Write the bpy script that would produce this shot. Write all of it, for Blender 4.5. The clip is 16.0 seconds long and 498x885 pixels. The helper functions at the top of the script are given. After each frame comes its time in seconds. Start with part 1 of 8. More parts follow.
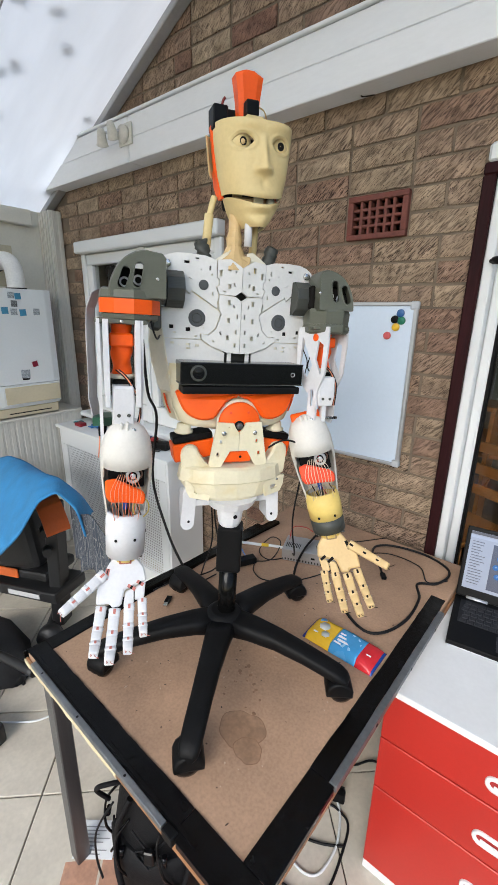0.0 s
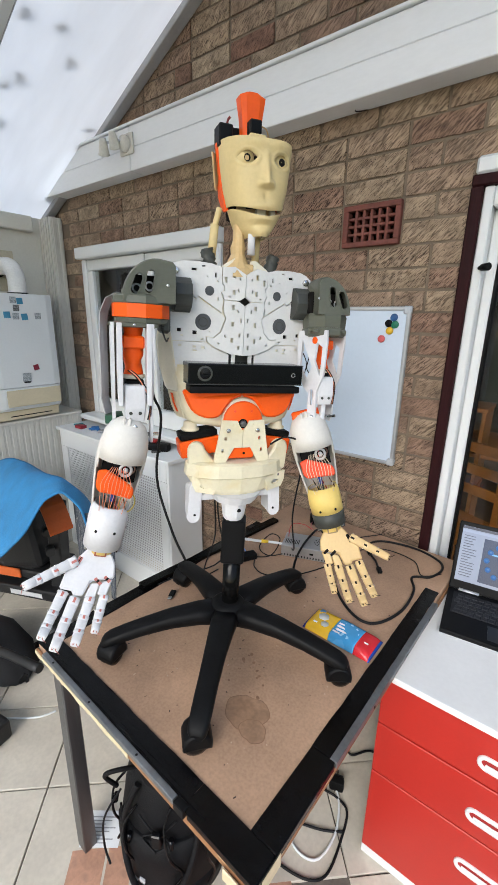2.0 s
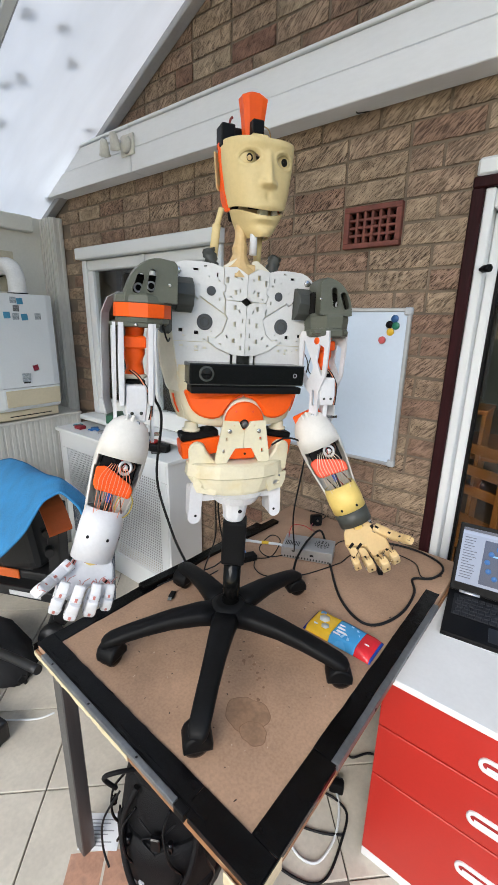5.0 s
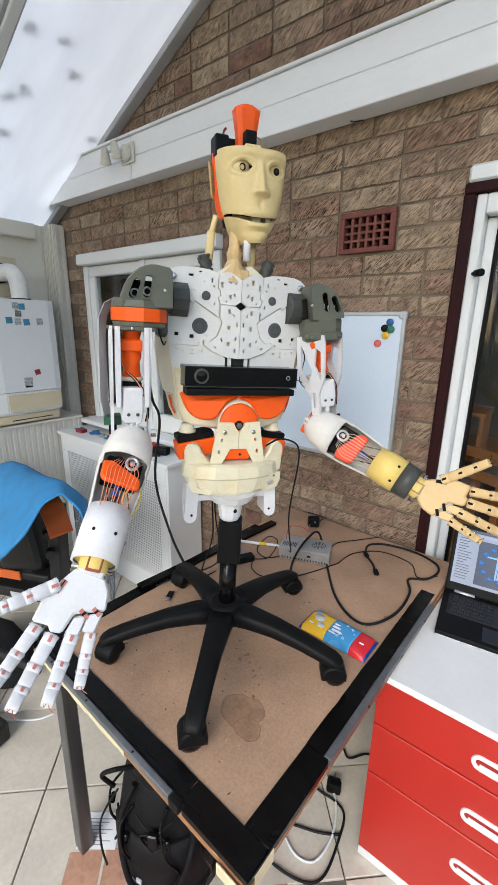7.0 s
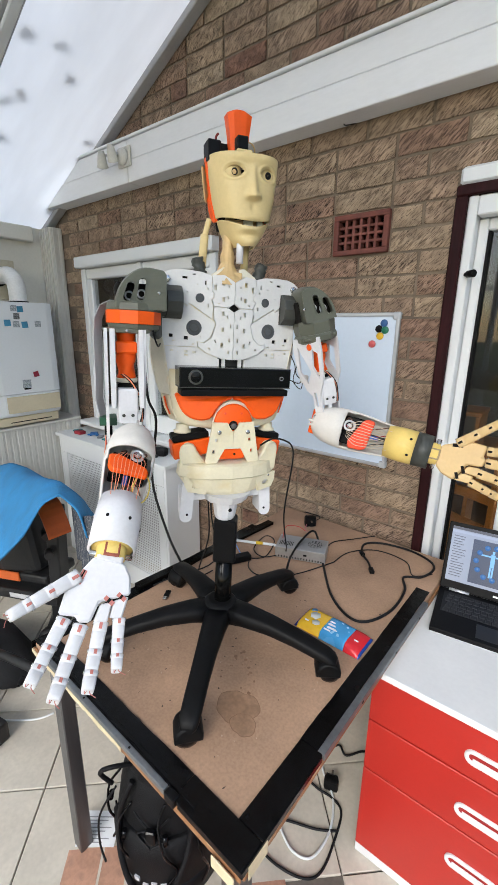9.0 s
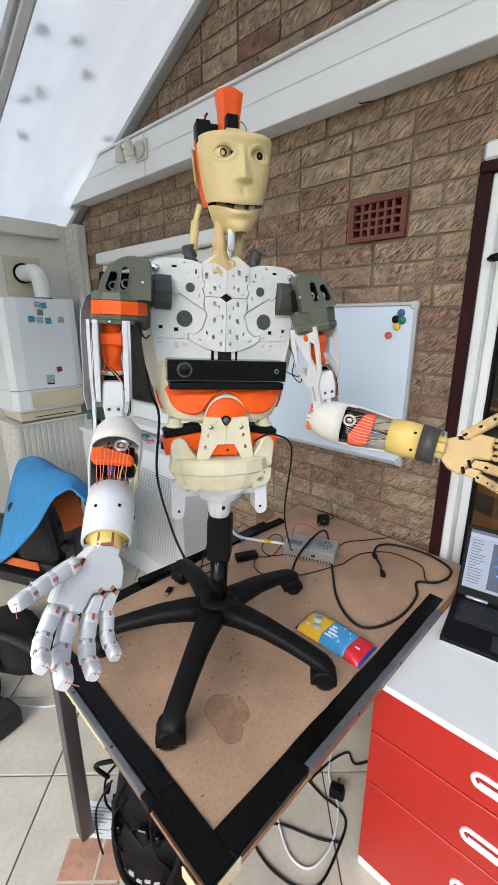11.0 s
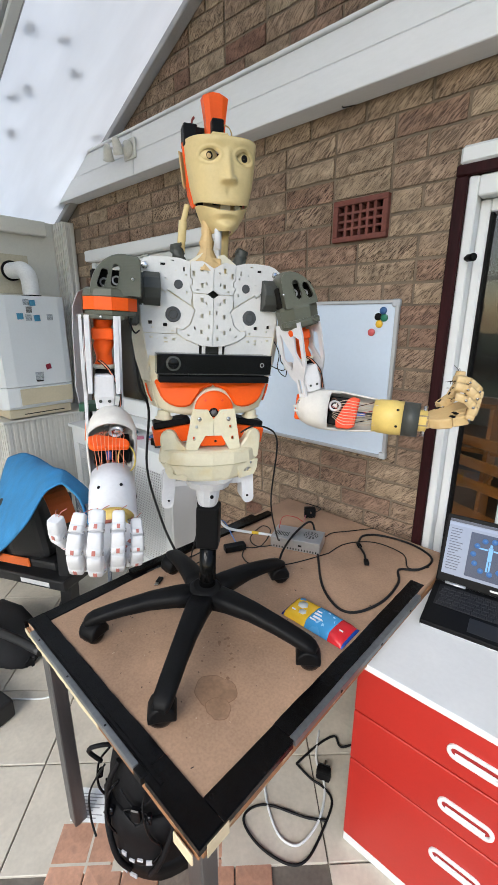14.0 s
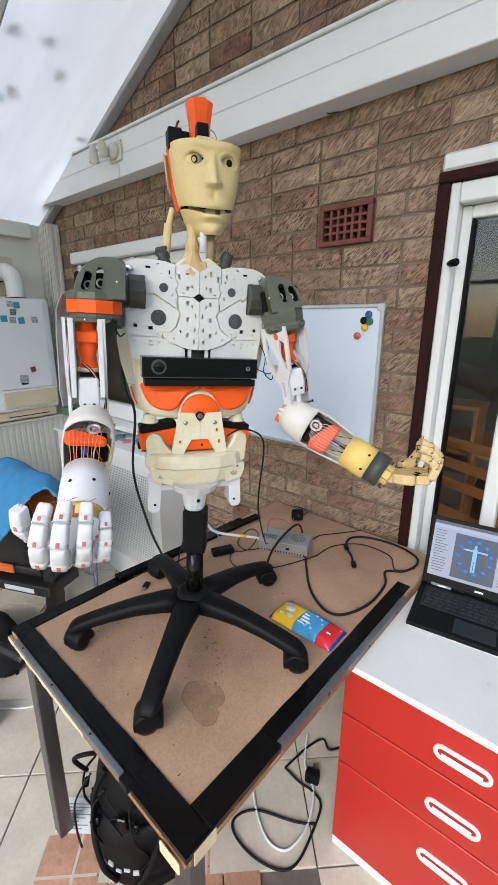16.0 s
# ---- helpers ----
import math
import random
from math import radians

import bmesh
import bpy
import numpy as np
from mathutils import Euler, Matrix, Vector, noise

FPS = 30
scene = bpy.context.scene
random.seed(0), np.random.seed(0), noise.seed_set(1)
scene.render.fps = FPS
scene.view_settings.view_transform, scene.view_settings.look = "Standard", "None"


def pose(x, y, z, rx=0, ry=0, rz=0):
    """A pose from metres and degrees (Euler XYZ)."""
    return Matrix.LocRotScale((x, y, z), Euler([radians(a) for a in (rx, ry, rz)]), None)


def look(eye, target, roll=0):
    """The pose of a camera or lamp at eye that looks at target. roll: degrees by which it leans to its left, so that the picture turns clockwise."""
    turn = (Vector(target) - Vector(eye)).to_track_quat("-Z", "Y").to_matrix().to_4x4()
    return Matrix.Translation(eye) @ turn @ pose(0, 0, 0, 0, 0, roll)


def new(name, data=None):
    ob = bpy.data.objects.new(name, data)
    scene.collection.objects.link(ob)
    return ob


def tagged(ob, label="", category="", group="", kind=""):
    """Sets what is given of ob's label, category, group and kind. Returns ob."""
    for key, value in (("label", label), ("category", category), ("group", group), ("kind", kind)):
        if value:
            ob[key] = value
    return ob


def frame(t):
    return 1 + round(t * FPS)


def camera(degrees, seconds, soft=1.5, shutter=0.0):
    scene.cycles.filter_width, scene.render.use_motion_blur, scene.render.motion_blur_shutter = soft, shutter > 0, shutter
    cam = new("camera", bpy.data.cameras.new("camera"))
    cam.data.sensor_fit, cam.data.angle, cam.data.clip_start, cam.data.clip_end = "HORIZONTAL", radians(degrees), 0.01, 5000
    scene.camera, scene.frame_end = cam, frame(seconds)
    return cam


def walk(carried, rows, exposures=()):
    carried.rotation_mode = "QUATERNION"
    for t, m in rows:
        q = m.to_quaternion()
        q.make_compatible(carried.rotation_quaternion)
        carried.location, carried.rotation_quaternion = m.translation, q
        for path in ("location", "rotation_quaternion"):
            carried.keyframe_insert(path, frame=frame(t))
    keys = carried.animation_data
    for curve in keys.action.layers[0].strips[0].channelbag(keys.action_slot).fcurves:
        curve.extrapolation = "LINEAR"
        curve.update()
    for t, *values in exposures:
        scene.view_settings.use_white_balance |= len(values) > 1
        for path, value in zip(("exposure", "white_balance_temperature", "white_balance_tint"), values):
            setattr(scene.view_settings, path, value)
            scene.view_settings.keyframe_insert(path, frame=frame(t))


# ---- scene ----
cam = camera(61.8, 16.0)
PATH = [
    (0, (0.78, -1.53, 1.571), (-0.416, -0.04, 0.979), 0.9),
    (0.5, (0.785, -1.548, 1.572), (-0.406, -0.049, 0.992), 0.9),
    (1, (0.789, -1.564, 1.574), (-0.397, -0.059, 0.999), 0.9),
    (1.5, (0.796, -1.577, 1.574), (-0.385, -0.067, 1.002), 0.9),
    (2, (0.799, -1.583, 1.57), (-0.382, -0.074, 0.997), 0.9),
    (2.5, (0.799, -1.586, 1.568), (-0.383, -0.078, 0.996), 0.9),
    (3, (0.795, -1.587, 1.568), (-0.385, -0.077, 0.994), 1.0),
    (3.5, (0.794, -1.584, 1.569), (-0.386, -0.075, 0.996), 1.0),
    (4, (0.793, -1.584, 1.567), (-0.385, -0.073, 0.997), 1.1),
    (6.5, (0.802, -1.586, 1.568), (-0.381, -0.073, 1.011), 1.0),
    (7, (0.821, -1.591, 1.566), (-0.369, -0.08, 1.019), 0.9),
    (7.5, (0.832, -1.592, 1.57), (-0.362, -0.081, 1.029), 0.7),
    (8, (0.837, -1.594, 1.569), (-0.356, -0.082, 1.031), 0.7),
    (8.5, (0.84, -1.593, 1.571), (-0.351, -0.08, 1.029), 0.6),
    (9, (0.84, -1.594, 1.567), (-0.35, -0.081, 1.025), 0.6),
    (11.5, (0.899, -1.487, 1.551), (-0.438, -0.115, 0.977), -0.2),
    (12, (0.908, -1.482, 1.544), (-0.444, -0.129, 0.96), -0.2),
    (12.5, (0.909, -1.479, 1.542), (-0.443, -0.127, 0.954), -0.3),
    (13, (0.907, -1.478, 1.539), (-0.424, -0.102, 0.957), -0.2),
    (13.5, (0.914, -1.505, 1.548), (-0.383, -0.096, 0.972), -0.1),
    (14, (0.92, -1.532, 1.55), (-0.35, -0.095, 0.982), -0.0),
    (14.5, (0.919, -1.534, 1.55), (-0.325, -0.074, 0.986), 0.1),
    (15, (0.922, -1.532, 1.551), (-0.309, -0.059, 0.989), 0.1),
    (15.5, (0.921, -1.53, 1.548), (-0.304, -0.051, 0.991), 0.2),
    (16, (0.923, -1.528, 1.551), (-0.308, -0.052, 0.996), 0.2),
]
walk(cam, [(t, look(eye, target, roll)) for t, eye, target, roll in PATH])


# ---- light ----
world = bpy.data.worlds.new("sky")
world.use_nodes = True
scene.world = world
sky = world.node_tree.nodes.new("ShaderNodeTexSky")
sky.sky_type, sky.sun_disc = "NISHITA", False
sky.sun_elevation, sky.sun_rotation = radians(36), radians(166)
sky.air_density, sky.dust_density, sky.ozone_density = 1.0, 1.5, 1.0
background = world.node_tree.nodes["Background"]
background.inputs["Strength"].default_value = 0.15
world.node_tree.links.new(sky.outputs[0], background.inputs["Color"])
sun = new("sun", bpy.data.lights.new("sun", "SUN"))
sun.data.energy, sun.data.angle, sun.data.color = 2.0, radians(40), (0.96, 0.98, 0.96)
sun.matrix_world = look((2, -8, 6), (0, 0, 0))
scene.view_settings.exposure = 0.93


# ---- materials ----
def shader(name):
    m = bpy.data.materials.new(name)
    m.use_nodes = True
    return m, m.node_tree.nodes, m.node_tree.links, m.node_tree.nodes["Principled BSDF"]


def ramp(nodes, stops):
    r = nodes.new("ShaderNodeValToRGB")
    e = r.color_ramp.elements
    while len(e) < len(stops):
        e.new(0.5)
    for el, (p, c) in zip(e, stops):
        el.position, el.color = p, (*c, 1) if len(c) == 3 else c
    return r


def mat(name, col, rough=0.5, metal=0.0, var=0.12, scale=6.0, fine=90.0, bump=0.15, dist=0.002, random_var=0.0, stain=None, spec=0.5,
        stretch=(1, 1, 1), island=False, lift=0.0):
    """A surface with broad mottling, fine grain in colour, gloss and relief; stain: colour of worn patches."""
    m, nodes, links, bsdf = shader(name)
    tc = nodes.new("ShaderNodeTexCoord")
    mp = nodes.new("ShaderNodeMapping")
    mp.inputs["Scale"].default_value = stretch
    links.new(tc.outputs["Object"], mp.inputs[0])
    broad, grain = nodes.new("ShaderNodeTexNoise"), nodes.new("ShaderNodeTexNoise")
    broad.inputs["Scale"].default_value, broad.inputs["Detail"].default_value = scale, 5
    grain.inputs["Scale"].default_value, grain.inputs["Detail"].default_value = fine, 3
    for n in (broad, grain):
        links.new(mp.outputs[0], n.inputs["Vector"])
    lo, hi = [max(0, c * (1 - var)) for c in col], [min(1, c * (1 + var)) for c in col]
    r = ramp(nodes, [(0.3, lo), (0.7, hi)])
    links.new(broad.outputs["Fac"], r.inputs[0])
    color = r.outputs[0]
    g = nodes.new("ShaderNodeMix")
    g.data_type, g.blend_type = "RGBA", "MULTIPLY"
    g.inputs[0].default_value = 1.0
    gr = ramp(nodes, [(0.3, (1 - var * 0.8,) * 3), (0.65, (1, 1, 1))])
    links.new(grain.outputs["Fac"], gr.inputs[0])
    links.new(color, g.inputs[6]), links.new(gr.outputs[0], g.inputs[7])
    color = g.outputs[2]
    if stain:
        n = nodes.new("ShaderNodeTexNoise")
        n.inputs["Scale"].default_value, n.inputs["Detail"].default_value = scale * 1.7, 8
        links.new(mp.outputs[0], n.inputs["Vector"])
        sr = ramp(nodes, [(0.55 - lift, (0, 0, 0)), (0.75 - lift, (1, 1, 1))])
        links.new(n.outputs["Fac"], sr.inputs[0])
        s = nodes.new("ShaderNodeMix")
        s.data_type = "RGBA"
        s.inputs[7].default_value = (*stain, 1)
        links.new(sr.outputs[0], s.inputs[0]), links.new(color, s.inputs[6])
        color = s.outputs[2]
    if random_var:
        h = nodes.new("ShaderNodeHueSaturation")
        mr = nodes.new("ShaderNodeMapRange")
        mr.inputs["To Min"].default_value, mr.inputs["To Max"].default_value = 1 - random_var, 1 + random_var
        if island:
            links.new(nodes.new("ShaderNodeNewGeometry").outputs["Random Per Island"], mr.inputs[0])
        else:
            links.new(nodes.new("ShaderNodeObjectInfo").outputs["Random"], mr.inputs[0])
        links.new(mr.outputs[0], h.inputs["Value"]), links.new(color, h.inputs["Color"])
        color = h.outputs[0]
    links.new(color, bsdf.inputs["Base Color"])
    rr = nodes.new("ShaderNodeMapRange")
    rr.inputs["To Min"].default_value, rr.inputs["To Max"].default_value = max(0.03, rough - 0.1), min(1, rough + 0.1)
    links.new(broad.outputs["Fac"], rr.inputs[0]), links.new(rr.outputs[0], bsdf.inputs["Roughness"])
    bsdf.inputs["Metallic"].default_value = metal
    bsdf.inputs["Specular IOR Level"].default_value = spec
    if bump:
        b = nodes.new("ShaderNodeBump")
        b.inputs["Strength"].default_value, b.inputs["Distance"].default_value = bump, dist
        links.new(grain.outputs["Fac"], b.inputs["Height"]), links.new(b.outputs[0], bsdf.inputs["Normal"])
    return m


def printed(name, col, layers=900.0, rough=0.42, var=0.06, stain=None, lift=0.0):
    """3D-printed plastic: fine layer lines round the piece, faint mottling."""
    m = mat(name, col, rough, 0, var, 14, 160, 0, stain=stain, lift=lift, spec=0.32)
    nodes, links = m.node_tree.nodes, m.node_tree.links
    w = nodes.new("ShaderNodeTexWave")
    w.bands_direction = "Z"
    w.inputs["Scale"].default_value, w.inputs["Distortion"].default_value = layers / 6.28, 0.4
    links.new(nodes["Texture Coordinate"].outputs["Object"], w.inputs["Vector"])
    b = nodes.new("ShaderNodeBump")
    b.inputs["Strength"].default_value, b.inputs["Distance"].default_value = 0.18, 0.0006
    links.new(w.outputs["Fac"], b.inputs["Height"])
    links.new(b.outputs[0], nodes["Principled BSDF"].inputs["Normal"])
    return m


def brick_mat(name, island=False):
    """Rustic drag-faced facing brick: dull buff to mauve, slanting wire-cut grooves and dark pits with shade painted
    in.
    """
    m, nodes, links, bsdf = shader(name)
    tc = nodes.new("ShaderNodeNewGeometry")
    rnd = tc.outputs["Random Per Island"] if island else nodes.new("ShaderNodeObjectInfo").outputs["Random"]
    hue = ramp(nodes, [(0.0, (0.4, 0.305, 0.21)), (0.35, (0.34, 0.24, 0.17)), (0.6, (0.3, 0.19, 0.135)), (0.85, (0.43, 0.335, 0.235)), (1.0, (0.25, 0.135, 0.095))])
    links.new(rnd, hue.inputs[0])
    # each brick reads its own stretch of the grain
    off = nodes.new("ShaderNodeVectorMath")
    off.operation = "MULTIPLY_ADD"
    sc = nodes.new("ShaderNodeCombineXYZ")
    links.new(rnd, sc.inputs[1])
    links.new(sc.outputs[0], off.inputs[0])
    off.inputs[1].default_value = (0, 37, 0)
    links.new(tc.outputs["Position"], off.inputs[2])
    rot = nodes.new("ShaderNodeMapping")
    rot.inputs["Rotation"].default_value = (0, radians(44), 0)
    links.new(off.outputs[0], rot.inputs[0])
    fine = nodes.new("ShaderNodeMapping")
    fine.inputs["Scale"].default_value = (42, 90, 400)
    links.new(rot.outputs[0], fine.inputs[0])
    drag = nodes.new("ShaderNodeTexNoise")
    drag.inputs["Scale"].default_value, drag.inputs["Detail"].default_value, drag.inputs["Distortion"].default_value = 1.0, 3, 0.3
    links.new(fine.outputs[0], drag.inputs["Vector"])
    groove = ramp(nodes, [(0.38, (0, 0, 0)), (0.5, (1, 1, 1))])
    links.new(drag.outputs["Fac"], groove.inputs[0])
    patch = nodes.new("ShaderNodeTexNoise")
    patch.inputs["Scale"].default_value, patch.inputs["Detail"].default_value = 16, 6
    links.new(off.outputs[0], patch.inputs["Vector"])
    pr = ramp(nodes, [(0.35, (0.72, 0.7, 0.68)), (0.7, (1.22, 1.2, 1.17))])
    links.new(patch.outputs["Fac"], pr.inputs[0])
    mul = nodes.new("ShaderNodeMix")
    mul.data_type, mul.blend_type = "RGBA", "MULTIPLY"
    mul.inputs[0].default_value = 1
    links.new(hue.outputs[0], mul.inputs[6]), links.new(pr.outputs[0], mul.inputs[7])
    # groove shade and ridge highlights go into the colour
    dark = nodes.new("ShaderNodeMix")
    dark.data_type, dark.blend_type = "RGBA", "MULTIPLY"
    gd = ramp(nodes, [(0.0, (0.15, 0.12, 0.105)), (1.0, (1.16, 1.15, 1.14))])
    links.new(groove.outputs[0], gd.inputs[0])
    # some bricks are dragged strongly, some hardly: mixes the painted groove shade
    amt = nodes.new("ShaderNodeMath")
    amt.operation = "FRACT"
    am = nodes.new("ShaderNodeMath")
    am.operation = "MULTIPLY"
    am.inputs[1].default_value = 7.3
    links.new(rnd, am.inputs[0]), links.new(am.outputs[0], amt.inputs[0])
    ar = nodes.new("ShaderNodeMapRange")
    ar.inputs["To Min"].default_value, ar.inputs["To Max"].default_value = 0.42, 1.0
    links.new(amt.outputs[0], ar.inputs[0]), links.new(ar.outputs[0], dark.inputs[0])
    links.new(mul.outputs[2], dark.inputs[6]), links.new(gd.outputs[0], dark.inputs[7])
    # pits exist only as shade-dark spots in the colour
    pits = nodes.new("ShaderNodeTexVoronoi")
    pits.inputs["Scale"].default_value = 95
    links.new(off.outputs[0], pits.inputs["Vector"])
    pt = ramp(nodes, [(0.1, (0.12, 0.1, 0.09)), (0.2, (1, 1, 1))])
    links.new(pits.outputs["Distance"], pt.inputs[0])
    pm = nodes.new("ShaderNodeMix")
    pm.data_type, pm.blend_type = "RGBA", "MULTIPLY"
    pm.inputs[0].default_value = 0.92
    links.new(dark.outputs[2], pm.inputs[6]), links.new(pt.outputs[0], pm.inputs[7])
    links.new(pm.outputs[2], bsdf.inputs["Base Color"])
    bsdf.inputs["Roughness"].default_value = 0.9
    b = nodes.new("ShaderNodeBump")
    b.inputs["Strength"].default_value, b.inputs["Distance"].default_value = 1.0, 0.005
    links.new(groove.outputs[0], b.inputs["Height"]), links.new(b.outputs[0], bsdf.inputs["Normal"])
    return m


def glass_mat(name, tint=(0.9, 0.95, 0.95)):
    m, nodes, links, bsdf = shader(name)
    bsdf.inputs["Base Color"].default_value = (*tint, 1)
    bsdf.inputs["Roughness"].default_value = 0.01
    bsdf.inputs["Transmission Weight"].default_value = 1
    bsdf.inputs["IOR"].default_value = 1.45
    return m


def sheet_mat(name, col, through_light, ribs=None):
    """A milky translucent plastic sheet."""
    m, nodes, links, bsdf = shader(name)
    tr, mix = nodes.new("ShaderNodeBsdfTranslucent"), nodes.new("ShaderNodeMixShader")
    n = nodes.new("ShaderNodeTexNoise")
    n.inputs["Scale"].default_value, n.inputs["Detail"].default_value = 3, 6
    tc, mp = nodes.new("ShaderNodeTexCoord"), nodes.new("ShaderNodeMapping")
    mp.inputs["Scale"].default_value = (0.4, 2.5, 1)
    links.new(tc.outputs["Object"], mp.inputs[0]), links.new(mp.outputs[0], n.inputs["Vector"])
    r = ramp(nodes, [(0.3, [c * 0.9 for c in col]), (0.65, col)])
    links.new(n.outputs["Fac"], r.inputs[0])
    links.new(r.outputs[0], tr.inputs[0]), links.new(r.outputs[0], bsdf.inputs["Base Color"])
    bsdf.inputs["Roughness"].default_value = 0.35
    mix.inputs[0].default_value = through_light
    links.new(bsdf.outputs[0], mix.inputs[1]), links.new(tr.outputs[0], mix.inputs[2])
    links.new(mix.outputs[0], nodes["Material Output"].inputs[0])
    return m


def glow(name, col, strength):
    m, nodes, links, bsdf = shader(name)
    bsdf.inputs["Base Color"].default_value = (*[c * 0.1 for c in col], 1)
    bsdf.inputs["Emission Color"].default_value = (*col, 1)
    bsdf.inputs["Emission Strength"].default_value = strength
    bsdf.inputs["Roughness"].default_value = 0.15
    return m


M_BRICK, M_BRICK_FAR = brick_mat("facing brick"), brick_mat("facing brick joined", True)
M_MORTAR = mat("sandy mortar", (0.21, 0.16, 0.115), 0.95, var=0.25, scale=9, fine=220, bump=0.6, dist=0.003)
M_TERRA_VENT = mat("terracotta", (0.165, 0.05, 0.036), 0.8, var=0.2, scale=20, bump=0.3)
M_DARK = mat("painted vent shade", (0.008, 0.007, 0.006), 0.9, bump=0, spec=0.1)
M_UPVC = mat("white upvc", (0.7, 0.715, 0.715), 0.42, var=0.01, scale=3, bump=0.01)
M_FASCIA = mat("white fascia board", (0.78, 0.79, 0.8), 0.35, var=0.04, scale=3, bump=0.03, stretch=(0.3, 1, 1))
M_TRIM_GREY = mat("aluminium roof trim", (0.42, 0.42, 0.42), 0.45, 0.3, var=0.08)
M_CREAM_WALL = mat("cream panelled wall", (0.62, 0.6, 0.53), 0.6, var=0.06, scale=2.5, bump=0.05)
M_CLAD = mat("ribbed cladding", (0.6, 0.58, 0.53), 0.5, var=0.1, scale=4, bump=0.05, stretch=(1, 1, 0.2))
M_BROWN = mat("dark brown stained wood", (0.026, 0.005, 0.006), 0.6, spec=0.15, var=0.3, scale=10, fine=60, bump=0.3, stretch=(4, 4, 0.4))
M_ROOF = sheet_mat("polycarbonate roof", (0.86, 0.87, 0.88), 0.85)
M_GLASS = glass_mat("window glass")
M_BOARD = mat("hardboard", (0.38, 0.235, 0.15), 0.66, var=0.24, scale=5, fine=170, bump=0.12, dist=0.0006, stain=(0.27, 0.165, 0.1), lift=-0.06)
M_TAPE = mat("black tape", (0.003, 0.003, 0.0035), 0.24, var=0.3, scale=14, fine=26, bump=0.9, dist=0.003, spec=0.15)
M_WORN_TRIM = mat("worn grey metal edging", (0.17, 0.18, 0.19), 0.42, 0.6, var=0.2, scale=12)
M_EDGE_WOOD = mat("bare wood edge", (0.3, 0.14, 0.06), 0.6, var=0.25, scale=16, stretch=(1, 1, 3), stain=(0.62, 0.52, 0.34), lift=-0.02)
M_CREAM_EDGE = mat("cream edging strip", (0.65, 0.55, 0.36), 0.55, var=0.1, scale=20)
M_STEEL = mat("brushed steel leg", (0.16, 0.16, 0.165), 0.42, 0.85, var=0.12, scale=8, fine=200, stretch=(8, 8, 0.4))
M_BLACK = mat("black moulded plastic", (0.0055, 0.0055, 0.006), 0.5, var=0.3, scale=18, fine=260, bump=0.25, dist=0.0008, spec=0.13)
M_BLACK_GLOSS = mat("glossy black plastic", (0.004, 0.004, 0.005), 0.14, var=0.1, bump=0, spec=0.25)
M_BLACK_METAL = mat("black painted steel tube", (0.003, 0.003, 0.003), 0.16, 0.0, var=0.1, bump=0.01, spec=0.16)
M_RED = mat("red lacquered drawer front", (0.43, 0.02, 0.013), 0.36, var=0.05, scale=4, fine=120, bump=0.03)
M_WHITE = mat("white laminate", (0.7, 0.7, 0.7), 0.3, var=0.04, scale=5, bump=0.03, stain=(0.66, 0.63, 0.57), lift=-0.12)
M_TILE = mat("pale stone floor tile", (0.55, 0.5, 0.42), 0.42, var=0.12, scale=7, fine=70, bump=0.1, random_var=0.05, stain=(0.47, 0.43, 0.36), lift=-0.03)
M_TERRA = mat("terracotta floor tile", (0.5, 0.27, 0.18), 0.6, var=0.22, scale=14, fine=90, bump=0.2, random_var=0.16, stain=(0.26, 0.15, 0.11))
M_STONE = mat("grey brown stone inset", (0.2, 0.16, 0.13), 0.65, var=0.3, scale=18, fine=70, bump=0.25, random_var=0.1)
M_GROUT = mat("dark grout", (0.14, 0.12, 0.1), 0.95, var=0.2, scale=12, bump=0.3)
M_BOILER = mat("white enamel casing", (0.72, 0.74, 0.74), 0.32, var=0.03, scale=3, bump=0.02)
M_CREAM = mat("aged cream plastic", (0.6, 0.52, 0.36), 0.45, var=0.06, scale=5)
M_MAGNETS = {"blue": mat("blue plastic", (0.02, 0.09, 0.25), 0.4), "black": M_BLACK, "green": mat("green plastic", (0.01, 0.16, 0.09), 0.4),
             "yellow": mat("yellow plastic", (0.7, 0.42, 0.02), 0.4), "red": mat("coral red plastic", (0.6, 0.1, 0.1), 0.4)}
M_BOARD_WHITE = mat("whiteboard enamel", (0.6, 0.69, 0.8), 0.22, var=0.03, scale=2, bump=0.01)
M_ALU = mat("anodised aluminium", (0.55, 0.56, 0.58), 0.38, 0.7, var=0.05)


# ---- building helpers ----
def bm_box(x0, y0, z0, x1, y1, z1, bevel=0.0, seg=1, bm=None):
    own = bmesh.new()
    bmesh.ops.create_cube(own, size=1)
    for v in own.verts:
        v.co = Vector(((x0 + x1) / 2 + v.co.x * (x1 - x0), (y0 + y1) / 2 + v.co.y * (y1 - y0), (z0 + z1) / 2 + v.co.z * (z1 - z0)))
    if bevel:
        bmesh.ops.bevel(own, geom=own.edges[:], offset=bevel, segments=seg, profile=0.6, affect="EDGES")
    return own if bm is None else add(bm, own)


def add(bm, other, m=None):
    """Adds another bmesh into bm, moved by m."""
    if m is not None:
        other.transform(m)
    me = bpy.data.meshes.new("joined")
    other.to_mesh(me)
    other.free()
    bm.from_mesh(me)
    bpy.data.meshes.remove(me)
    return bm


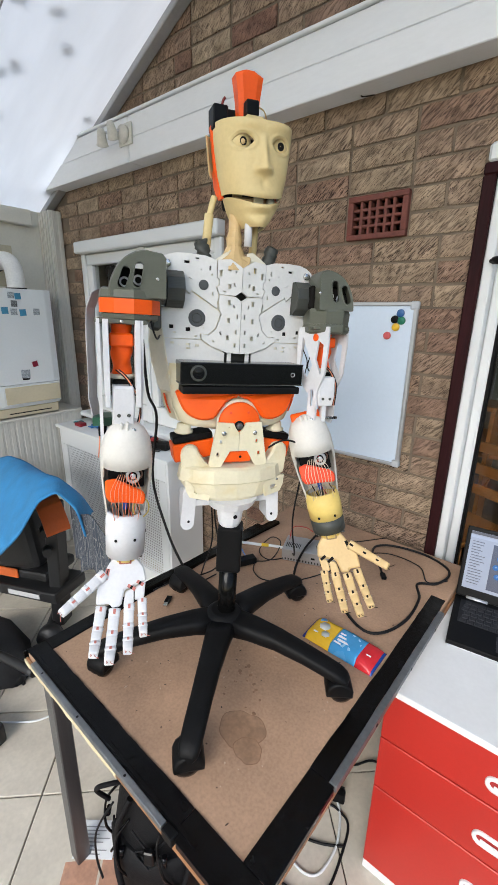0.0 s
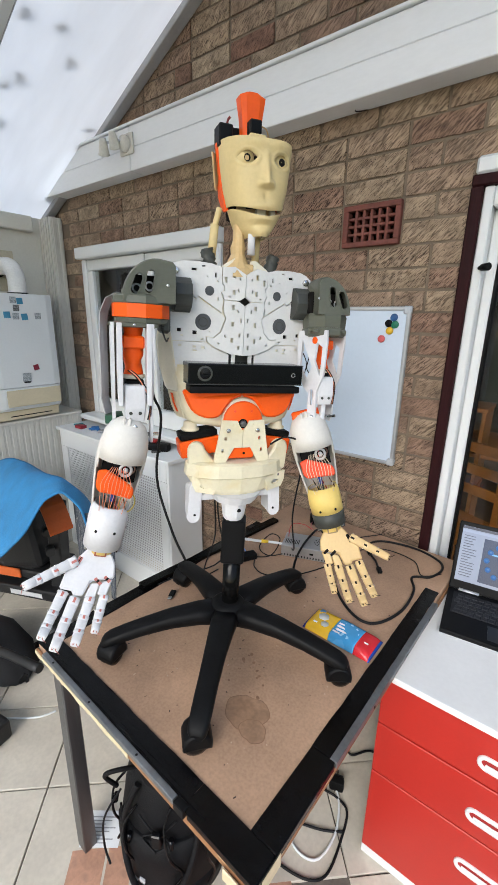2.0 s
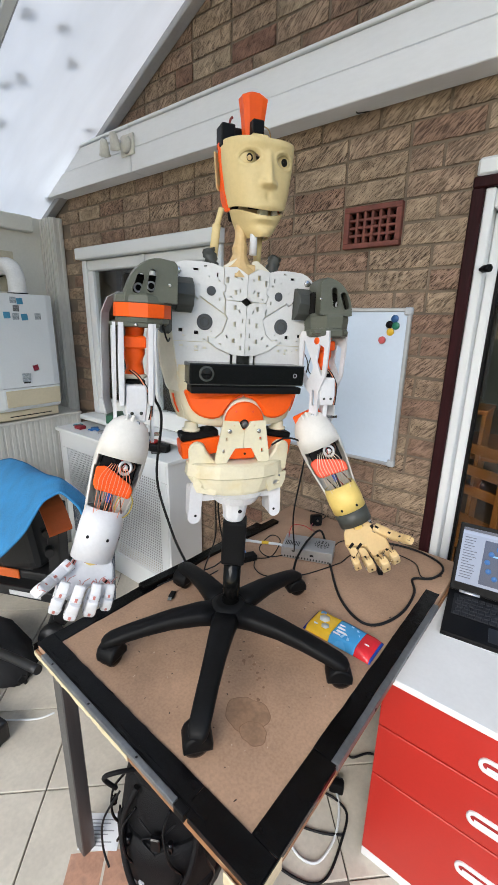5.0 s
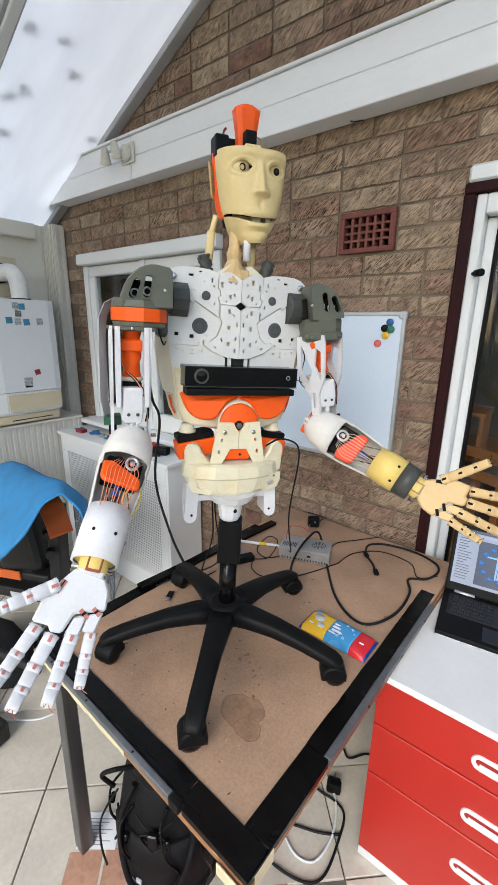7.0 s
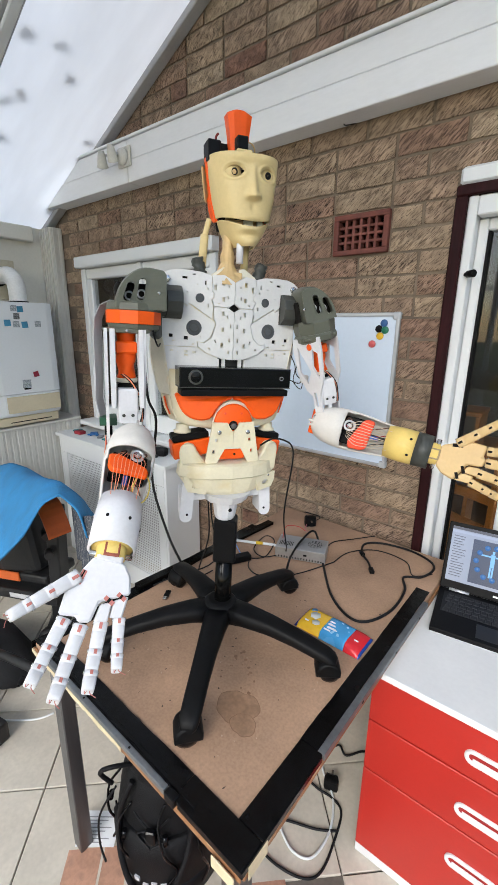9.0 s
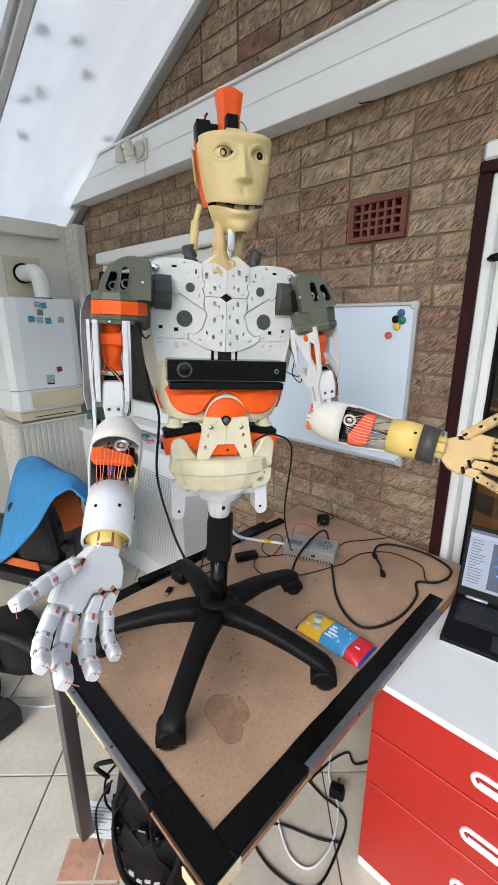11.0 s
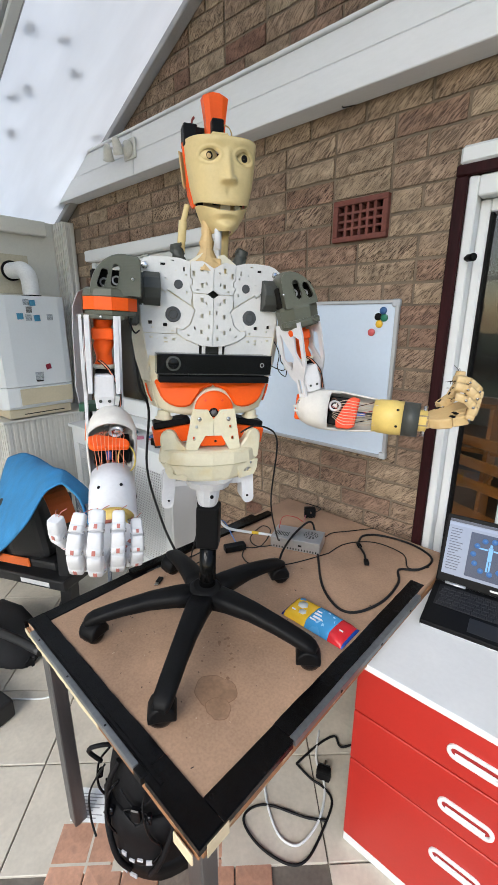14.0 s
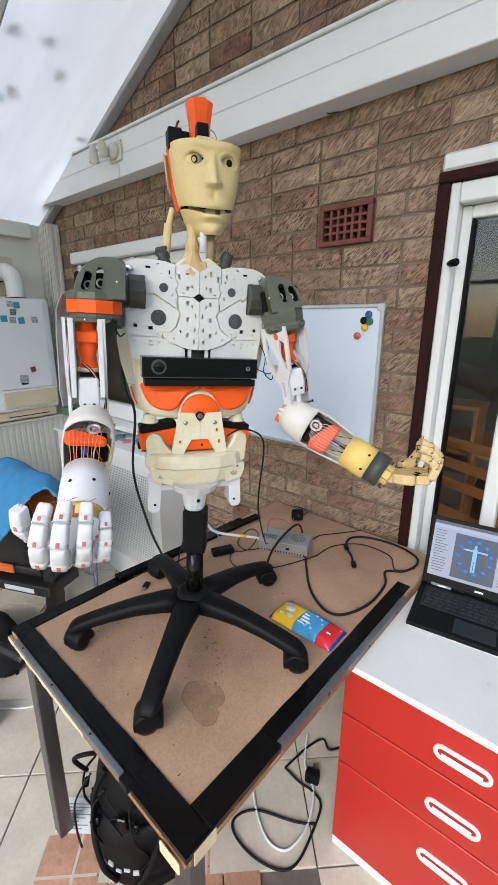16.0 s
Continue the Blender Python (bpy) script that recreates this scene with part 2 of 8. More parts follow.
def bm_lathe(profile, seg=24, caps=True):
    """A turned shape from (radius, height) pairs, round z."""
    bm = bmesh.new()
    rings = []
    for r, z in profile:
        rings.append([bm.verts.new((r * math.cos(2 * math.pi * k / seg), r * math.sin(2 * math.pi * k / seg), z)) for k in range(seg)])
    for a, b in zip(rings, rings[1:]):
        for k in range(seg):
            bm.faces.new((a[k], a[(k + 1) % seg], b[(k + 1) % seg], b[k]))
    if caps:
        bm.faces.new(rings[0][::-1]), bm.faces.new(rings[-1])
    for f in bm.faces:
        f.smooth = len(f.verts) == 4
    return bm


def bm_loft(rings, closed=True, caps=True, smooth=True):
    """Skin over rings of points of equal number."""
    bm = bmesh.new()
    vs = [[bm.verts.new(p) for p in ring] for ring in rings]
    n = len(vs[0])
    for a, b in zip(vs, vs[1:]):
        for k in range(n if closed else n - 1):
            bm.faces.new((a[k], a[(k + 1) % n], b[(k + 1) % n], b[k])).smooth = smooth
    if caps and closed:
        bm.faces.new(vs[0][::-1]), bm.faces.new(vs[-1])
    bmesh.ops.recalc_face_normals(bm, faces=bm.faces[:])
    return bm


def bm_tube(points, r, seg=8, smooth_path=True):
    """A round cable or rod along points."""
    pts = [Vector(p) for p in points]
    if smooth_path and len(pts) > 2:
        fine = []
        for k in range(len(pts) - 1):
            p0, p1, p2, p3 = pts[max(k - 1, 0)], pts[k], pts[k + 1], pts[min(k + 2, len(pts) - 1)]
            for s in range(6):
                t = s / 6
                fine.append(0.5 * (2 * p1 + (p2 - p0) * t + (2 * p0 - 5 * p1 + 4 * p2 - p3) * t * t + (3 * p1 - p0 - 3 * p2 + p3) * t ** 3))
        pts = fine + [pts[-1]]
    rings, side = [], None
    for k, p in enumerate(pts):
        d = (pts[min(k + 1, len(pts) - 1)] - pts[max(k - 1, 0)]).normalized()
        if side is None:
            side = d.orthogonal().normalized()
        side = (side - d * side.dot(d)).normalized()
        up = d.cross(side)
        rings.append([p + r * (math.cos(a) * side + math.sin(a) * up) for a in (2 * math.pi * j / seg for j in range(seg))])
    return bm_loft(rings)


def bm_plate(outline, depth, bevel=0.0):
    """A flat plate: an outline of (x, z) points, from y = 0 back to y = depth."""
    bm = bmesh.new()
    front = [bm.verts.new((x, 0, z)) for x, z in outline]
    f = bm.faces.new(front)
    got = bmesh.ops.extrude_face_region(bm, geom=[f])
    bmesh.ops.translate(bm, verts=[v for v in got["geom"] if isinstance(v, bmesh.types.BMVert)], vec=(0, depth, 0))
    bmesh.ops.recalc_face_normals(bm, faces=bm.faces[:])
    if bevel:
        bmesh.ops.bevel(bm, geom=[e for e in bm.edges], offset=bevel, segments=1, affect="EDGES")
    return bm


def part(name, bm, material, parent=None, label="", m=None):
    """Links a bmesh as one mesh object under a thing or part."""
    me = bpy.data.meshes.new(name)
    bm.to_mesh(me)
    bm.free()
    me.materials.append(material)
    ob = new(name, me)
    if parent is not None:
        ob.parent = parent
    if m is not None:
        ob.matrix_basis = m
    if label:
        ob["label"] = label
    return ob


def thing(name, label, category, m=None, group="", kind=""):
    ob = new(name)
    ob.empty_display_size = 0.05
    if m is not None:
        ob.matrix_basis = m
    return tagged(ob, label, category, group, kind)


def piece(name, mesh, parent, m):
    ob = new(name, mesh)
    ob.parent = parent
    ob.matrix_basis = m
    return ob


def structure(name, bm, material, label="", category=""):
    return tagged(part(name, bm, material), label, category, kind="structure")


# ---- the large structure ----
X_L, X_R, Y_B = -2.15, 2.6, -4.2          # room: cream wall, far side, rear glazing
ROOF_Z, ROOF_S = 2.181, 0.477             # roof height at x = -2.146 and its slope
DOOR = (0.428, 2.35, 2.0)                 # door opening: x0, x1, head
WIN = (-1.80, -0.62, 0.93, 1.965)         # window opening


def roof_z(x):
    return ROOF_Z + ROOF_S * (x + 2.146)


def brick_wall():
    """Mortar bed with openings; the bricks come last in the file."""
    bm = bmesh.new()
    y0, y1 = 0.009, 0.24
    top = 4.3
    bm_box(X_L - 0.1, y0, 0, WIN[0], y1, top, bm=bm)
    bm_box(WIN[0], y0, 0, WIN[1], y1, WIN[2], bm=bm)
    bm_box(WIN[0], y0, WIN[3], WIN[1], y1, top, bm=bm)
    bm_box(WIN[1], y0, 0, DOOR[0], y1, 1.83, bm=bm)
    bm_box(WIN[1], y0, 1.83, 0.0, y1, 1.969, bm=bm)
    bm_box(0.215, y0, 1.83, DOOR[0], y1, 1.969, bm=bm)
    bm_box(WIN[1], y0, 1.969, DOOR[0], y1, top, bm=bm)
    bm_box(DOOR[0], y0, DOOR[2], DOOR[1], y1, top, bm=bm)
    bm_box(DOOR[1], y0, 0, X_R + 0.1, y1, top, bm=bm)
    return structure("wall_north", bm, M_MORTAR, "rustic buff-brown brick house wall with sandy mortar", "wall")


WALL = brick_wall()
structure("floor_slab", bm_box(X_L - 0.1, Y_B - 0.1, -0.2, X_R + 0.1, 0.24, -0.009), M_GROUT, "grouted floor bed", "floor")
GROUND = structure("ground", bm_box(-60, -60, -0.3, 60, 60, -0.21), mat("lawn", (0.06, 0.09, 0.035), 0.9, var=0.3, scale=0.5, fine=8), "green lawn outside", "ground")


def west_wall():
    bm = bmesh.new()
    for k in range(7):                       # wide flat panels with narrow joints
        y = -k * 0.6
        bm_box(X_L - 0.1, y - 0.597, 0, X_L, y, roof_z(X_L) - 0.01, 0.002, bm=bm)
    return structure("wall_west", bm, M_CREAM_WALL, "cream panelled side wall with fine joints", "wall")


west_wall()
structure("trim_eaves", bm_box(X_L, Y_B, 2.075, X_L + 0.05, -0.14, 2.165, 0.006), M_CREAM_WALL, "cream eaves trim under the roof", "trim")


def slope_bar(name, y0, y1, z0, z1, material, label, x0=X_L - 0.02, x1=X_R + 0.1):
    """A straight bar that follows the roof slope, z0..z1 measured from the roof sheet."""
    bm = bmesh.new()
    vs = [bm.verts.new((x, y, roof_z(x) + z)) for x in (x0, x1) for y, z in ((y0, z0), (y1, z0), (y1, z1), (y0, z1))]
    for q in ((0, 1, 2, 3), (7, 6, 5, 4), (0, 4, 5, 1), (1, 5, 6, 2), (2, 6, 7, 3), (3, 7, 4, 0)):
        bm.faces.new([vs[k] for k in q])
    bmesh.ops.recalc_face_normals(bm, faces=bm.faces[:])
    bmesh.ops.bevel(bm, geom=bm.edges[:], offset=0.004, segments=1, affect="EDGES")
    return structure(name, bm, material, label, "trim")


def roof():
    bm = bmesh.new()
    vs = [bm.verts.new((x, y, roof_z(x) + z)) for z in (0.0, 0.016) for x, y in ((X_L - 0.1, 0.0), (X_R + 0.1, 0.0), (X_R + 0.1, Y_B), (X_L - 0.1, Y_B))]
    for q in ((0, 1, 2, 3), (7, 6, 5, 4), (0, 4, 5, 1), (1, 5, 6, 2), (2, 6, 7, 3), (3, 7, 4, 0)):
        bm.faces.new([vs[k] for k in q])
    bmesh.ops.recalc_face_normals(bm, faces=bm.faces[:])
    ob = structure("ceiling", bm, M_ROOF, "milky ribbed polycarbonate conservatory roof", "roof")
    slope_bar("trim_wall_bar", -0.058, -0.002, -0.036, -0.002, M_TRIM_GREY, "grey aluminium trim where roof meets brick")
    for k in range(6):
        y = -0.66 - 0.68 * k
        slope_bar("roof_bar", y - 0.035, y + 0.035, -0.055, -0.002, M_TRIM_GREY, "grey aluminium glazing bar of the roof")
        slope_bar("roof_bar_cap", y - 0.02, y + 0.02, -0.075, -0.057, M_UPVC, "white cap of a glazing bar")
    return ob


roof()


def fascia():
    """Long boxed white beam on the brick wall, in two planks with a butt joint."""
    t = thing("beam", "long white boxed fascia beam fixed on the brick wall", "beam", kind="structure")
    for x0, x1 in ((-2.02, -1.142), (-1.139, 2.5),):
        part("board", bm_box(x0, -0.095, 2.262, x1, 0.0, 2.36, 0.003), M_FASCIA, t)
        part("board", bm_box(x0, -0.092, 2.362, x1, 0.0, 2.452, 0.003), M_FASCIA, t)
        part("lip", bm_box(x0, -0.102, 2.454, x1, 0.0, 2.466, 0.003), M_FASCIA, t)
    return t


fascia()


def door():
    """Brown outer frame, white sliding door with dark glass."""
    t = thing("door_1", "white upvc glazed patio door in a dark brown frame", "door", kind="structure")
    x0, x1, h = DOOR
    part("outer_frame", bm_box(x0, -0.012, 0, x0 + 0.036, 0.10, h - 0.03, 0.004), M_BROWN, t, "dark brown stained timber frame")
    part("outer_head", bm_box(x0, -0.012, h - 0.03, x1, 0.10, h + 0.002, 0.004), M_BROWN, t, "dark brown stained timber head")
    part("lintel", bm_box(x0 + 0.005, -0.006, h + 0.003, x1, 0.10, h + 0.055, 0.008), M_UPVC, t, "white painted lintel strip")
    part("inner_frame", bm_box(x0 + 0.037, 0.0, 0.0, x0 + 0.066, 0.10, h - 0.031, 0.004), M_UPVC, t)
    part("inner_head", bm_box(x0 + 0.067, 0.0, h - 0.09, x1, 0.10, h - 0.032, 0.004), M_UPVC, t)
    part("stile", bm_box(x0 + 0.067, 0.045, 0.02, x0 + 0.098, 0.095, h - 0.092, 0.005), M_UPVC, t)
    part("gasket", bm_box(x0 + 0.0985, 0.05, 0.06, x0 + 0.108, 0.09, h - 0.13, 0.001), M_BLACK, t)
    part("rail", bm_box(x0 + 0.0985, 0.046, h - 0.129, x1, 0.094, h - 0.092, 0.004), M_UPVC, t)
    part("stile", bm_box(0.69, 0.03, 0.02, 0.735, 0.095, h - 0.13, 0.005), M_UPVC, t)
    part("stile", bm_box(1.6, 0.03, 0.02, 1.68, 0.095, h - 0.13, 0.005), M_UPVC, t)
    for a, b in ((x0 + 0.108, 0.69), (0.735, 1.6), (1.68, x1)):
        g = part("pane", bm_box(a, 0.068, 0.06, b, 0.074, h - 0.129), M_GLASS, t)
        g.visible_shadow = False
    stop = bm_lathe([(0.006, 0), (0.006, 0.012), (0.011, 0.013), (0.012, 0.04), (0.009, 0.044)], 16)
    part("door_stop", stop, M_BLACK, t, "black rubber stop on a steel stub", m=pose(0.485, 0.0, 1.735, 90, 0, 50))
    part("threshold", bm_box(x0, -0.01, 0, x1, 0.1, 0.02, 0.003), M_UPVC, t)


door()


def window():
    t = thing("window_1", "white upvc window with dark glass in the brick wall", "window", kind="structure")
    x0, x1, z0, z1 = WIN
    part("head_board", bm_box(x0 - 0.01, -0.05, z1 - 0.06, x1 + 0.01, 0.05, z1 + 0.005, 0.006), M_UPVC, t)
    for a, b in ((x0, x0 + 0.045), ((x0 + x1) / 2 - 0.02, (x0 + x1) / 2 + 0.025), (x1 - 0.045, x1)):
        part("window_frame", bm_box(a, -0.012, z0, b, 0.06, z1 - 0.062, 0.005), M_UPVC, t)
    for a, b in ((x0 + 0.046, (x0 + x1) / 2 - 0.021), ((x0 + x1) / 2 + 0.026, x1 - 0.046)):
        part("sash_top", bm_box(a, -0.004, z1 - 0.125, b, 0.05, z1 - 0.064, 0.006), M_UPVC, t)
        part("sash_bottom", bm_box(a, -0.004, z0 + 0.002, b, 0.05, z0 + 0.105, 0.006), M_UPVC, t)
        part("sash_side", bm_box(a, -0.004, z0 + 0.106, a + 0.055, 0.05, z1 - 0.126, 0.006), M_UPVC, t)
        part("sash_side", bm_box(b - 0.055, -0.004, z0 + 0.106, b, 0.05, z1 - 0.126, 0.006), M_UPVC, t)
        g = part("pane", bm_box(a + 0.055, 0.02, z0 + 0.106, b - 0.055, 0.026, z1 - 0.126), M_GLASS, t)
        g.visible_shadow = False
    part("window_sill", bm_box(x0 - 0.03, -0.11, z0 - 0.035, x1 + 0.03, 0.05, z0 - 0.002, 0.008), M_UPVC, t)


window()


def house_room():
    """The dim room of the house behind the window and the door."""
    # dark plaster colour stands in for the room's low light
    plaster = mat("plaster with dimness painted in", (0.11, 0.09, 0.07), 0.8, var=0.1, scale=2)
    structure("wall_house_back", bm_box(-2.3, 3.4, 0, 2.8, 3.5, 2.5), plaster, "back wall inside the house, dimness in its colour", "wall")
    structure("wall_house_left", bm_box(-2.4, 0.24, 0, -2.3, 3.5, 2.5), plaster, "side wall inside the house, dimness in its colour", "wall")
    structure("wall_house_right", bm_box(2.7, 0.24, 0, 2.8, 3.5, 2.5), plaster, "side wall inside the house, dimness in its colour", "wall")
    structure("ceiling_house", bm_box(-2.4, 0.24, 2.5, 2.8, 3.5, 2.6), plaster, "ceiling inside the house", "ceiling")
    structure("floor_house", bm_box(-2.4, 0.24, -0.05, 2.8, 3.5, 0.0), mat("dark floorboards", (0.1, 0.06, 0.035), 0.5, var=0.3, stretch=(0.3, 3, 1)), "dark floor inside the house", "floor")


house_room()


def rear_glazing():
    """Unseen low wall and paneless frames behind and beside the camera, added so that sky light comes in there."""
    structure("wall_south", bm_box(X_L - 0.1, Y_B - 0.1, 0, X_R + 0.1, Y_B, 0.6), M_CREAM_WALL, "low cream wall below the glazing", "wall")
    structure("wall_east", bm_box(X_R, Y_B, 0, X_R + 0.1, 0.0, 0.6), M_CREAM_WALL, "low cream wall below the glazing", "wall")
    t = thing("window_2", "white glazing bars of the conservatory, open to the sky", "window", kind="structure")
    for k in range(8):
        x = X_L + (X_R - X_L) * k / 7
        part("mullion", bm_box(x - 0.03, Y_B - 0.08, 0.6, x + 0.03, Y_B - 0.02, roof_z(x) - 0.06, 0.005), M_UPVC, t)
    for k in range(7):
        y = Y_B + (0 - Y_B) * k / 6 - 0.03
        part("mullion", bm_box(X_R + 0.02, y - 0.03, 0.6, X_R + 0.08, y + 0.03, roof_z(X_R) - 0.06, 0.005), M_UPVC, t)
    part("transom", bm_box(X_L, Y_B - 0.075, 2.0, X_R, Y_B - 0.025, 2.05, 0.005), M_UPVC, t)
    part("transom", bm_box(X_R + 0.025, Y_B, 2.0, X_R + 0.075, -0.05, 2.05, 0.005), M_UPVC, t)


rear_glazing()


# ---- the work table ----
TABLE = pose(-0.197, -1.214, 0, 0, 0, -2.0)
TW, TL_, TZ = 0.752, 1.18, 0.733


def work_table():
    t = thing("work_table", "hardboard-topped workbench edged with black tape on steel legs", "table", TABLE)
    part("tabletop", bm_box(0.004, 0.004, TZ - 0.026, TW - 0.004, TL_, TZ - 0.002, 0.002), M_BOARD, t, "brown hardboard top with a water stain")
    # taped border, slightly proud and uneven
    rnd = random.Random(4)

    def strip(x0, y0, x1, y1, name="tape_border"):
        bm = bm_box(x0, y0, TZ - 0.003, x1, y1, TZ + 0.0012, 0.001)
        bmesh.ops.subdivide_edges(bm, edges=[e for e in bm.edges if e.calc_length() > 0.3], cuts=26)
        for v in bm.verts:
            v.co.x += rnd.uniform(-0.0012, 0.0012)
            v.co.y += rnd.uniform(-0.0012, 0.0012)
        return part(name, bm, M_TAPE, t)
    strip(TW - 0.1635, -0.004, TW + 0.004, 0.05)
    strip(-0.004, 0.005, TW - 0.164, 0.05)
    strip(0.02, 0.0085, TW - 0.12, 0.0165, "tape_ridge").location.z += 0.0026
    part("edge_clip", bm_box(TW - 0.182, -0.0105, TZ - 0.016, TW - 0.155, 0.006, TZ + 0.004, 0.0015), M_BLACK, t, "dark clip at the end of the metal edging")
    strip(-0.004, 0.0505, 0.04, TL_ - 0.25)
    strip(TW - 0.049, 0.0505, TW + 0.004, 0.2445)
    strip(TW - 0.049, 0.245, TW - 0.008, TL_ - 0.24)
    # tape folded down over the edge and the corner
    part("tape_fold", bm_box(TW - 0.15, -0.0055, TZ - 0.014, TW + 0.006, -0.0035, TZ, 0.0006), M_TAPE, t)
    part("tape_fold", bm_box(TW + 0.0045, -0.004, TZ - 0.014, TW + 0.0065, 0.24, TZ, 0.0006), M_TAPE, t)
    part("tape_fold", bm_box(-0.0065, -0.004, TZ - 0.02, -0.0045, 0.05, TZ, 0.0006), M_TAPE, t)
    # worn metal edging with screw holes, bare wood below it
    part("metal_edging", bm_box(0.05, -0.008, TZ - 0.012, TW - 0.185, 0.0045, TZ + 0.0022, 0.0012), M_WORN_TRIM, t, "worn grey metal edge strip")
    part("metal_edging", bm_box(TW - 0.0075, 0.246, TZ - 0.016, TW + 0.008, TL_ - 0.3, TZ + 0.001, 0.001), M_WORN_TRIM, t, "worn grey metal edge strip")
    for x in (0.1, 0.27, 0.45):
        part("screw", bm_lathe([(0.0028, 0), (0.0028, 0.0006)], 10), M_BLACK, t, m=pose(x, -0.002, TZ + 0.0022, 0, 0, 0))
    for y in (0.42, 0.62, 0.8):
        part("screw", bm_lathe([(0.004, 0), (0.004, 0.001)], 10), M_BLACK, t, m=pose(TW + 0.0085, y, TZ - 0.008, 0, 90, 0))
    part("wood_edge", bm_box(0.0, -0.003, TZ - 0.036, TW, 0.003, TZ - 0.0145, 0.002), M_EDGE_WOOD, t, "bare reddish wood edge with torn cream strip")
    part("wood_edge", bm_box(TW - 0.003, 0.004, TZ - 0.036, TW + 0.004, TL_, TZ - 0.0165, 0.002), M_EDGE_WOOD, t)
    rnd = random.Random(8)
    bm = bmesh.new()
    xs = [0.0 + 0.012 * k for k in range(36)]
    up = [bm.verts.new((x, -0.0042, TZ - 0.0155 + rnd.uniform(-0.002, 0))) for x in xs]
    lo = [bm.verts.new((x, -0.0042, TZ - 0.031 + rnd.uniform(-0.003, 0.004))) for x in xs]
    for k in range(len(xs) - 1):
        bm.faces.new((up[k], up[k + 1], lo[k + 1], lo[k]))
    got = bmesh.ops.extrude_face_region(bm, geom=bm.faces[:])
    bmesh.ops.translate(bm, verts=[v for v in got["geom"] if isinstance(v, bmesh.types.BMVert)], vec=(0, -0.002, 0))
    bmesh.ops.recalc_face_normals(bm, faces=bm.faces[:])
    part("torn_strip", bm, M_CREAM_EDGE, t, "torn cream edging strip")
    part("torn_strip", bm_box(TW - 0.06, -0.011, TZ - 0.05, TW - 0.008, -0.0065, TZ - 0.024, 0.002), M_CREAM_EDGE, t)
    part("torn_strip", bm_box(TW + 0.0068, 0.01, TZ - 0.034, TW + 0.0085, 0.06, TZ - 0.004, 0.0006), M_CREAM_EDGE, t)
    for x, y in ((0.075, 0.03), (TW - 0.045, 0.04), (0.075, TL_ - 0.08), (TW - 0.06, TL_ - 0.08)):
        part("leg", bm_box(x - 0.022, y - 0.02, 0.0, x + 0.022, y + 0.02, TZ - 0.037, 0.003), M_STEEL, t, "square grey steel leg")
    part("apron", bm_box(0.08, 0.05, TZ - 0.07, TW - 0.05, 0.07, TZ - 0.027, 0.002), M_STEEL, t)
    part("apron", bm_box(0.08, TL_ - 0.09, TZ - 0.07, TW - 0.05, TL_ - 0.07, TZ - 0.027, 0.002), M_STEEL, t)
    # dried water mark: two flat overlapping blots
    wet = mat("dried water mark", (0.29, 0.172, 0.105), 0.5, var=0.18, scale=30, fine=120, bump=0.05)
    rim = mat("dark rim of the water mark", (0.22, 0.118, 0.066), 0.55, var=0.2, scale=40, bump=0)

    def blot(cx, cy, r, z, material, name, seed):
        bm = bmesh.new()
        rr = random.Random(seed)
        ph = [rr.uniform(0, 6.28) for _ in range(4)]
        ring = []
        for k in range(48):
            a = 2 * math.pi * k / 48
            q = r * (1 + 0.1 * math.sin(2 * a + ph[0]) + 0.05 * math.sin(3 * a + ph[1]) + 0.03 * math.sin(7 * a + ph[2]))
            ring.append(bm.verts.new((cx + q * math.cos(a), cy + q * math.sin(a), z)))
        bm.faces.new(ring)
        return part(name, bm, material, t)
    inv = TABLE.inverted()
    c1, c2 = inv @ Vector((0.362, -1.018, 0)), inv @ Vector((0.40, -1.045, 0))
    blot(c1.x, c1.y, 0.046, TZ - 0.0016, rim, "water_mark", 1)
    blot(c1.x, c1.y, 0.0445, TZ - 0.0012, wet, "water_mark", 1)
    blot(c2.x, c2.y, 0.028, TZ - 0.0009, rim, "water_mark", 3)
    blot(c2.x, c2.y, 0.0265, TZ - 0.0005, wet, "water_mark", 3)
    # crumbs, nicks and pale scuffs on the board
    crumb, scuff = mat("dark crumb", (0.05, 0.03, 0.02), 0.8, bump=0), mat("pale scuff", (0.5, 0.36, 0.26), 0.7, bump=0)
    rr = random.Random(31)
    bits = {0: bmesh.new(), 1: bmesh.new()}
    for k in range(150):
        x, y, r = rr.uniform(0.07, TW - 0.08), rr.uniform(0.07, 0.75), rr.uniform(0.0006, 0.0018)
        q = bm_lathe([(0.0, 0), (r, 0), (r * 0.6, r * 0.5), (0.0, r * 0.6)], 6, caps=False)
        q.transform(Matrix.Translation((x, y, TZ - 0.002)) @ Matrix.Rotation(rr.uniform(0, 3), 4, "Z") @ Matrix.Diagonal((1 + rr.random() * 2, 1, 0.4, 1)))
        add(bits[int(rr.random() < 0.55)], q)
    tagged(part("crumbs", bits[0], crumb, t), kind="stuff")
    tagged(part("scuffs", bits[1], scuff, t), kind="stuff")
    rr = random.Random(12)
    for k in range(16):
        q = inv @ Vector((0.31 + rr.uniform(-0.05, 0.06), -0.93 + rr.uniform(-0.05, 0.05), 0))
        blot(q.x, q.y, rr.uniform(0.0015, 0.005), TZ - 0.0014 + 0.0001 * k, rim, "water_mark", 20 + k)
    return t


work_table()

# ---- the swivel base that carries the robot ----
HUB = (0.191, -0.886)
LEAN = Matrix.Rotation(radians(57.78), 4, "Z") @ Matrix.Rotation(radians(2.69), 4, "Y") @ Matrix.Rotation(radians(-57.78), 4, "Z")


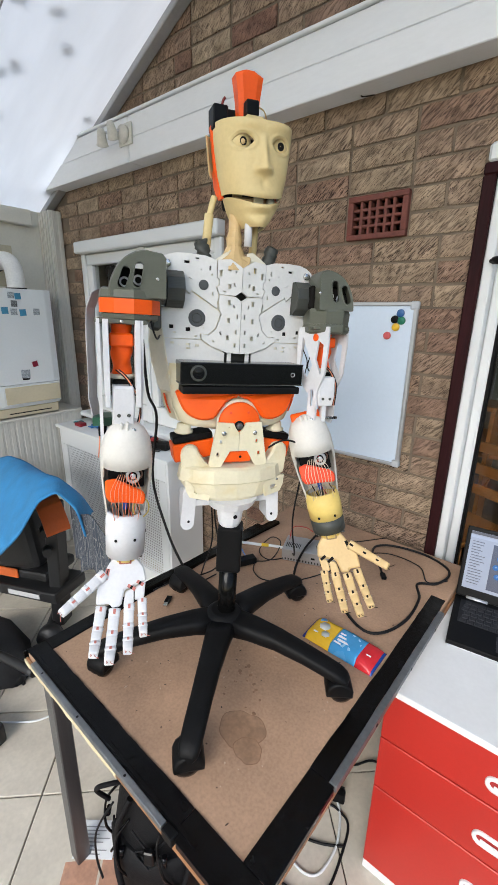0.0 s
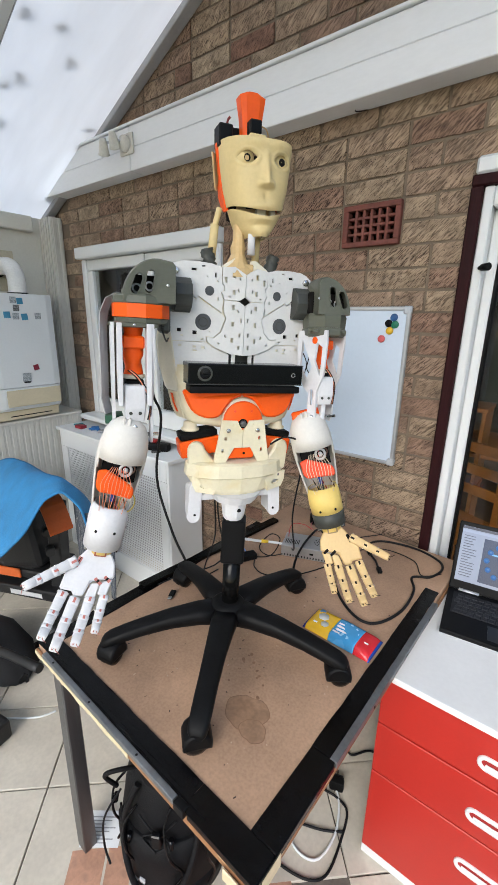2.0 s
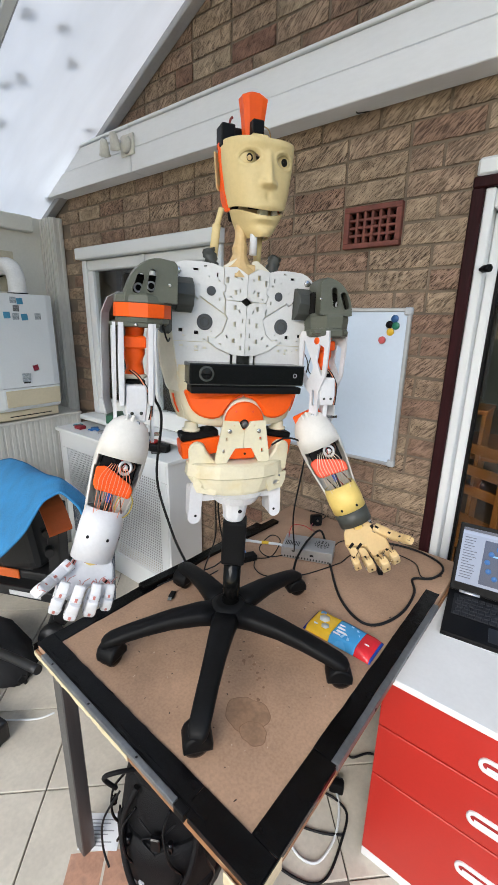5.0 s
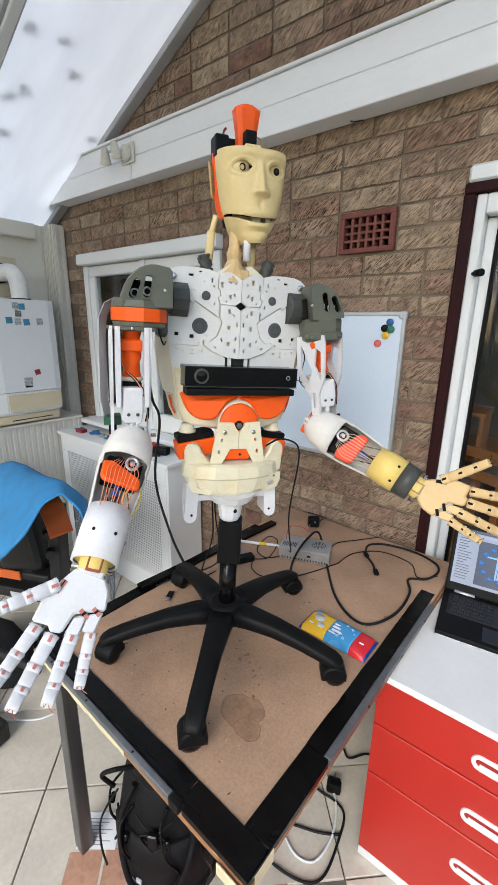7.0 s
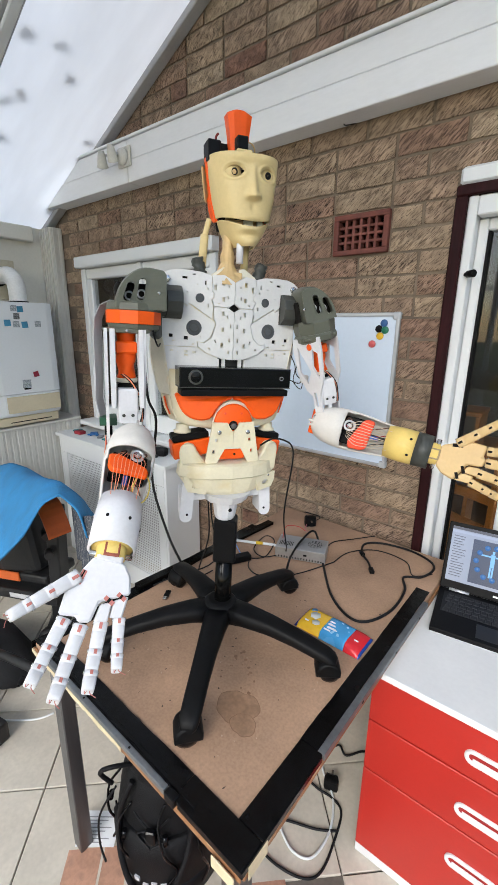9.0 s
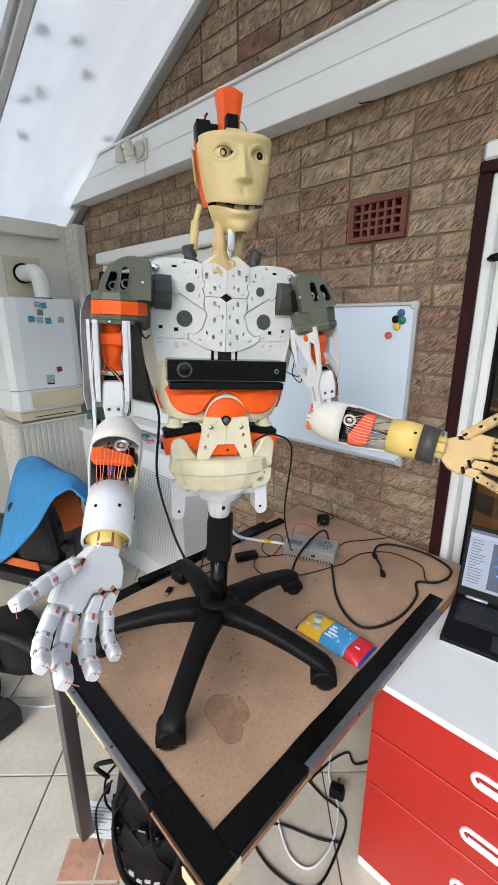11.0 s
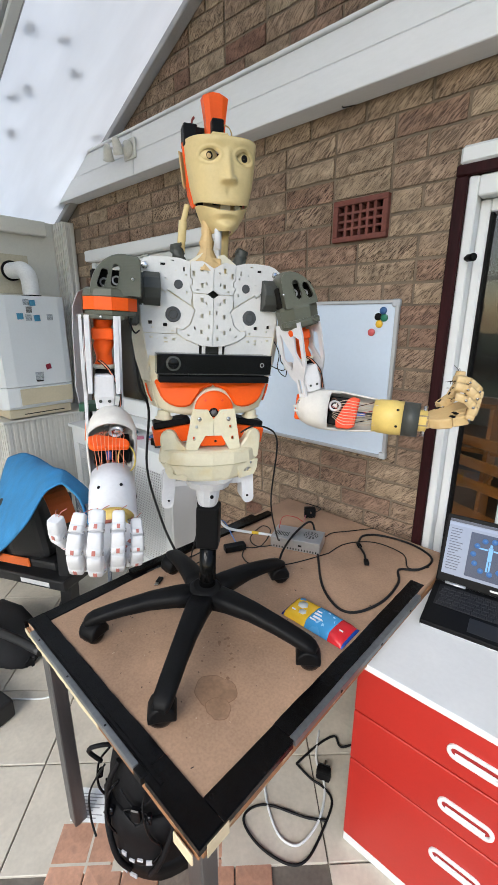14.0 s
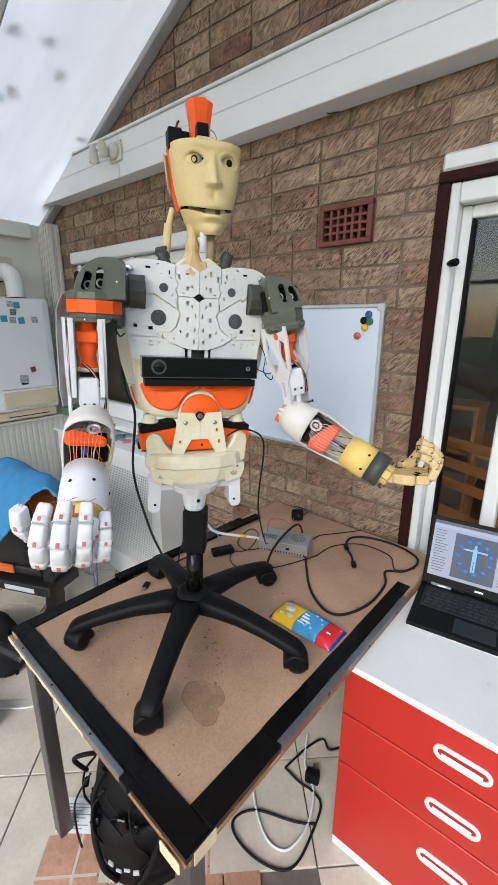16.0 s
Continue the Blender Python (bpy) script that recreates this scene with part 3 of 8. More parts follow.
def chair_base():
    t = thing("office_chair_base", "black five-star swivel chair base on castors on the workbench", "chair base", pose(HUB[0], HUB[1], TZ))
    part("hub", bm_lathe([(0.03, 0.075), (0.046, 0.08), (0.05, 0.1), (0.047, 0.122), (0.036, 0.132), (0.03, 0.134)], 32), M_BLACK, t)
    part("gas_column", bm_lathe([(0.0, 0.06), (0.022, 0.062), (0.022, 0.27), (0.0, 0.27)], 28), M_BLACK_METAL, t, "glossy black gas column", m=LEAN)
    part("column_sleeve", bm_box(-0.029, -0.027, 0.25, 0.029, 0.027, 0.366, 0.008, 3), M_BLACK, t, "square black sleeve over the column", m=LEAN @ pose(0, 0, 0, 0, 0, 37))
    for k in range(5):
        a = radians((13, 86, 159, 231, 300)[k])
        rot = Matrix.Rotation(a, 4, "Z")
        rings = []
        for s, (d, z, w, h) in enumerate(((0.03, 0.102, 0.036, 0.05), (0.08, 0.104, 0.031, 0.046), (0.15, 0.099, 0.026, 0.04), (0.22, 0.086, 0.0235, 0.034), (0.27, 0.074, 0.023, 0.031), (0.305, 0.064, 0.022, 0.03), (0.32, 0.058, 0.019, 0.025), (0.328, 0.054, 0.012, 0.014))):
            ring = []
            for j in range(12):
                b = 2 * math.pi * j / 12
                c, q = math.cos(b), math.sin(b)
                sx = math.copysign(abs(c) ** 0.6, c) * w
                sz = math.copysign(abs(q) ** 0.6, q) * h / 2
                ring.append(rot @ Vector((d * 0.975, sx, z + sz)))
            rings.append(ring)
        leg = part("leg", bm_loft(rings), M_BLACK, t)
        # castor: swivel turned its own way
        sw = Matrix.Translation((math.cos(a) * 0.292, math.sin(a) * 0.292, 0)) @ Matrix.Rotation(a + (0.4, -0.5, 2.0, 0.9, -1.2)[k], 4, "Z")
        wheel = bm_lathe([(0.0, -0.021), (0.016, -0.022), (0.024, -0.019), (0.026, -0.012), (0.026, -0.004), (0.02, -0.003), (0.02, 0.003), (0.026, 0.004), (0.026, 0.012), (0.024, 0.019), (0.016, 0.022), (0.0, 0.021)], 24)
        wheel.transform(Matrix.Translation((0.01, 0, 0.026)) @ Matrix.Rotation(radians(90), 4, "X"))
        c = part("castor", wheel, M_BLACK_GLOSS, t, "twin-wheel black castor", m=sw)
        prof = []
        for j in range(9):
            b = radians(-15 + 210 * j / 8)
            prof.append((0.006 + 0.031 * math.cos(b), 0.028 + 0.031 * math.sin(b)))
        cx, cz = sum(q[0] for q in prof) / 9, sum(q[1] for q in prof) / 9
        rings = [[Vector((cx + (x - cx) * q, y, cz + (z - cz) * q)) for x, z in prof] for y, q in ((-0.026, 0.7), (-0.0245, 0.93), (-0.019, 1.0), (0.019, 1.0), (0.0245, 0.93), (0.026, 0.7))]
        h = bm_loft(rings)
        part("hood", h, M_BLACK, c)
    return t


chair_base()


# ---- red drawer unit and laptop ----
def drawer_unit():
    t = thing("drawer_unit", "white drawer cabinet with three glossy red fronts", "drawers", pose(0.547, -0.674, 0))
    w, d, top = 0.61, 0.60, 0.703
    part("carcass", bm_box(0.003, 0.018, 0.04, w - 0.003, d, top - 0.02, 0.002), M_WHITE, t)
    part("plinth", bm_box(0.0, 0.004, 0.0, w, d, 0.039, 0.002), M_WHITE, t)
    part("worktop", bm_box(-0.004, -0.016, top - 0.019, w + 0.02, d + 0.02, top, 0.002), M_WHITE, t, "white laminate top with faint stains")
    for z0, z1, hz in ((0.04, 0.344, 0.237), (0.349, 0.519, 0.417), (0.524, 0.682, 0.589)):
        f = part("drawer_front", bm_box(0.001, 0.0, z0, w - 0.001, 0.017, z1, 0.0035, 3), M_RED, t, "glossy red drawer front")
        # oval white pull with a recess
        def oval(a, b, n=14):
            pts = []
            for s in (1, -1):
                for k in range(n + 1):
                    q = math.pi * (k / n) - math.pi / 2 if s > 0 else math.pi * (k / n) + math.pi / 2
                    pts.append((s * a + b * math.cos(q), b * math.sin(q)))
            return pts
        out, inn = oval(0.0415, 0.021), oval(0.0415, 0.0115)
        rings = [[Vector((x, y, z)) for x, z in ring] for ring, y in ((out, 0.0), (out, -0.004), ([(x * 0.985, z * 0.95) for x, z in out], -0.006), ([(x * 1.03, z * 1.08) for x, z in inn], -0.006), (inn, -0.004), (inn, 0.001))]
        part("pull", bm_loft(rings, caps=False), M_UPVC, f, "white oval pull", m=pose(0.298, 0, hz))
        # darker red plate puts the pull's inner shade into colour
        part("recess", bm_loft([[Vector((x, y, z)) for x, z in inn] for y in (-0.0012, -0.0004)]), mat("recess shade red", (0.32, 0.012, 0.012), 0.5), f, m=pose(0.298, 0, hz))
        part("lip", bm_box(-0.044, -0.0045, -0.0105, 0.044, -0.0015, -0.002, 0.0008), M_UPVC, f, m=pose(0.298, 0, hz))
    # old coffee stains and a bolt on the top
    return t


drawer_unit()


def laptop():
    t = thing("laptop", "open black laptop with a lit screen on the white worktop", "laptop", pose(0.622, -0.452, 0.703, 0, 0, 7.5))
    w, d = 0.335, 0.232
    part("base", bm_box(0, 0, 0.003, w, d, 0.02, 0.004, 2), M_BLACK, t)
    part("edge", bm_box(0.002, -0.0006, 0.001, w - 0.002, 0.01, 0.007, 0.001), M_ALU, t, "thin silver front edge")
    part("keyboard_tray", bm_box(0.018, 0.095, 0.0198, w - 0.018, d - 0.022, 0.0206), mat("keyboard well", (0.004, 0.004, 0.005), 0.5, bump=0), t)
    key = bpy.data.meshes.new("key")
    kb = bm_box(-0.0077, -0.0077, 0, 0.0077, 0.0077, 0.0016, 0.0012)
    kb.to_mesh(key)
    kb.free()
    key.materials.append(mat("key cap", (0.016, 0.016, 0.018), 0.45, bump=0))
    for r in range(6):
        for c in range(15):
            piece("key", key, t, pose(0.032 + 0.0193 * c + (0.004 * (r % 3)), 0.104 + 0.0186 * r, 0.0207))
    part("touchpad", bm_box(0.12, 0.016, 0.0198, 0.225, 0.082, 0.0204, 0.0005), mat("touchpad", (0.018, 0.018, 0.02), 0.35, bump=0), t)
    part("hinge", bm_tube([(0.03, d - 0.004, 0.02), (0.09, d - 0.004, 0.02)], 0.006, 10), M_ALU, t)
    part("hinge", bm_tube([(w - 0.09, d - 0.004, 0.02), (w - 0.03, d - 0.004, 0.02)], 0.006, 10), M_ALU, t)
    lid_m = pose(0, d - 0.004, 0.02, -17)
    lid = part("lid", bm_box(0, 0.0, 0.0, w, 0.008, 0.225, 0.004, 2), M_BLACK, t, "black screen lid", m=lid_m)
    y = -0.0008
    part("screen", bm_box(0.012, y, 0.03, w - 0.012, 0.0005, 0.212), glow("web page", (0.3, 0.36, 0.5), 0.5), lid, "lit screen with a web page")
    y -= 0.0005
    part("browser_bar", bm_box(0.012, y, 0.203, w - 0.012, y + 0.0004, 0.2118), glow("dark browser bar", (0.05, 0.06, 0.1), 0.5), lid)
    part("address_bar", bm_box(0.012, y, 0.192, w - 0.012, y + 0.0004, 0.199), glow("blue grey bar", (0.35, 0.42, 0.6), 0.5), lid)
    part("picture_panel", bm_box(0.078, y, 0.04, 0.2, y + 0.0004, 0.183), glow("dark blue picture", (0.012, 0.035, 0.1), 0.6), lid, "dark blue picture of a small figure")
    fig = glow("cyan figure", (0.15, 0.42, 0.8), 0.6)
    y -= 0.0005
    cx, cz = 0.139, 0.115
    for name, (a, b, c, e) in {"figure_body": (-0.006, -0.012, 0.006, 0.03), "figure_head": (-0.0035, 0.031, 0.0035, 0.041), "figure_arm": (-0.034, 0.02, -0.007, 0.025),
                               "figure_arm.001": (0.007, 0.02, 0.034, 0.025), "figure_leg": (-0.006, -0.046, -0.001, -0.013), "figure_leg.001": (0.001, -0.046, 0.006, -0.013)}.items():
        part(name.split(".")[0], bm_box(cx + a, y, cz + b, cx + c, y + 0.0004, cz + e), fig, lid)
    for k in range(11):
        a = 2 * math.pi * (k + 0.5) / 11
        disc = bm_lathe([(0.0, 0), (0.0085, 0), (0.0085, 0.0004), (0.0, 0.0004)], 14)
        part("icon", disc, glow("icon blue", (0.04, 0.12, 0.3), 0.8), lid, m=pose(cx + 0.046 * math.cos(a), y, cz + 0.052 * math.sin(a), 90))
    rr = random.Random(5)
    txt = glow("grey text bars", (0.1, 0.12, 0.18), 0.5)
    for k in range(16):
        part("text_bar", bm_box(0.02, y, 0.048 + 0.0088 * k, 0.02 + rr.uniform(0.02, 0.042), y + 0.0004, 0.0505 + 0.0088 * k), txt, lid)
    for k in range(15):
        part("text_bar", bm_box(0.21, y, 0.048 + 0.0088 * k, 0.21 + rr.uniform(0.03, 0.09), y + 0.0004, 0.0505 + 0.0088 * k), txt, lid)
    part("badge", bm_box(w / 2 - 0.012, -0.0006, 0.012, w / 2 + 0.012, 0.0, 0.018, 0.0002), M_ALU, lid, "small silver badge")
    return t


laptop()


# ---- the robot ----
M_PLA_WHITE = printed("white printed plastic", (0.68, 0.675, 0.655), 2200, stain=(0.66, 0.63, 0.56), lift=-0.1)
M_PLA_PURE = printed("bright white printed plastic", (0.67, 0.67, 0.69), 2400)
M_PLA_CREAM = printed("cream printed plastic", (0.72, 0.66, 0.48), stain=(0.66, 0.56, 0.33))
M_PLA_AGED = printed("yellowed white plastic", (0.72, 0.68, 0.55), stain=(0.7, 0.56, 0.26), lift=-0.02)
M_PLA_FACE = printed("pale yellow printed plastic", (0.69, 0.54, 0.265), 1400, 0.45)
M_PLA_ORANGE = printed("orange printed plastic", (0.9, 0.105, 0.004), 2400, 0.42)
M_PLA_RED = printed("red orange printed plastic", (0.8, 0.08, 0.03), 800, 0.4)
M_PLA_OLIVE = printed("olive grey printed plastic", (0.105, 0.11, 0.085), 700, 0.4)
M_PLA_GREY = printed("dark grey printed plastic", (0.055, 0.058, 0.052), 700, 0.4)
M_PLA_TAN = printed("tan printed plastic", (0.6, 0.42, 0.2), 900, 0.45, stain=(0.66, 0.5, 0.28))
M_PLA_YELLOW = printed("yellow printed plastic", (0.72, 0.53, 0.16), 800)
M_SPEAKER = mat("speaker cloth", (0.07, 0.075, 0.08), 0.8, fine=600, bump=0.4)
# near-black painted in as shade of slots and hollows, also for dark small parts
M_SLOT = mat("hollow shade black", (0.012, 0.011, 0.01), 0.9, bump=0, spec=0.1)
M_SHELL = printed("semi-clear white plastic", (0.66, 0.635, 0.59), 1500, 0.38)
M_CHROME = mat("bright steel screw", (0.6, 0.6, 0.6), 0.25, 1.0, bump=0)
M_WIRE_ORANGE = mat("orange tendon line", (0.85, 0.3, 0.16), 0.5, bump=0)
M_WIRE_CREAM = mat("cream tendon line", (0.72, 0.6, 0.45), 0.5, bump=0)
M_WIRE_BLACK = mat("black cable sheath", (0.008, 0.008, 0.009), 0.5, bump=0, spec=0.2)
M_RIBBON = mat("grey ribbon cable", (0.4, 0.4, 0.42), 0.5, fine=300, stretch=(1, 1, 0.02))
M_PINK = mat("red tendon line", (0.5, 0.17, 0.14), 0.5, bump=0)

ZB = 1.118                                     # height of the robot's seat on the column
ROBOT = thing("humanoid_robot", "white and orange 3D-printed humanoid robot torso on a swivel base", "robot", pose(0.183, -0.868, ZB, 0, 0, 65))
CHEST = pose(0.1966, -0.8353, 1.6035, -0.48, 2.69, 57.78)      # middle of the chest: x across, -y to the front, z up
IN_ROBOT = ROBOT.matrix_basis.inverted() @ CHEST


def rp(name, bm, material, parent=None, label=""):
    """A part given in robot coordinates with true heights."""
    bm.transform(Matrix.Translation((0, 0, -ZB)))
    return part(name, bm, material, parent or ROBOT, label)


def cp(name, bm, material, parent=None, label=""):
    """A part given in chest coordinates."""
    bm.transform(IN_ROBOT)
    return part(name, bm, material, parent or ROBOT, label)


def mirrored(pts, s):
    return [(s * u, z) for u, z in (pts if s > 0 else pts[::-1])]


def at_y(bm, y, turn=0.0, cx=0.0):
    bm.transform(Matrix.Translation((cx, y, 0)) @ Matrix.Rotation(radians(turn), 4, "Z") @ Matrix.Translation((-cx, 0, 0)))
    return bm


def disc(x, y, z, r, h, seg=24, dome=0.0):
    """A round button facing the front."""
    prof = [(0.0, 0), (r, 0), (r, h * 0.7), (r * 0.92, h), (0.0, h + dome)]
    bm = bm_lathe(prof, seg, caps=False)
    bm.transform(Matrix.Translation((x, y, z)) @ Matrix.Rotation(radians(90), 4, "X"))
    return bm


def rect(x, z, w, h, a=0.0):
    c, s = math.cos(radians(a)), math.sin(radians(a))
    return [(x + p * c - q * s, z + p * s + q * c) for p, q in ((-w / 2, -h / 2), (w / 2, -h / 2), (w / 2, h / 2), (-w / 2, h / 2))]


def pill(x, z, w, h, a=0.0, n=6):
    """An upright slot with round ends, leaning by a degrees."""
    c, s = math.cos(radians(a)), math.sin(radians(a))
    pts = []
    for sign in (1, -1):
        for k in range(n + 1):
            b = math.pi * k / n + (0 if sign > 0 else math.pi)
            pts.append((w / 2 * math.cos(b), sign * (h - w) / 2 + w / 2 * math.sin(b)))
    return [(x + p * c - q * s, z + p * s + q * c) for p, q in pts]


def cut_plate(outline, holes, depth):
    """A flat plate from y = 0 back to y = depth, with holes right through it."""
    bm = bmesh.new()
    for loop in [outline] + holes:
        vs = [bm.verts.new((x, 0, z)) for x, z in loop]
        for k in range(len(vs)):
            bm.edges.new((vs[k], vs[(k + 1) % len(vs)]))
    bmesh.ops.triangle_fill(bm, use_beauty=True, use_dissolve=False, edges=bm.edges[:], normal=(0, -1, 0))
    got = bmesh.ops.extrude_face_region(bm, geom=bm.faces[:])
    bmesh.ops.translate(bm, verts=[v for v in got["geom"] if isinstance(v, bmesh.types.BMVert)], vec=(0, depth, 0))
    bmesh.ops.recalc_face_normals(bm, faces=bm.faces[:])
    return bm


def hexbolt(x, y, z, r, h):
    b = bm_lathe([(0.0, 0), (r, 0), (r, h), (r * 0.85, h * 1.15), (0.0, h * 1.15)], 6, caps=False)
    b.transform(Matrix.Translation((x, y, z)) @ Matrix.Rotation(radians(90), 4, "X"))
    return b


def torso():
    # dark block added to close the torso behind the plate gaps
    core = cp("torso_core", bm_box(-0.125, 0.03, -0.17, 0.125, 0.12, 0.05, 0.02, 2), M_PLA_GREY, label="dark grey block filling the torso")
    upper = [(0.053, 0.066), (0.075, 0.072), (0.105, 0.074), (0.135, 0.073), (0.152, 0.068), (0.164, 0.06), (0.168, 0.05), (0.164, 0.043), (0.156, 0.04), (0.119, 0.04), (0.118, 0.01), (0.106, 0.0), (0.102, 0.006), (0.05, -0.026), (0.051, -0.012), (0.0485, -0.012), (0.0485, 0.002), (0.054, 0.016), (0.0485, 0.02), (0.0485, 0.03), (0.053, 0.034)]
    lower = [(0.118, 0.0065), (0.1065, -0.003), (0.1025, 0.003), (0.047, -0.031), (0.043, -0.037), (0.053, -0.066), (0.068, -0.0785), (0.084, -0.0765), (0.083, -0.0885), (0.156, -0.0885), (0.161, -0.065), (0.162, -0.03), (0.118, -0.03)]
    skirt = [(0.083, -0.09), (0.155, -0.09), (0.148, -0.145), (0.031, -0.145), (0.031, -0.1145), (0.064, -0.102)]
    crown = [(0.0005, 0.055), (0.012, 0.062), (0.026, 0.0695), (0.0515, 0.0665), (0.0515, 0.033), (0.047, 0.031), (0.047, 0.019), (0.052, 0.016), (0.0465, 0.002), (0.013, 0.001), (0.0005, 0.0095)]
    shield = [(0.0005, -0.0095), (0.013, -0.001), (0.0465, 0.0005), (0.047, -0.012), (0.0455, -0.028), (0.041, -0.037), (0.051, -0.067), (0.067, -0.08), (0.082, -0.078), (0.081, -0.088), (0.062, -0.101), (0.028, -0.1135), (0.0005, -0.1155)]
    cuts = {
        "upper_chest_plate": [(0.112, 0.058, 0.011, 0.005, 0), (0.092, 0.066, 0.007, 0.003, -8), (0.066, 0.05, 0.0035, 0.009, 0), (0.062, 0.038, 0.004, 0.0035, 0), (0.06, 0.002, 0.003, 0.007, 0), (0.103, 0.027, 0.0018, 0.0018, 0), (0.107, 0.029, 0.0018, 0.0018, 0), (0.084, 0.046, 0.002, 0.002, 0)],
        "lower_chest_plate": [(0.142, -0.066, 0.01, 0.0075, 0), (0.108, -0.07, 0.01, 0.0078, 0), (0.136, -0.077, 0.006, 0.003, 5), (0.076, -0.066, 0.002, 0.002, 0), (0.092, -0.083, 0.006, 0.003, 0)],
        "skirt_plate": [(0.14, -0.098, 0.008, 0.0045, 0), (0.108, -0.1, 0.008, 0.005, 0), (0.089, -0.1015, 0.008, 0.005, 0), (0.126, -0.1015, 0.0018, 0.0018, 0), (0.107, -0.108, 0.009, 0.003, 0)],
        "crown_plate": [(0.027, 0.052, 0.0065, 0.0105, 0), (0.0445, 0.042, 0.006, 0.012, 0), (0.026, 0.018, 0.0065, 0.0095, 0), (0.016, 0.022, 0.0028, 0.007, -15), (0.014, 0.046, 0.003, 0.004, 0), (0.036, 0.008, 0.006, 0.0025, 0)],
        "shield_plate": [(0.026, -0.013, 0.0065, 0.0095, 0), (0.016, -0.02, 0.0028, 0.007, -15), (0.026, -0.048, 0.0065, 0.0095, 0), (0.027, -0.083, 0.0065, 0.0095, 0), (0.042, -0.075, 0.0032, 0.0075, -20), (0.01, -0.071, 0.004, 0.008, 0), (0.011, -0.098, 0.005, 0.008, 0), (0.008, -0.04, 0.003, 0.009, 0), (0.057, -0.091, 0.006, 0.003, 25)],
    }
    for s in (-1, 1):
        turn = s * 6.3
        backing = [(0.001, 0.05), (0.05, 0.06), (0.15, 0.06), (0.15, 0.04), (0.118, 0.04), (0.118, -0.03), (0.158, -0.03), (0.15, -0.09), (0.144, -0.143), (0.035, -0.143), (0.034, -0.112), (0.001, -0.11), (0.001, -0.02), (0.015, 0.0), (0.001, 0.015)]
        cp("chest_backing", at_y(cut_plate(mirrored(backing, s), [], 0.004), 0.0065, turn), M_PLA_AGED, label="yellowed backing behind the chest plates")
        for name, pts, y in (("upper_chest_plate", upper, 0.0), ("lower_chest_plate", lower, 0.0008), ("crown_plate", crown, -0.002), ("shield_plate", shield, -0.003), ("skirt_plate", skirt, 0.002)):
            holes = [rect(s * u, z, w, h, s * a) for u, z, w, h, a in cuts[name]]
            p = cp(name, at_y(cut_plate(mirrored(pts, s), holes, 0.006), y, turn), M_PLA_WHITE)
            for k, (u, z, w, h, a) in enumerate(cuts[name]):
                # dark plates close the deeper cuts in place of their shade
                if (name, k) in (("lower_chest_plate", 0), ("lower_chest_plate", 1), ("upper_chest_plate", 2), ("skirt_plate", 2), ("shield_plate", 4), ("upper_chest_plate", 0)):
                    cp("slot", at_y(cut_plate(rect(s * u, z, w * 0.98, h * 0.98, s * a), [], 0.001), y + 0.005, turn), M_SLOT, p)
            if name == "upper_chest_plate":
                cp("speaker", at_y(disc(s * 0.0785, 0, 0.0175, 0.0098, 0.0012), y, turn), M_SPEAKER, p)
                cp("bolt", at_y(hexbolt(s * 0.151, 0, 0.0525, 0.0078, 0.005), y, turn), M_CHROME, p, "steel hex bolt")
            if name == "lower_chest_plate":
                cp("speaker", at_y(disc(s * 0.0905, 0, -0.047, 0.0172, 0.0012, 36), y, turn), M_SPEAKER, p, "round grey speaker grille")
                cp("speaker_ring", at_y(bm_torus(s * 0.0905, -0.001, -0.047, 0.0095, 0.0011), y, turn), M_PLA_GREY, p)
        # yellowed side shells, from armpit to waist
        rings = []
        for z, uf, uo in ((-0.03, 0.1605, 0.165), (-0.066, 0.161, 0.178), (-0.1, 0.156, 0.181), (-0.15, 0.148, 0.174), (-0.2, 0.142, 0.16)):
            rings.append([Vector((s * u, y, z)) for u, y in ((uf, 0.019), (uo, 0.055), (uo - 0.004, 0.12), (uf - 0.03, 0.12), (uf - 0.03, 0.024))])
        cp("side_shell", bm_loft(rings, smooth=False), M_PLA_AGED, label="yellowed white side shell")
        rings = []
        for z, uf, uo in ((-0.201, 0.1415, 0.159), (-0.235, 0.136, 0.151), (-0.262, 0.127, 0.138), (-0.266, 0.118, 0.126)):
            rings.append([Vector((s * u, y, z)) for u, y in ((uf, 0.019), (uo, 0.05), (uo - 0.006, 0.1), (uf - 0.03, 0.1), (uf - 0.03, 0.022))])
        w = cp("waist_shell", bm_loft(rings, smooth=False), M_PLA_CREAM)
        rings = [[Vector((s * (u + d), y, z)) for d, y in ((0.0, y0), (0.0035, y0), (0.0035, y0 + 0.02), (0.0, y0 + 0.02))] for z, u, y0 in ((-0.206, 0.151, 0.032), (-0.228, 0.146, 0.032), (-0.248, 0.138, 0.03))]
        cp("waist_panel", bm_loft(rings, smooth=False), M_PLA_ORANGE, w, "orange waist panel")
        coil = bm_lathe([(0.0125 + 0.0018 * (k % 2), -0.02 + 0.0046 * k) for k in range(11)], 20)
        for v in coil.verts:
            a = math.atan2(v.co.y, v.co.x) * 3 + v.co.z * 330
            v.co.x *= 1 + 0.15 * math.sin(a)
            v.co.y *= 1 + 0.15 * math.sin(a)
        coil.transform(Matrix.Translation((s * 0.07 - 0.005, 0.03, 0.078)) @ Matrix.Rotation(radians(s * 16), 4, "Y"))
        cp("muscle_coil", coil, M_PLA_GREY, label="twisted dark grey spring beside the neck")
        cp("post", bm_box(s * 0.02 - 0.004, 0.004, -0.145, s * 0.02 + 0.004, 0.009, -0.11), M_PLA_WHITE, core)


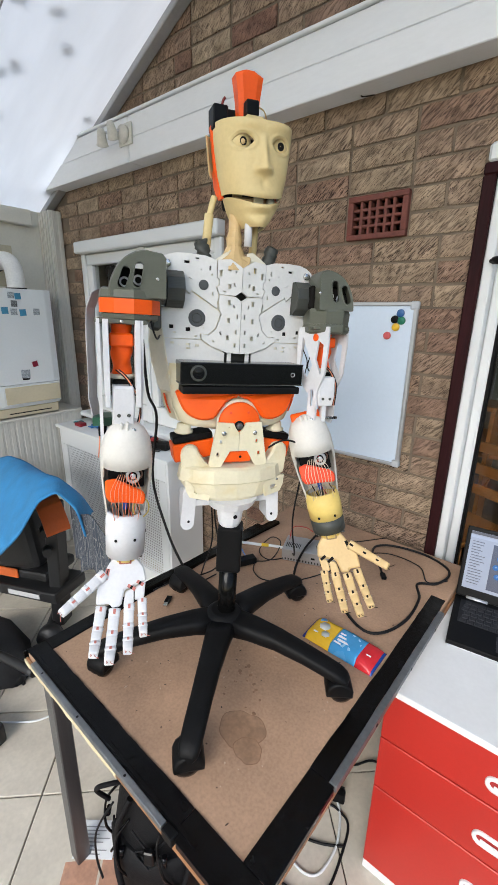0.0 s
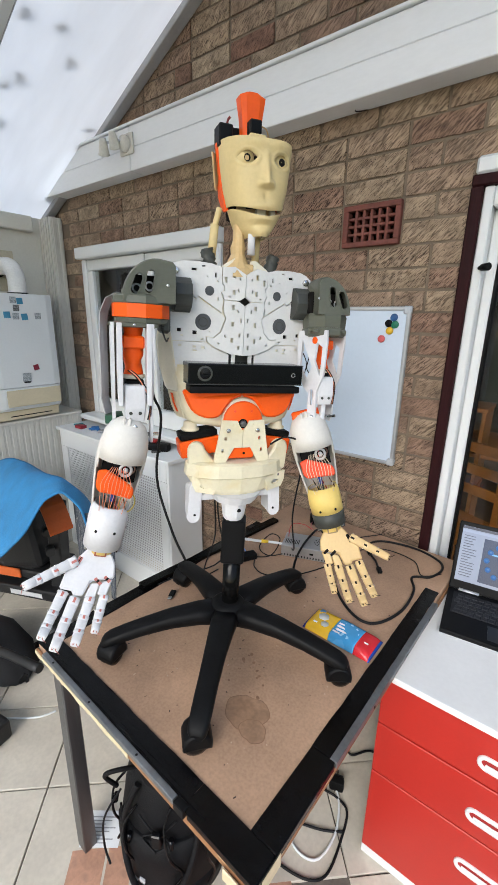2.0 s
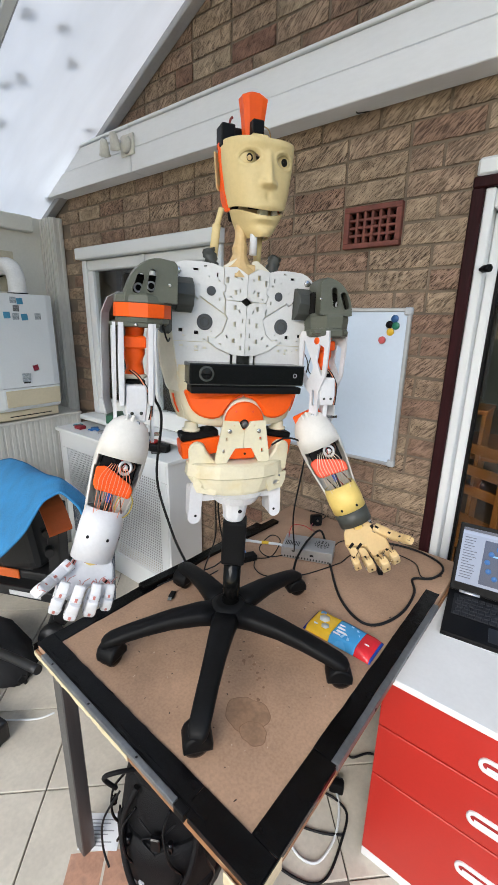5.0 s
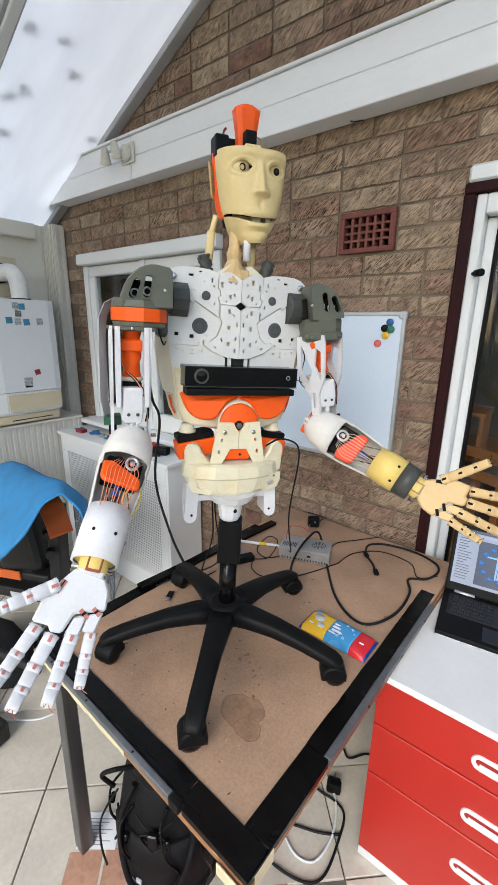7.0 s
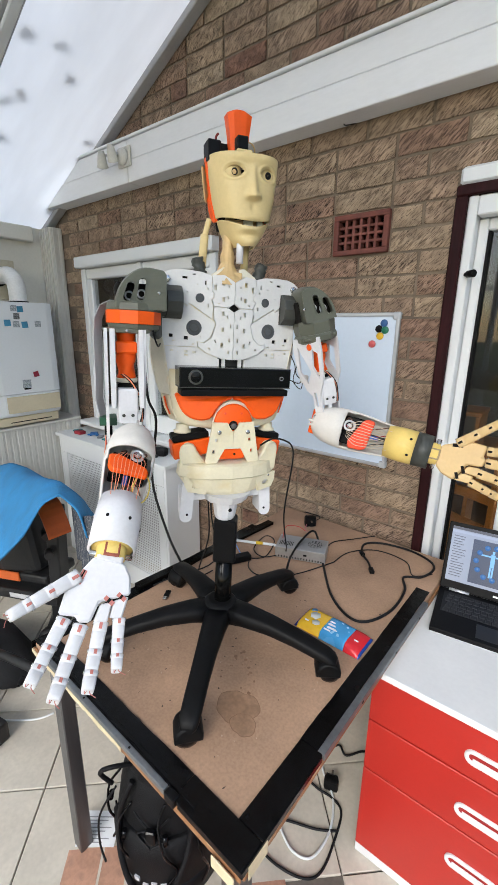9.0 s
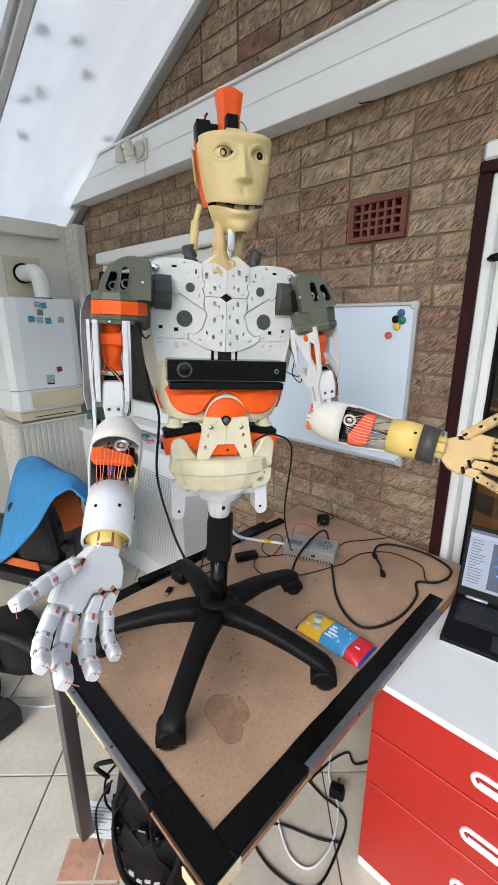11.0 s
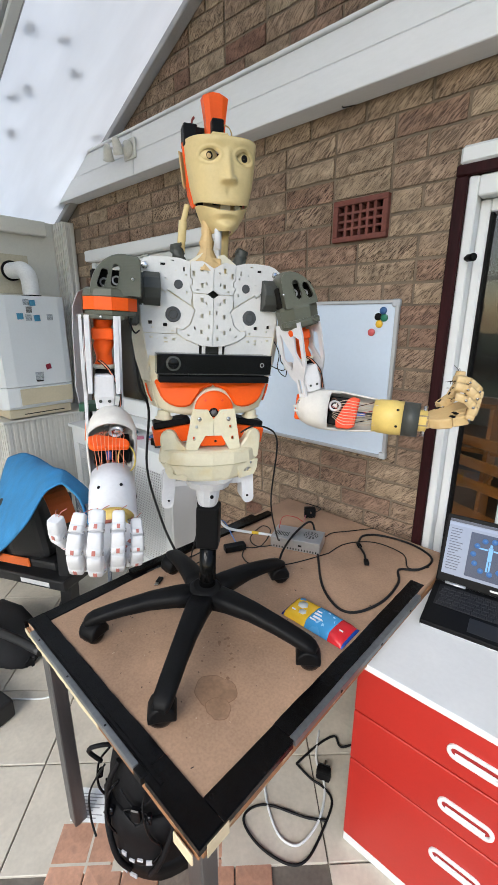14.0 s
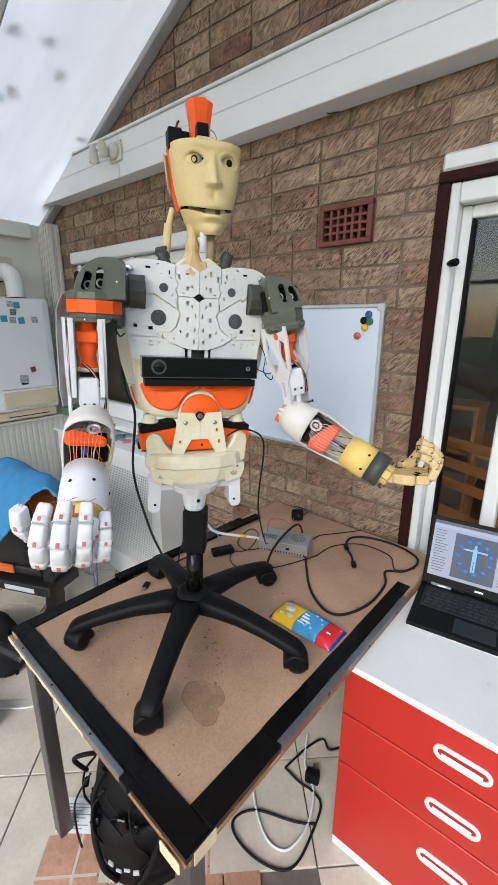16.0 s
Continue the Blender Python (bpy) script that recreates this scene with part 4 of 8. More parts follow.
def bm_torus(x, y, z, r, t):
    """A thin round ring that faces the front."""
    bm = bm_lathe([(r - t, 0.0), (r - t * 0.5, t), (r + t * 0.5, t), (r + t, 0.0)], 30, caps=False)
    bm.transform(Matrix.Translation((x, y, z)) @ Matrix.Rotation(radians(90), 4, "X"))
    return bm


def sensor_bar():
    bar = cp("depth_camera", bm_box(-0.132, -0.046, -0.174, 0.132, 0.016, -0.131, 0.0025, 2), M_BLACK_GLOSS, label="glossy black depth camera bar strapped across the chest")
    cp("camera_stand", bm_box(-0.127, -0.044, -0.1945, 0.129, 0.01, -0.1795, 0.003, 2), M_BLACK, bar)
    cp("camera_neck", bm_box(-0.06, -0.038, -0.181, 0.07, 0.008, -0.173, 0.002), M_BLACK, bar)
    for r, y in ((0.0165, -0.0462), (0.012, -0.047), (0.0065, -0.0476)):
        cp("lens_ring", disc(-0.096, y, -0.152, r, 0.0008, 32), M_PLA_GREY if r > 0.015 else M_BLACK_GLOSS, bar)
    cp("badge", bm_torus(0.109, -0.0462, -0.1525, 0.0042, 0.0007), M_TRIM_GREY, bar, "round grey mark")
    cp("trim_line", bm_box(-0.1325, -0.0465, -0.1756, 0.1325, 0.016, -0.1742), M_PLA_GREY, bar)
    cp("trim_line", bm_box(-0.1325, -0.047, -0.1315, 0.1325, -0.045, -0.1302), M_PLA_GREY, bar)


def belly():
    # cream bowl under the chest and its orange wings
    rings = []
    for z, w, d in ((-0.14, 0.146, 0.03), (-0.2, 0.142, 0.034), (-0.236, 0.135, 0.036), (-0.262, 0.124, 0.036), (-0.272, 0.106, 0.034), (-0.282, 0.055, 0.02)):
        rings.append([Vector((w * math.copysign(abs(math.cos(a)) ** 0.55, math.cos(a)), 0.026 - d * math.copysign(abs(math.sin(a)) ** 0.75, math.sin(a)), z)) for a in (math.pi * 2 * k / 40 for k in range(40))])
    cp("waist_bowl", bm_loft(rings[::-1]), M_PLA_CREAM, label="cream waist bowl")
    cp("joint_rim", disc(0.003, -0.012, -0.2595, 0.0505, 0.006, 44), M_PLA_AGED)
    cp("joint_disc", disc(0.002, -0.0185, -0.262, 0.0465, 0.0105, 44), M_PLA_ORANGE, label="round orange waist joint")
    cp("joint_bolt", hexbolt(0.0, -0.0285, -0.266, 0.0075, 0.007), M_STEEL, label="dark steel hex bolt")
    cp("joint_washer", disc(0.0, -0.0285, -0.266, 0.011, 0.0015, 24), M_BLACK)
    for s in (-1, 1):
        wing = [(0.0, -0.193), (0.137, -0.193), (0.13, -0.212), (0.12, -0.234), (0.106, -0.247), (0.085, -0.254), (0.064, -0.254), (0.052, -0.249), (0.042, -0.232), (0.028, -0.214), (0.014, -0.2075), (0.0, -0.206)]
        b = bm_plate(mirrored(wing, s), 0.024, 0.005)
        for v in b.verts:
            v.co.y -= 0.012 * math.sin(math.pi * min(1.0, abs(v.co.x) / 0.13)) * (1 if v.co.y < 0.012 else 0)
        cp("orange_wing", at_y(b, -0.02, s * 4), M_PLA_ORANGE, label="orange belly wing")
        cp("mark", at_y(cut_plate(rect(s * 0.02, -0.237, 0.005, 0.005, 45), [], 0.001), -0.0298), M_PLA_RED)
        cp("foot_disc", moved(bm_lathe([(0.0, 0), (0.02, 0), (0.021, 0.005), (0.016, 0.007), (0.015, 0.02), (0.0, 0.02)], 24), s * 0.108 - 0.004, 0.02, -0.29), M_PLA_CREAM, label="cream support disc")
        # servo blocks on tilted orange carriers
        m = Matrix.Translation((s * 0.092, 0.022, -0.302)) @ Matrix.Rotation(radians(s * 9), 4, "Y")
        for nm, box, material, label in (("servo", (-0.046, -0.022, -0.004, 0.042, 0.03, 0.012), M_BLACK, "black servo motor"), ("servo_carrier", (-0.05, -0.026, -0.044, 0.046, 0.03, -0.005), M_PLA_ORANGE, "orange servo carrier")):
            b = bm_box(*box, 0.003)
            b.transform(m)
            cp(nm, b, material, label=label)
        lobe = [(0.128, -0.336)] + [(0.108 + 0.02 * math.cos(a), -0.33 + 0.02 * math.sin(a)) for a in (math.pi * k / 9 for k in range(10))] + [(0.072, -0.35), (0.05, -0.364), (0.045, -0.386), (0.124, -0.386)]
        cp("hip_lobe", at_y(bm_plate(mirrored(lobe, s), 0.035, 0.004), -0.043, s * 12), M_PLA_CREAM, label="cream hip lobe")
        flap = [(0.06, -0.392), (0.122, -0.386), (0.121, -0.408), (0.112, -0.425), (0.07, -0.43)]
        f = cp("hip_flap", at_y(cut_plate(mirrored(flap, s), [[(s * 0.092 + 0.011 * math.cos(a) * s, -0.41 + 0.006 * math.sin(a)) for a in (2 * math.pi * k / 16 for k in range(16))]], 0.006), -0.066, s * 18), M_PLA_CREAM)
        cp("screw", at_y(disc(s * 0.1, -0.0005, -0.393, 0.003, 0.0015, 10), -0.066, s * 18), M_CHROME, f)
        leg = pill(s * 0.1 - 0.006, -0.455, 0.03, 0.105, s * 4)
        lg = cp("leg_bracket", at_y(cut_plate(leg, [], 0.012), -0.022), M_PLA_PURE, label="white hip bracket plate")
        cp("bracket_side", bm_box(s * 0.1 - 0.02, -0.018, -0.5, s * 0.1 + 0.008, 0.03, -0.42, 0.01, 3), M_PLA_PURE, lg)
        cp("screw", disc(s * 0.1 - 0.006, -0.022, -0.487, 0.003, 0.002, 10), M_BLACK, lg)
        cp("crossbar", bm_box(min(-0.006, s * 0.092), -0.02, -0.453, max(-0.006, s * 0.092), 0.004, -0.436, 0.004, 2), M_PLA_PURE)
        # A-shaped cream plate over the joint
        a = [(0.0005, -0.281), (0.009, -0.27), (0.014, -0.259), (0.05, -0.257), (0.058, -0.302), (0.067, -0.352), (0.062, -0.357), (0.04, -0.358), (0.028, -0.336), (0.02, -0.322), (0.0005, -0.322)]
        p = cp("hinge_plate", at_y(cut_plate(mirrored(a, s), [rect(s * 0.041, -0.3, 0.006, 0.008), rect(s * 0.047, -0.328, 0.006, 0.009), rect(s * 0.024, -0.268, 0.0022, 0.0022)], 0.006), -0.034), M_PLA_CREAM, label="cream A-shaped hinge plate")
        cp("screw", disc(s * 0.035, -0.034, -0.281, 0.0052, 0.003, 14), M_CHROME, p)
    cp("orange_block", bm_box(-0.032, -0.028, -0.35, 0.032, 0.0, -0.322, 0.003), M_PLA_ORANGE, label="orange block behind the hinge plate")
    cp("block_screw", disc(0.006, -0.028, -0.337, 0.003, 0.002, 10), M_BLACK)
    # pelvis: faceted cream belt with a seam, over a white cup and cone
    def ring(z, w, d, n=14, cx=-0.006):
        return [Vector((cx + w * math.cos(q), -d * math.sin(q), z)) for q in (math.pi * 2 * (k + 0.5) / n for k in range(n))]
    cp("pelvis_belt", bm_loft([ring(z, w, d) for z, w, d in ((-0.388, 0.124, 0.062), (-0.36, 0.12, 0.058), (-0.356, 0.11, 0.05))], smooth=False), M_PLA_CREAM, label="cream pelvis belt")
    cp("pelvis_belt", bm_loft([ring(z, w, d) for z, w, d in ((-0.432, 0.086, 0.05), (-0.424, 0.1, 0.055), (-0.391, 0.121, 0.06), (-0.3895, 0.117, 0.057))], smooth=False), M_PLA_CREAM, label="lower band of the pelvis belt")
    c = cp("pelvis_cone", bm_loft([[Vector((-0.008 + r * math.cos(q), -0.016 + r * math.sin(q), z)) for q in (math.pi * 2 * k / 12 for k in range(12))] for z, r in ((-0.5055, 0.023), (-0.496, 0.027), (-0.455, 0.033), (-0.452, 0.052), (-0.432, 0.062))], smooth=False), M_PLA_PURE, label="white pelvis cone on the column")
    cp("screw", disc(-0.004, -0.0455, -0.475, 0.0048, 0.002, 14), M_BLACK, c)


def moved(bm, x, y, z):
    bm.transform(Matrix.Translation((x, y, z)))
    return bm


def neck():
    rings = []
    for z, w, d in ((0.05, 0.05, 0.032), (0.068, 0.04, 0.03), (0.08, 0.024, 0.024), (0.098, 0.015, 0.018), (0.112, 0.017, 0.019), (0.126, 0.012, 0.016), (0.2, 0.013, 0.015)):
        rings.append([Vector((-0.012 + w * math.cos(q), 0.03 - d * math.sin(q), z)) for q in (math.pi * 2 * k / 14 for k in range(14))])
    cp("neck_column", bm_loft(rings, smooth=False), M_PLA_TAN, label="tan printed neck column")
    cp("neck_piston", bm_tube([(-0.07, 0.035, 0.085), (-0.0645, 0.035, 0.152)], 0.009, 14), M_PLA_FACE, label="cream neck piston")
    cp("neck_rod", bm_tube([(-0.0645, 0.035, 0.15), (-0.062, 0.036, 0.158), (-0.055, 0.036, 0.185)], 0.0062, 12), M_PLA_FACE)
    cp("neck_piston", bm_tube([(0.03, 0.035, 0.075), (0.032, 0.035, 0.15)], 0.0085, 14), M_PLA_FACE, label="cream neck piston")
    cp("throat_tube", bm_tube([(0.008, 0.0, 0.096), (0.007, 0.0, 0.15)], 0.0078, 16), M_PLA_PURE, label="white throat tube")
    for s in (-1, 1):
        b = bm_plate([(0.012, 0.055), (0.06, 0.058), (0.052, 0.07), (0.024, 0.088), (0.012, 0.085)] if s > 0 else [(-0.012, 0.085), (-0.024, 0.088), (-0.052, 0.07), (-0.06, 0.058), (-0.012, 0.055)], 0.004, 0.001)
        cp("collar", at_y(b, 0.012), M_PLA_AGED)
    cp("collar_block", bm_box(-0.024, 0.006, 0.05, 0.018, 0.02, 0.078, 0.002), M_PLA_TAN)


HEAD = CHEST.inverted() @ pose(0.177, -0.79, 1.824, 1, 0, 59.5) @ Matrix.Diagonal((1.02, 0.92, 1.08, 1))
EYE_X, EYE_Z, EYE_A, EYE_H = 0.0365, 0.044, 0.0185, 0.0098


def hp(name, bm, material, parent=None, label=""):
    bm.transform(HEAD)
    return cp(name, bm, material, parent, label)


def face_y(x, z):
    """How far forward the mask lies at x, z (head space; z from the chin at -0.08 to the brow at 0.078)."""
    w = face_w(z)
    q = min(1, abs(x) / w)
    y = 0.078 * math.sqrt(max(0.0, 1 - q ** 2.6)) + 0.004 - 0.02 * (1 - min(1, (z + 0.085) / 0.05)) * (z < -0.035)
    nose = math.exp(-((x / (0.0075 + 0.004 * max(0, min(1, (0.03 - z) / 0.04)))) ** 2)) * max(0, min(1, (0.058 - z) / 0.056)) * (1 if z > 0.002 else math.exp(-(((z - 0.002) / 0.006) ** 2)))
    y += 0.019 * nose
    y += 0.007 * math.exp(-((abs(x) - 0.0125) / 0.0055) ** 2 - ((z - 0.003) / 0.006) ** 2)            # nostril wings
    y -= 0.009 * math.exp(-((abs(x) - 0.034) / 0.019) ** 2 - ((z - 0.043) / 0.014) ** 2)            # eye sockets
    ring = ((abs(x) - EYE_X) / (EYE_A * 1.22)) ** 2 + ((z - EYE_Z) / (EYE_H * 1.4)) ** 2
    y += 0.0026 * math.exp(-((ring - 1.0) / 0.3) ** 2)                                              # raised lids
    y += 0.004 * math.exp(-((z - 0.067) / 0.008) ** 2) * math.exp(-((abs(x) - 0.03) / 0.03) ** 2)     # brow
    y -= 0.003 * math.exp(-((x / 0.005) ** 2) - ((z + 0.017) / 0.008) ** 2)                          # groove above the lip
    y += 0.005 * math.exp(-((x / 0.024) ** 2) - ((z + 0.034) / 0.008) ** 2)                          # lips
    y += 0.0055 * math.exp(-((x / 0.022) ** 2) - ((z + 0.0545) / 0.005) ** 2)
    y -= 0.003 * math.exp(-((x / 0.02) ** 2) - ((z + 0.064) / 0.005) ** 2)
    y += 0.009 * math.exp(-((x / 0.018) ** 2) - ((z + 0.077) / 0.009) ** 2)                          # chin
    return y


def face_w(z):
    pts = ((-0.088, 0.012), (-0.083, 0.024), (-0.072, 0.036), (-0.055, 0.047), (-0.034, 0.0575), (0.0, 0.067), (0.04, 0.0735), (0.08, 0.077))
    for (a, wa), (b, wb) in zip(pts, pts[1:]):
        if z <= b:
            k = (z - a) / (b - a)
            return wa + (wb - wa) * max(0, k)
    return 0.077


def mask(z0, z1, eyes, dip0, dip1):
    """A thin shell of the face between two edges that sag by dip0 and dip1 in the middle."""
    bm = bmesh.new()
    rim = set()
    nz, nx = 72, 96
    grid = []
    for j in range(nz + 1):
        z = z0 + (z1 - z0) * j / nz
        row = []
        for i in range(nx + 1):
            s = math.sin((i / nx - 0.5) * math.pi)
            sag = (dip0 * (1 - j / nz) + dip1 * j / nz) * (1 - s * s)
            x = s * face_w(z)
            row.append(bm.verts.new((x, -face_y(x, z - sag), z - sag)))
        grid.append(row)
    for j in range(nz):
        for i in range(nx):
            vs = (grid[j][i], grid[j][i + 1], grid[j + 1][i + 1], grid[j + 1][i])
            cx, cz = sum(v.co.x for v in vs) / 4, sum(v.co.z for v in vs) / 4
            if eyes and abs(cz - EYE_Z) < EYE_H * (1 - ((abs(cx) - EYE_X) / EYE_A) ** 2):
                for v in vs:
                    rim.add(v)
                continue
            bm.faces.new(vs).smooth = True
    # the eye holes get smooth almond rims
    for v in rim:
        if not v.link_faces:
            bm.verts.remove(v)
            continue
        side = 1 if v.co.x > 0 else -1
        dx, dz = v.co.x - side * EYE_X, v.co.z - EYE_Z
        p, q = EYE_H * dx * dx / EYE_A ** 2, abs(dz)
        k = (-q + math.sqrt(q * q + 4 * p * EYE_H)) / (2 * p) if p > 1e-9 else EYE_H / max(q, 1e-6)
        x, z = side * EYE_X + dx * k, EYE_Z + dz * k
        v.co = (x, -face_y(x, z), z)
    bmesh.ops.recalc_face_normals(bm, faces=bm.faces[:])
    bmesh.ops.solidify(bm, geom=bm.faces[:], thickness=0.0035)
    return bm


def head():
    hp("face_mask", mask(-0.03, 0.0775, True, 0.011, 0.003), M_PLA_FACE, label="pale yellow printed face mask with open eye holes")
    hp("jaw", mask(-0.0835, -0.0345, False, 0.0, 0.0145), M_PLA_FACE, label="pale yellow hinged jaw")
    hp("teeth", bm_box(-0.012, -0.064, -0.052, 0.008, -0.05, -0.036, 0.002), M_PLA_AGED, label="clear white teeth bar")
    hp("teeth", bm_box(0.018, -0.062, -0.052, 0.03, -0.05, -0.036, 0.002), M_PLA_AGED)
    # black block in the head acts as shade behind eyes and mouth
    hp("skull_shade_block", bm_box(-0.05, -0.02, -0.05, 0.05, 0.045, 0.065, 0.015, 2), M_SLOT)
    hp("mouth_bar", bm_box(-0.042, -0.045, -0.05, 0.042, 0.02, -0.034, 0.004), M_PLA_TAN)
    for s in (-1, 1):
        e = bm_lathe([(0.0, -0.021)] + [(0.021 * math.cos(a), 0.021 * math.sin(a)) for a in (radians(-80 + 16 * k) for k in range(11))] + [(0.0, 0.021)], 24, caps=False)
        e.transform(Matrix.Translation((s * EYE_X, -0.047, EYE_Z)))
        ey = hp("eyeball", e, M_PLA_FACE)
        px = s * EYE_X + 0.001
        hp("pupil", disc(px, -0.0657, EYE_Z, 0.0066, 0.0022, 24), M_SLOT, ey, "dark round pupil hole")
        if s < 0:
            hp("iris", disc(px - 0.0012, -0.0679, EYE_Z - 0.001, 0.0042, 0.0012, 18), M_PLA_TAN, ey)
        # orange cheek plates close along the mask's edge, tan ear plates behind
        rings = []
        for z, d in ((-0.034, 0.016), (-0.026, 0.026), (-0.01, 0.03), (0.008, 0.024), (0.016, 0.012), (0.05, 0.009), (0.078, 0.012)):
            x = s * (face_w(z) - 0.003)
            rings.append([Vector((x, -0.006, z)), Vector((x + s * 0.005, 0.0, z)), Vector((x + s * 0.005, d, z)), Vector((x, d, z))])
        hp("cheek_plate", bm_loft(rings, smooth=False), M_PLA_ORANGE, label="orange cheek plate")
        b = bm_plate([(-0.012, 0.058), (0.024, 0.056), (0.01, 0.012), (0.006, -0.006), (-0.002, 0.0)], 0.004, 0.001)
        b.transform(Matrix.Translation((s * 0.075, 0.018, 0.008)) @ Matrix.Rotation(radians(90 + s * 48), 4, "Z"))
        hp("ear_plate", b, M_PLA_TAN, label="tan ear plate")
    hp("crown_bar", bm_box(-0.028, -0.058, 0.074, 0.008, 0.0, 0.0865, 0.003), M_PLA_FACE)
    # flared orange top piece with servos round it
    rings = []
    for z, w, d in ((0.08, 0.018, 0.011), (0.118, 0.021, 0.013), (0.1525, 0.0265, 0.015), (0.158, 0.013, 0.015)):
        rings.append([Vector((-0.011 + x * w, -0.012 + y * d, z)) for x, y in ((-1, -0.7), (-0.55, -1), (0.55, -1), (1, -0.7), (1, 1), (-1, 1))])
    hp("top_fin", bm_loft(rings, smooth=False), M_PLA_ORANGE, label="flared orange top piece")
    hp("head_servo", bm_box(-0.025, -0.052, 0.087, -0.001, -0.03, 0.11, 0.002), M_BLACK, label="small black servo")
    hp("head_servo", bm_box(-0.078, -0.02, 0.07, -0.05, 0.02, 0.106, 0.002), M_BLACK, label="black servo block")
    hp("head_servo", bm_box(-0.049, 0.002, 0.07, -0.02, 0.03, 0.108, 0.002), M_BLACK)
    hp("head_wire", bm_tube([(-0.001, -0.045, 0.102), (0.012, -0.04, 0.1), (0.02, -0.03, 0.09), (0.012, -0.02, 0.078)], 0.0013, 6), M_PLA_TAN)
    hp("head_wire", bm_tube([(-0.06, -0.01, 0.106), (-0.058, -0.012, 0.114), (-0.054, -0.014, 0.118)], 0.0022, 6), mat("red wire", (0.2, 0.01, 0.01), 0.5, bump=0))


def dome(put, s, cx, cy, cz):
    """Shoulder cap: an arched front with two leaning openings, a rounded shell behind, seen from outside at s * x."""
    inner, reach = (-0.05, 0.064) if s < 0 else (-0.034, 0.059)
    prof = [(inner, -0.02), (inner, 0.046), (inner + 0.006, 0.053)] + [(-0.018 + reach * math.sin(a), -0.02 + 0.076 * math.cos(a)) for a in (radians(9 * k) for k in range(11))]
    outline = [(cx + s * x, z) for x, z in prof]
    if s > 0:
        outline = outline[::-1]
    holes = [pill(cx + s * 0.022, 0.011 + cz * 0, 0.014, 0.038, s * 20), pill(cx - s * 0.002, 0.017, 0.0135, 0.042, s * 9)]
    up = Matrix.Translation((0, cy, cz))

    def lifted(bm):
        bm.transform(up)
        return bm
    front = cut_plate(outline, holes, 0.005)
    d = put("shoulder_dome", lifted(at_y(front, -0.047)), M_PLA_OLIVE, None, "olive grey shoulder dome with two arched openings")
    rings = []
    for y, q in ((-0.047, 0.985), (-0.045, 1.01), (-0.036, 1.045), (-0.02, 1.06), (0.0, 1.065), (0.02, 1.06), (0.036, 1.04), (0.05, 0.9)):
        rings.append([Vector((cx + s * x * q, y, -0.02 + (z + 0.02) * q)) for x, z in prof])
    b = bm_loft(rings, caps=False)
    bmesh.ops.solidify(b, geom=b.faces[:], thickness=0.003)
    put("dome_shell", lifted(b), M_PLA_OLIVE, d, "")
    # black block instead of a hollow: shade seen through the arches
    put("dome_inside", lifted(bm_box(cx - 0.046, -0.02, -0.018, cx + 0.042, 0.045, 0.03, 0.004)), M_SLOT, d, "")
    for q, z in ((0.02, 0.005), (-0.004, 0.01)):
        put("gear", lifted(bm_torus(cx + s * q, -0.022, z, 0.0075, 0.0018)), M_PLA_PURE, d, "")
    for k in range(2):
        b = bm_loft([[Vector((p, -0.049 + 0.0 * k, z)) for p, z in ring] for ring in (pill(cx + s * (0.022, -0.002)[k], (0.011, 0.017)[k], (0.018, 0.0175)[k], (0.043, 0.047)[k], s * (20, 9)[k]), pill(cx + s * (0.022, -0.002)[k], (0.011, 0.017)[k], (0.014, 0.0135)[k], (0.038, 0.042)[k], s * (20, 9)[k]))], caps=False, smooth=False)
        bmesh.ops.solidify(b, geom=b.faces[:], thickness=0.002)
        put("arch_rim", lifted(b), M_PLA_OLIVE, d, "")
    put("screw", lifted(disc(cx - s * 0.035, -0.047, 0.012, 0.003, 0.0025, 10)), M_CHROME, d, "")
    return d


def skirt_ring(cx, cy, levels, n=8, turn=0.39):
    return bm_loft([[Vector((cx + w * math.cos(a), cy + d * math.sin(a), z)) for a in (turn + 2 * math.pi * k / n for k in range(n))] for z, w, d in levels], smooth=False)


def barrel(s):
    """Dark faceted barrel that joins chest and shoulder."""
    b = bm_lathe([(0.0, 0), (0.0345, 0), (0.036, 0.002), (0.036, 0.034), (0.033, 0.036), (0.033, 0.046), (0.04, 0.05), (0.04, 0.062), (0.0, 0.062)], 10, caps=False)
    for f in b.faces:
        f.smooth = False
    b.transform(Matrix.Translation((s * 0.119, 0.016, 0.005)) @ Matrix.Rotation(radians(s * 90), 4, "Y") @ Matrix.Rotation(radians(18), 4, "Z"))
    cp("shoulder_barrel", b, M_PLA_GREY, label="dark grey faceted shoulder barrel")


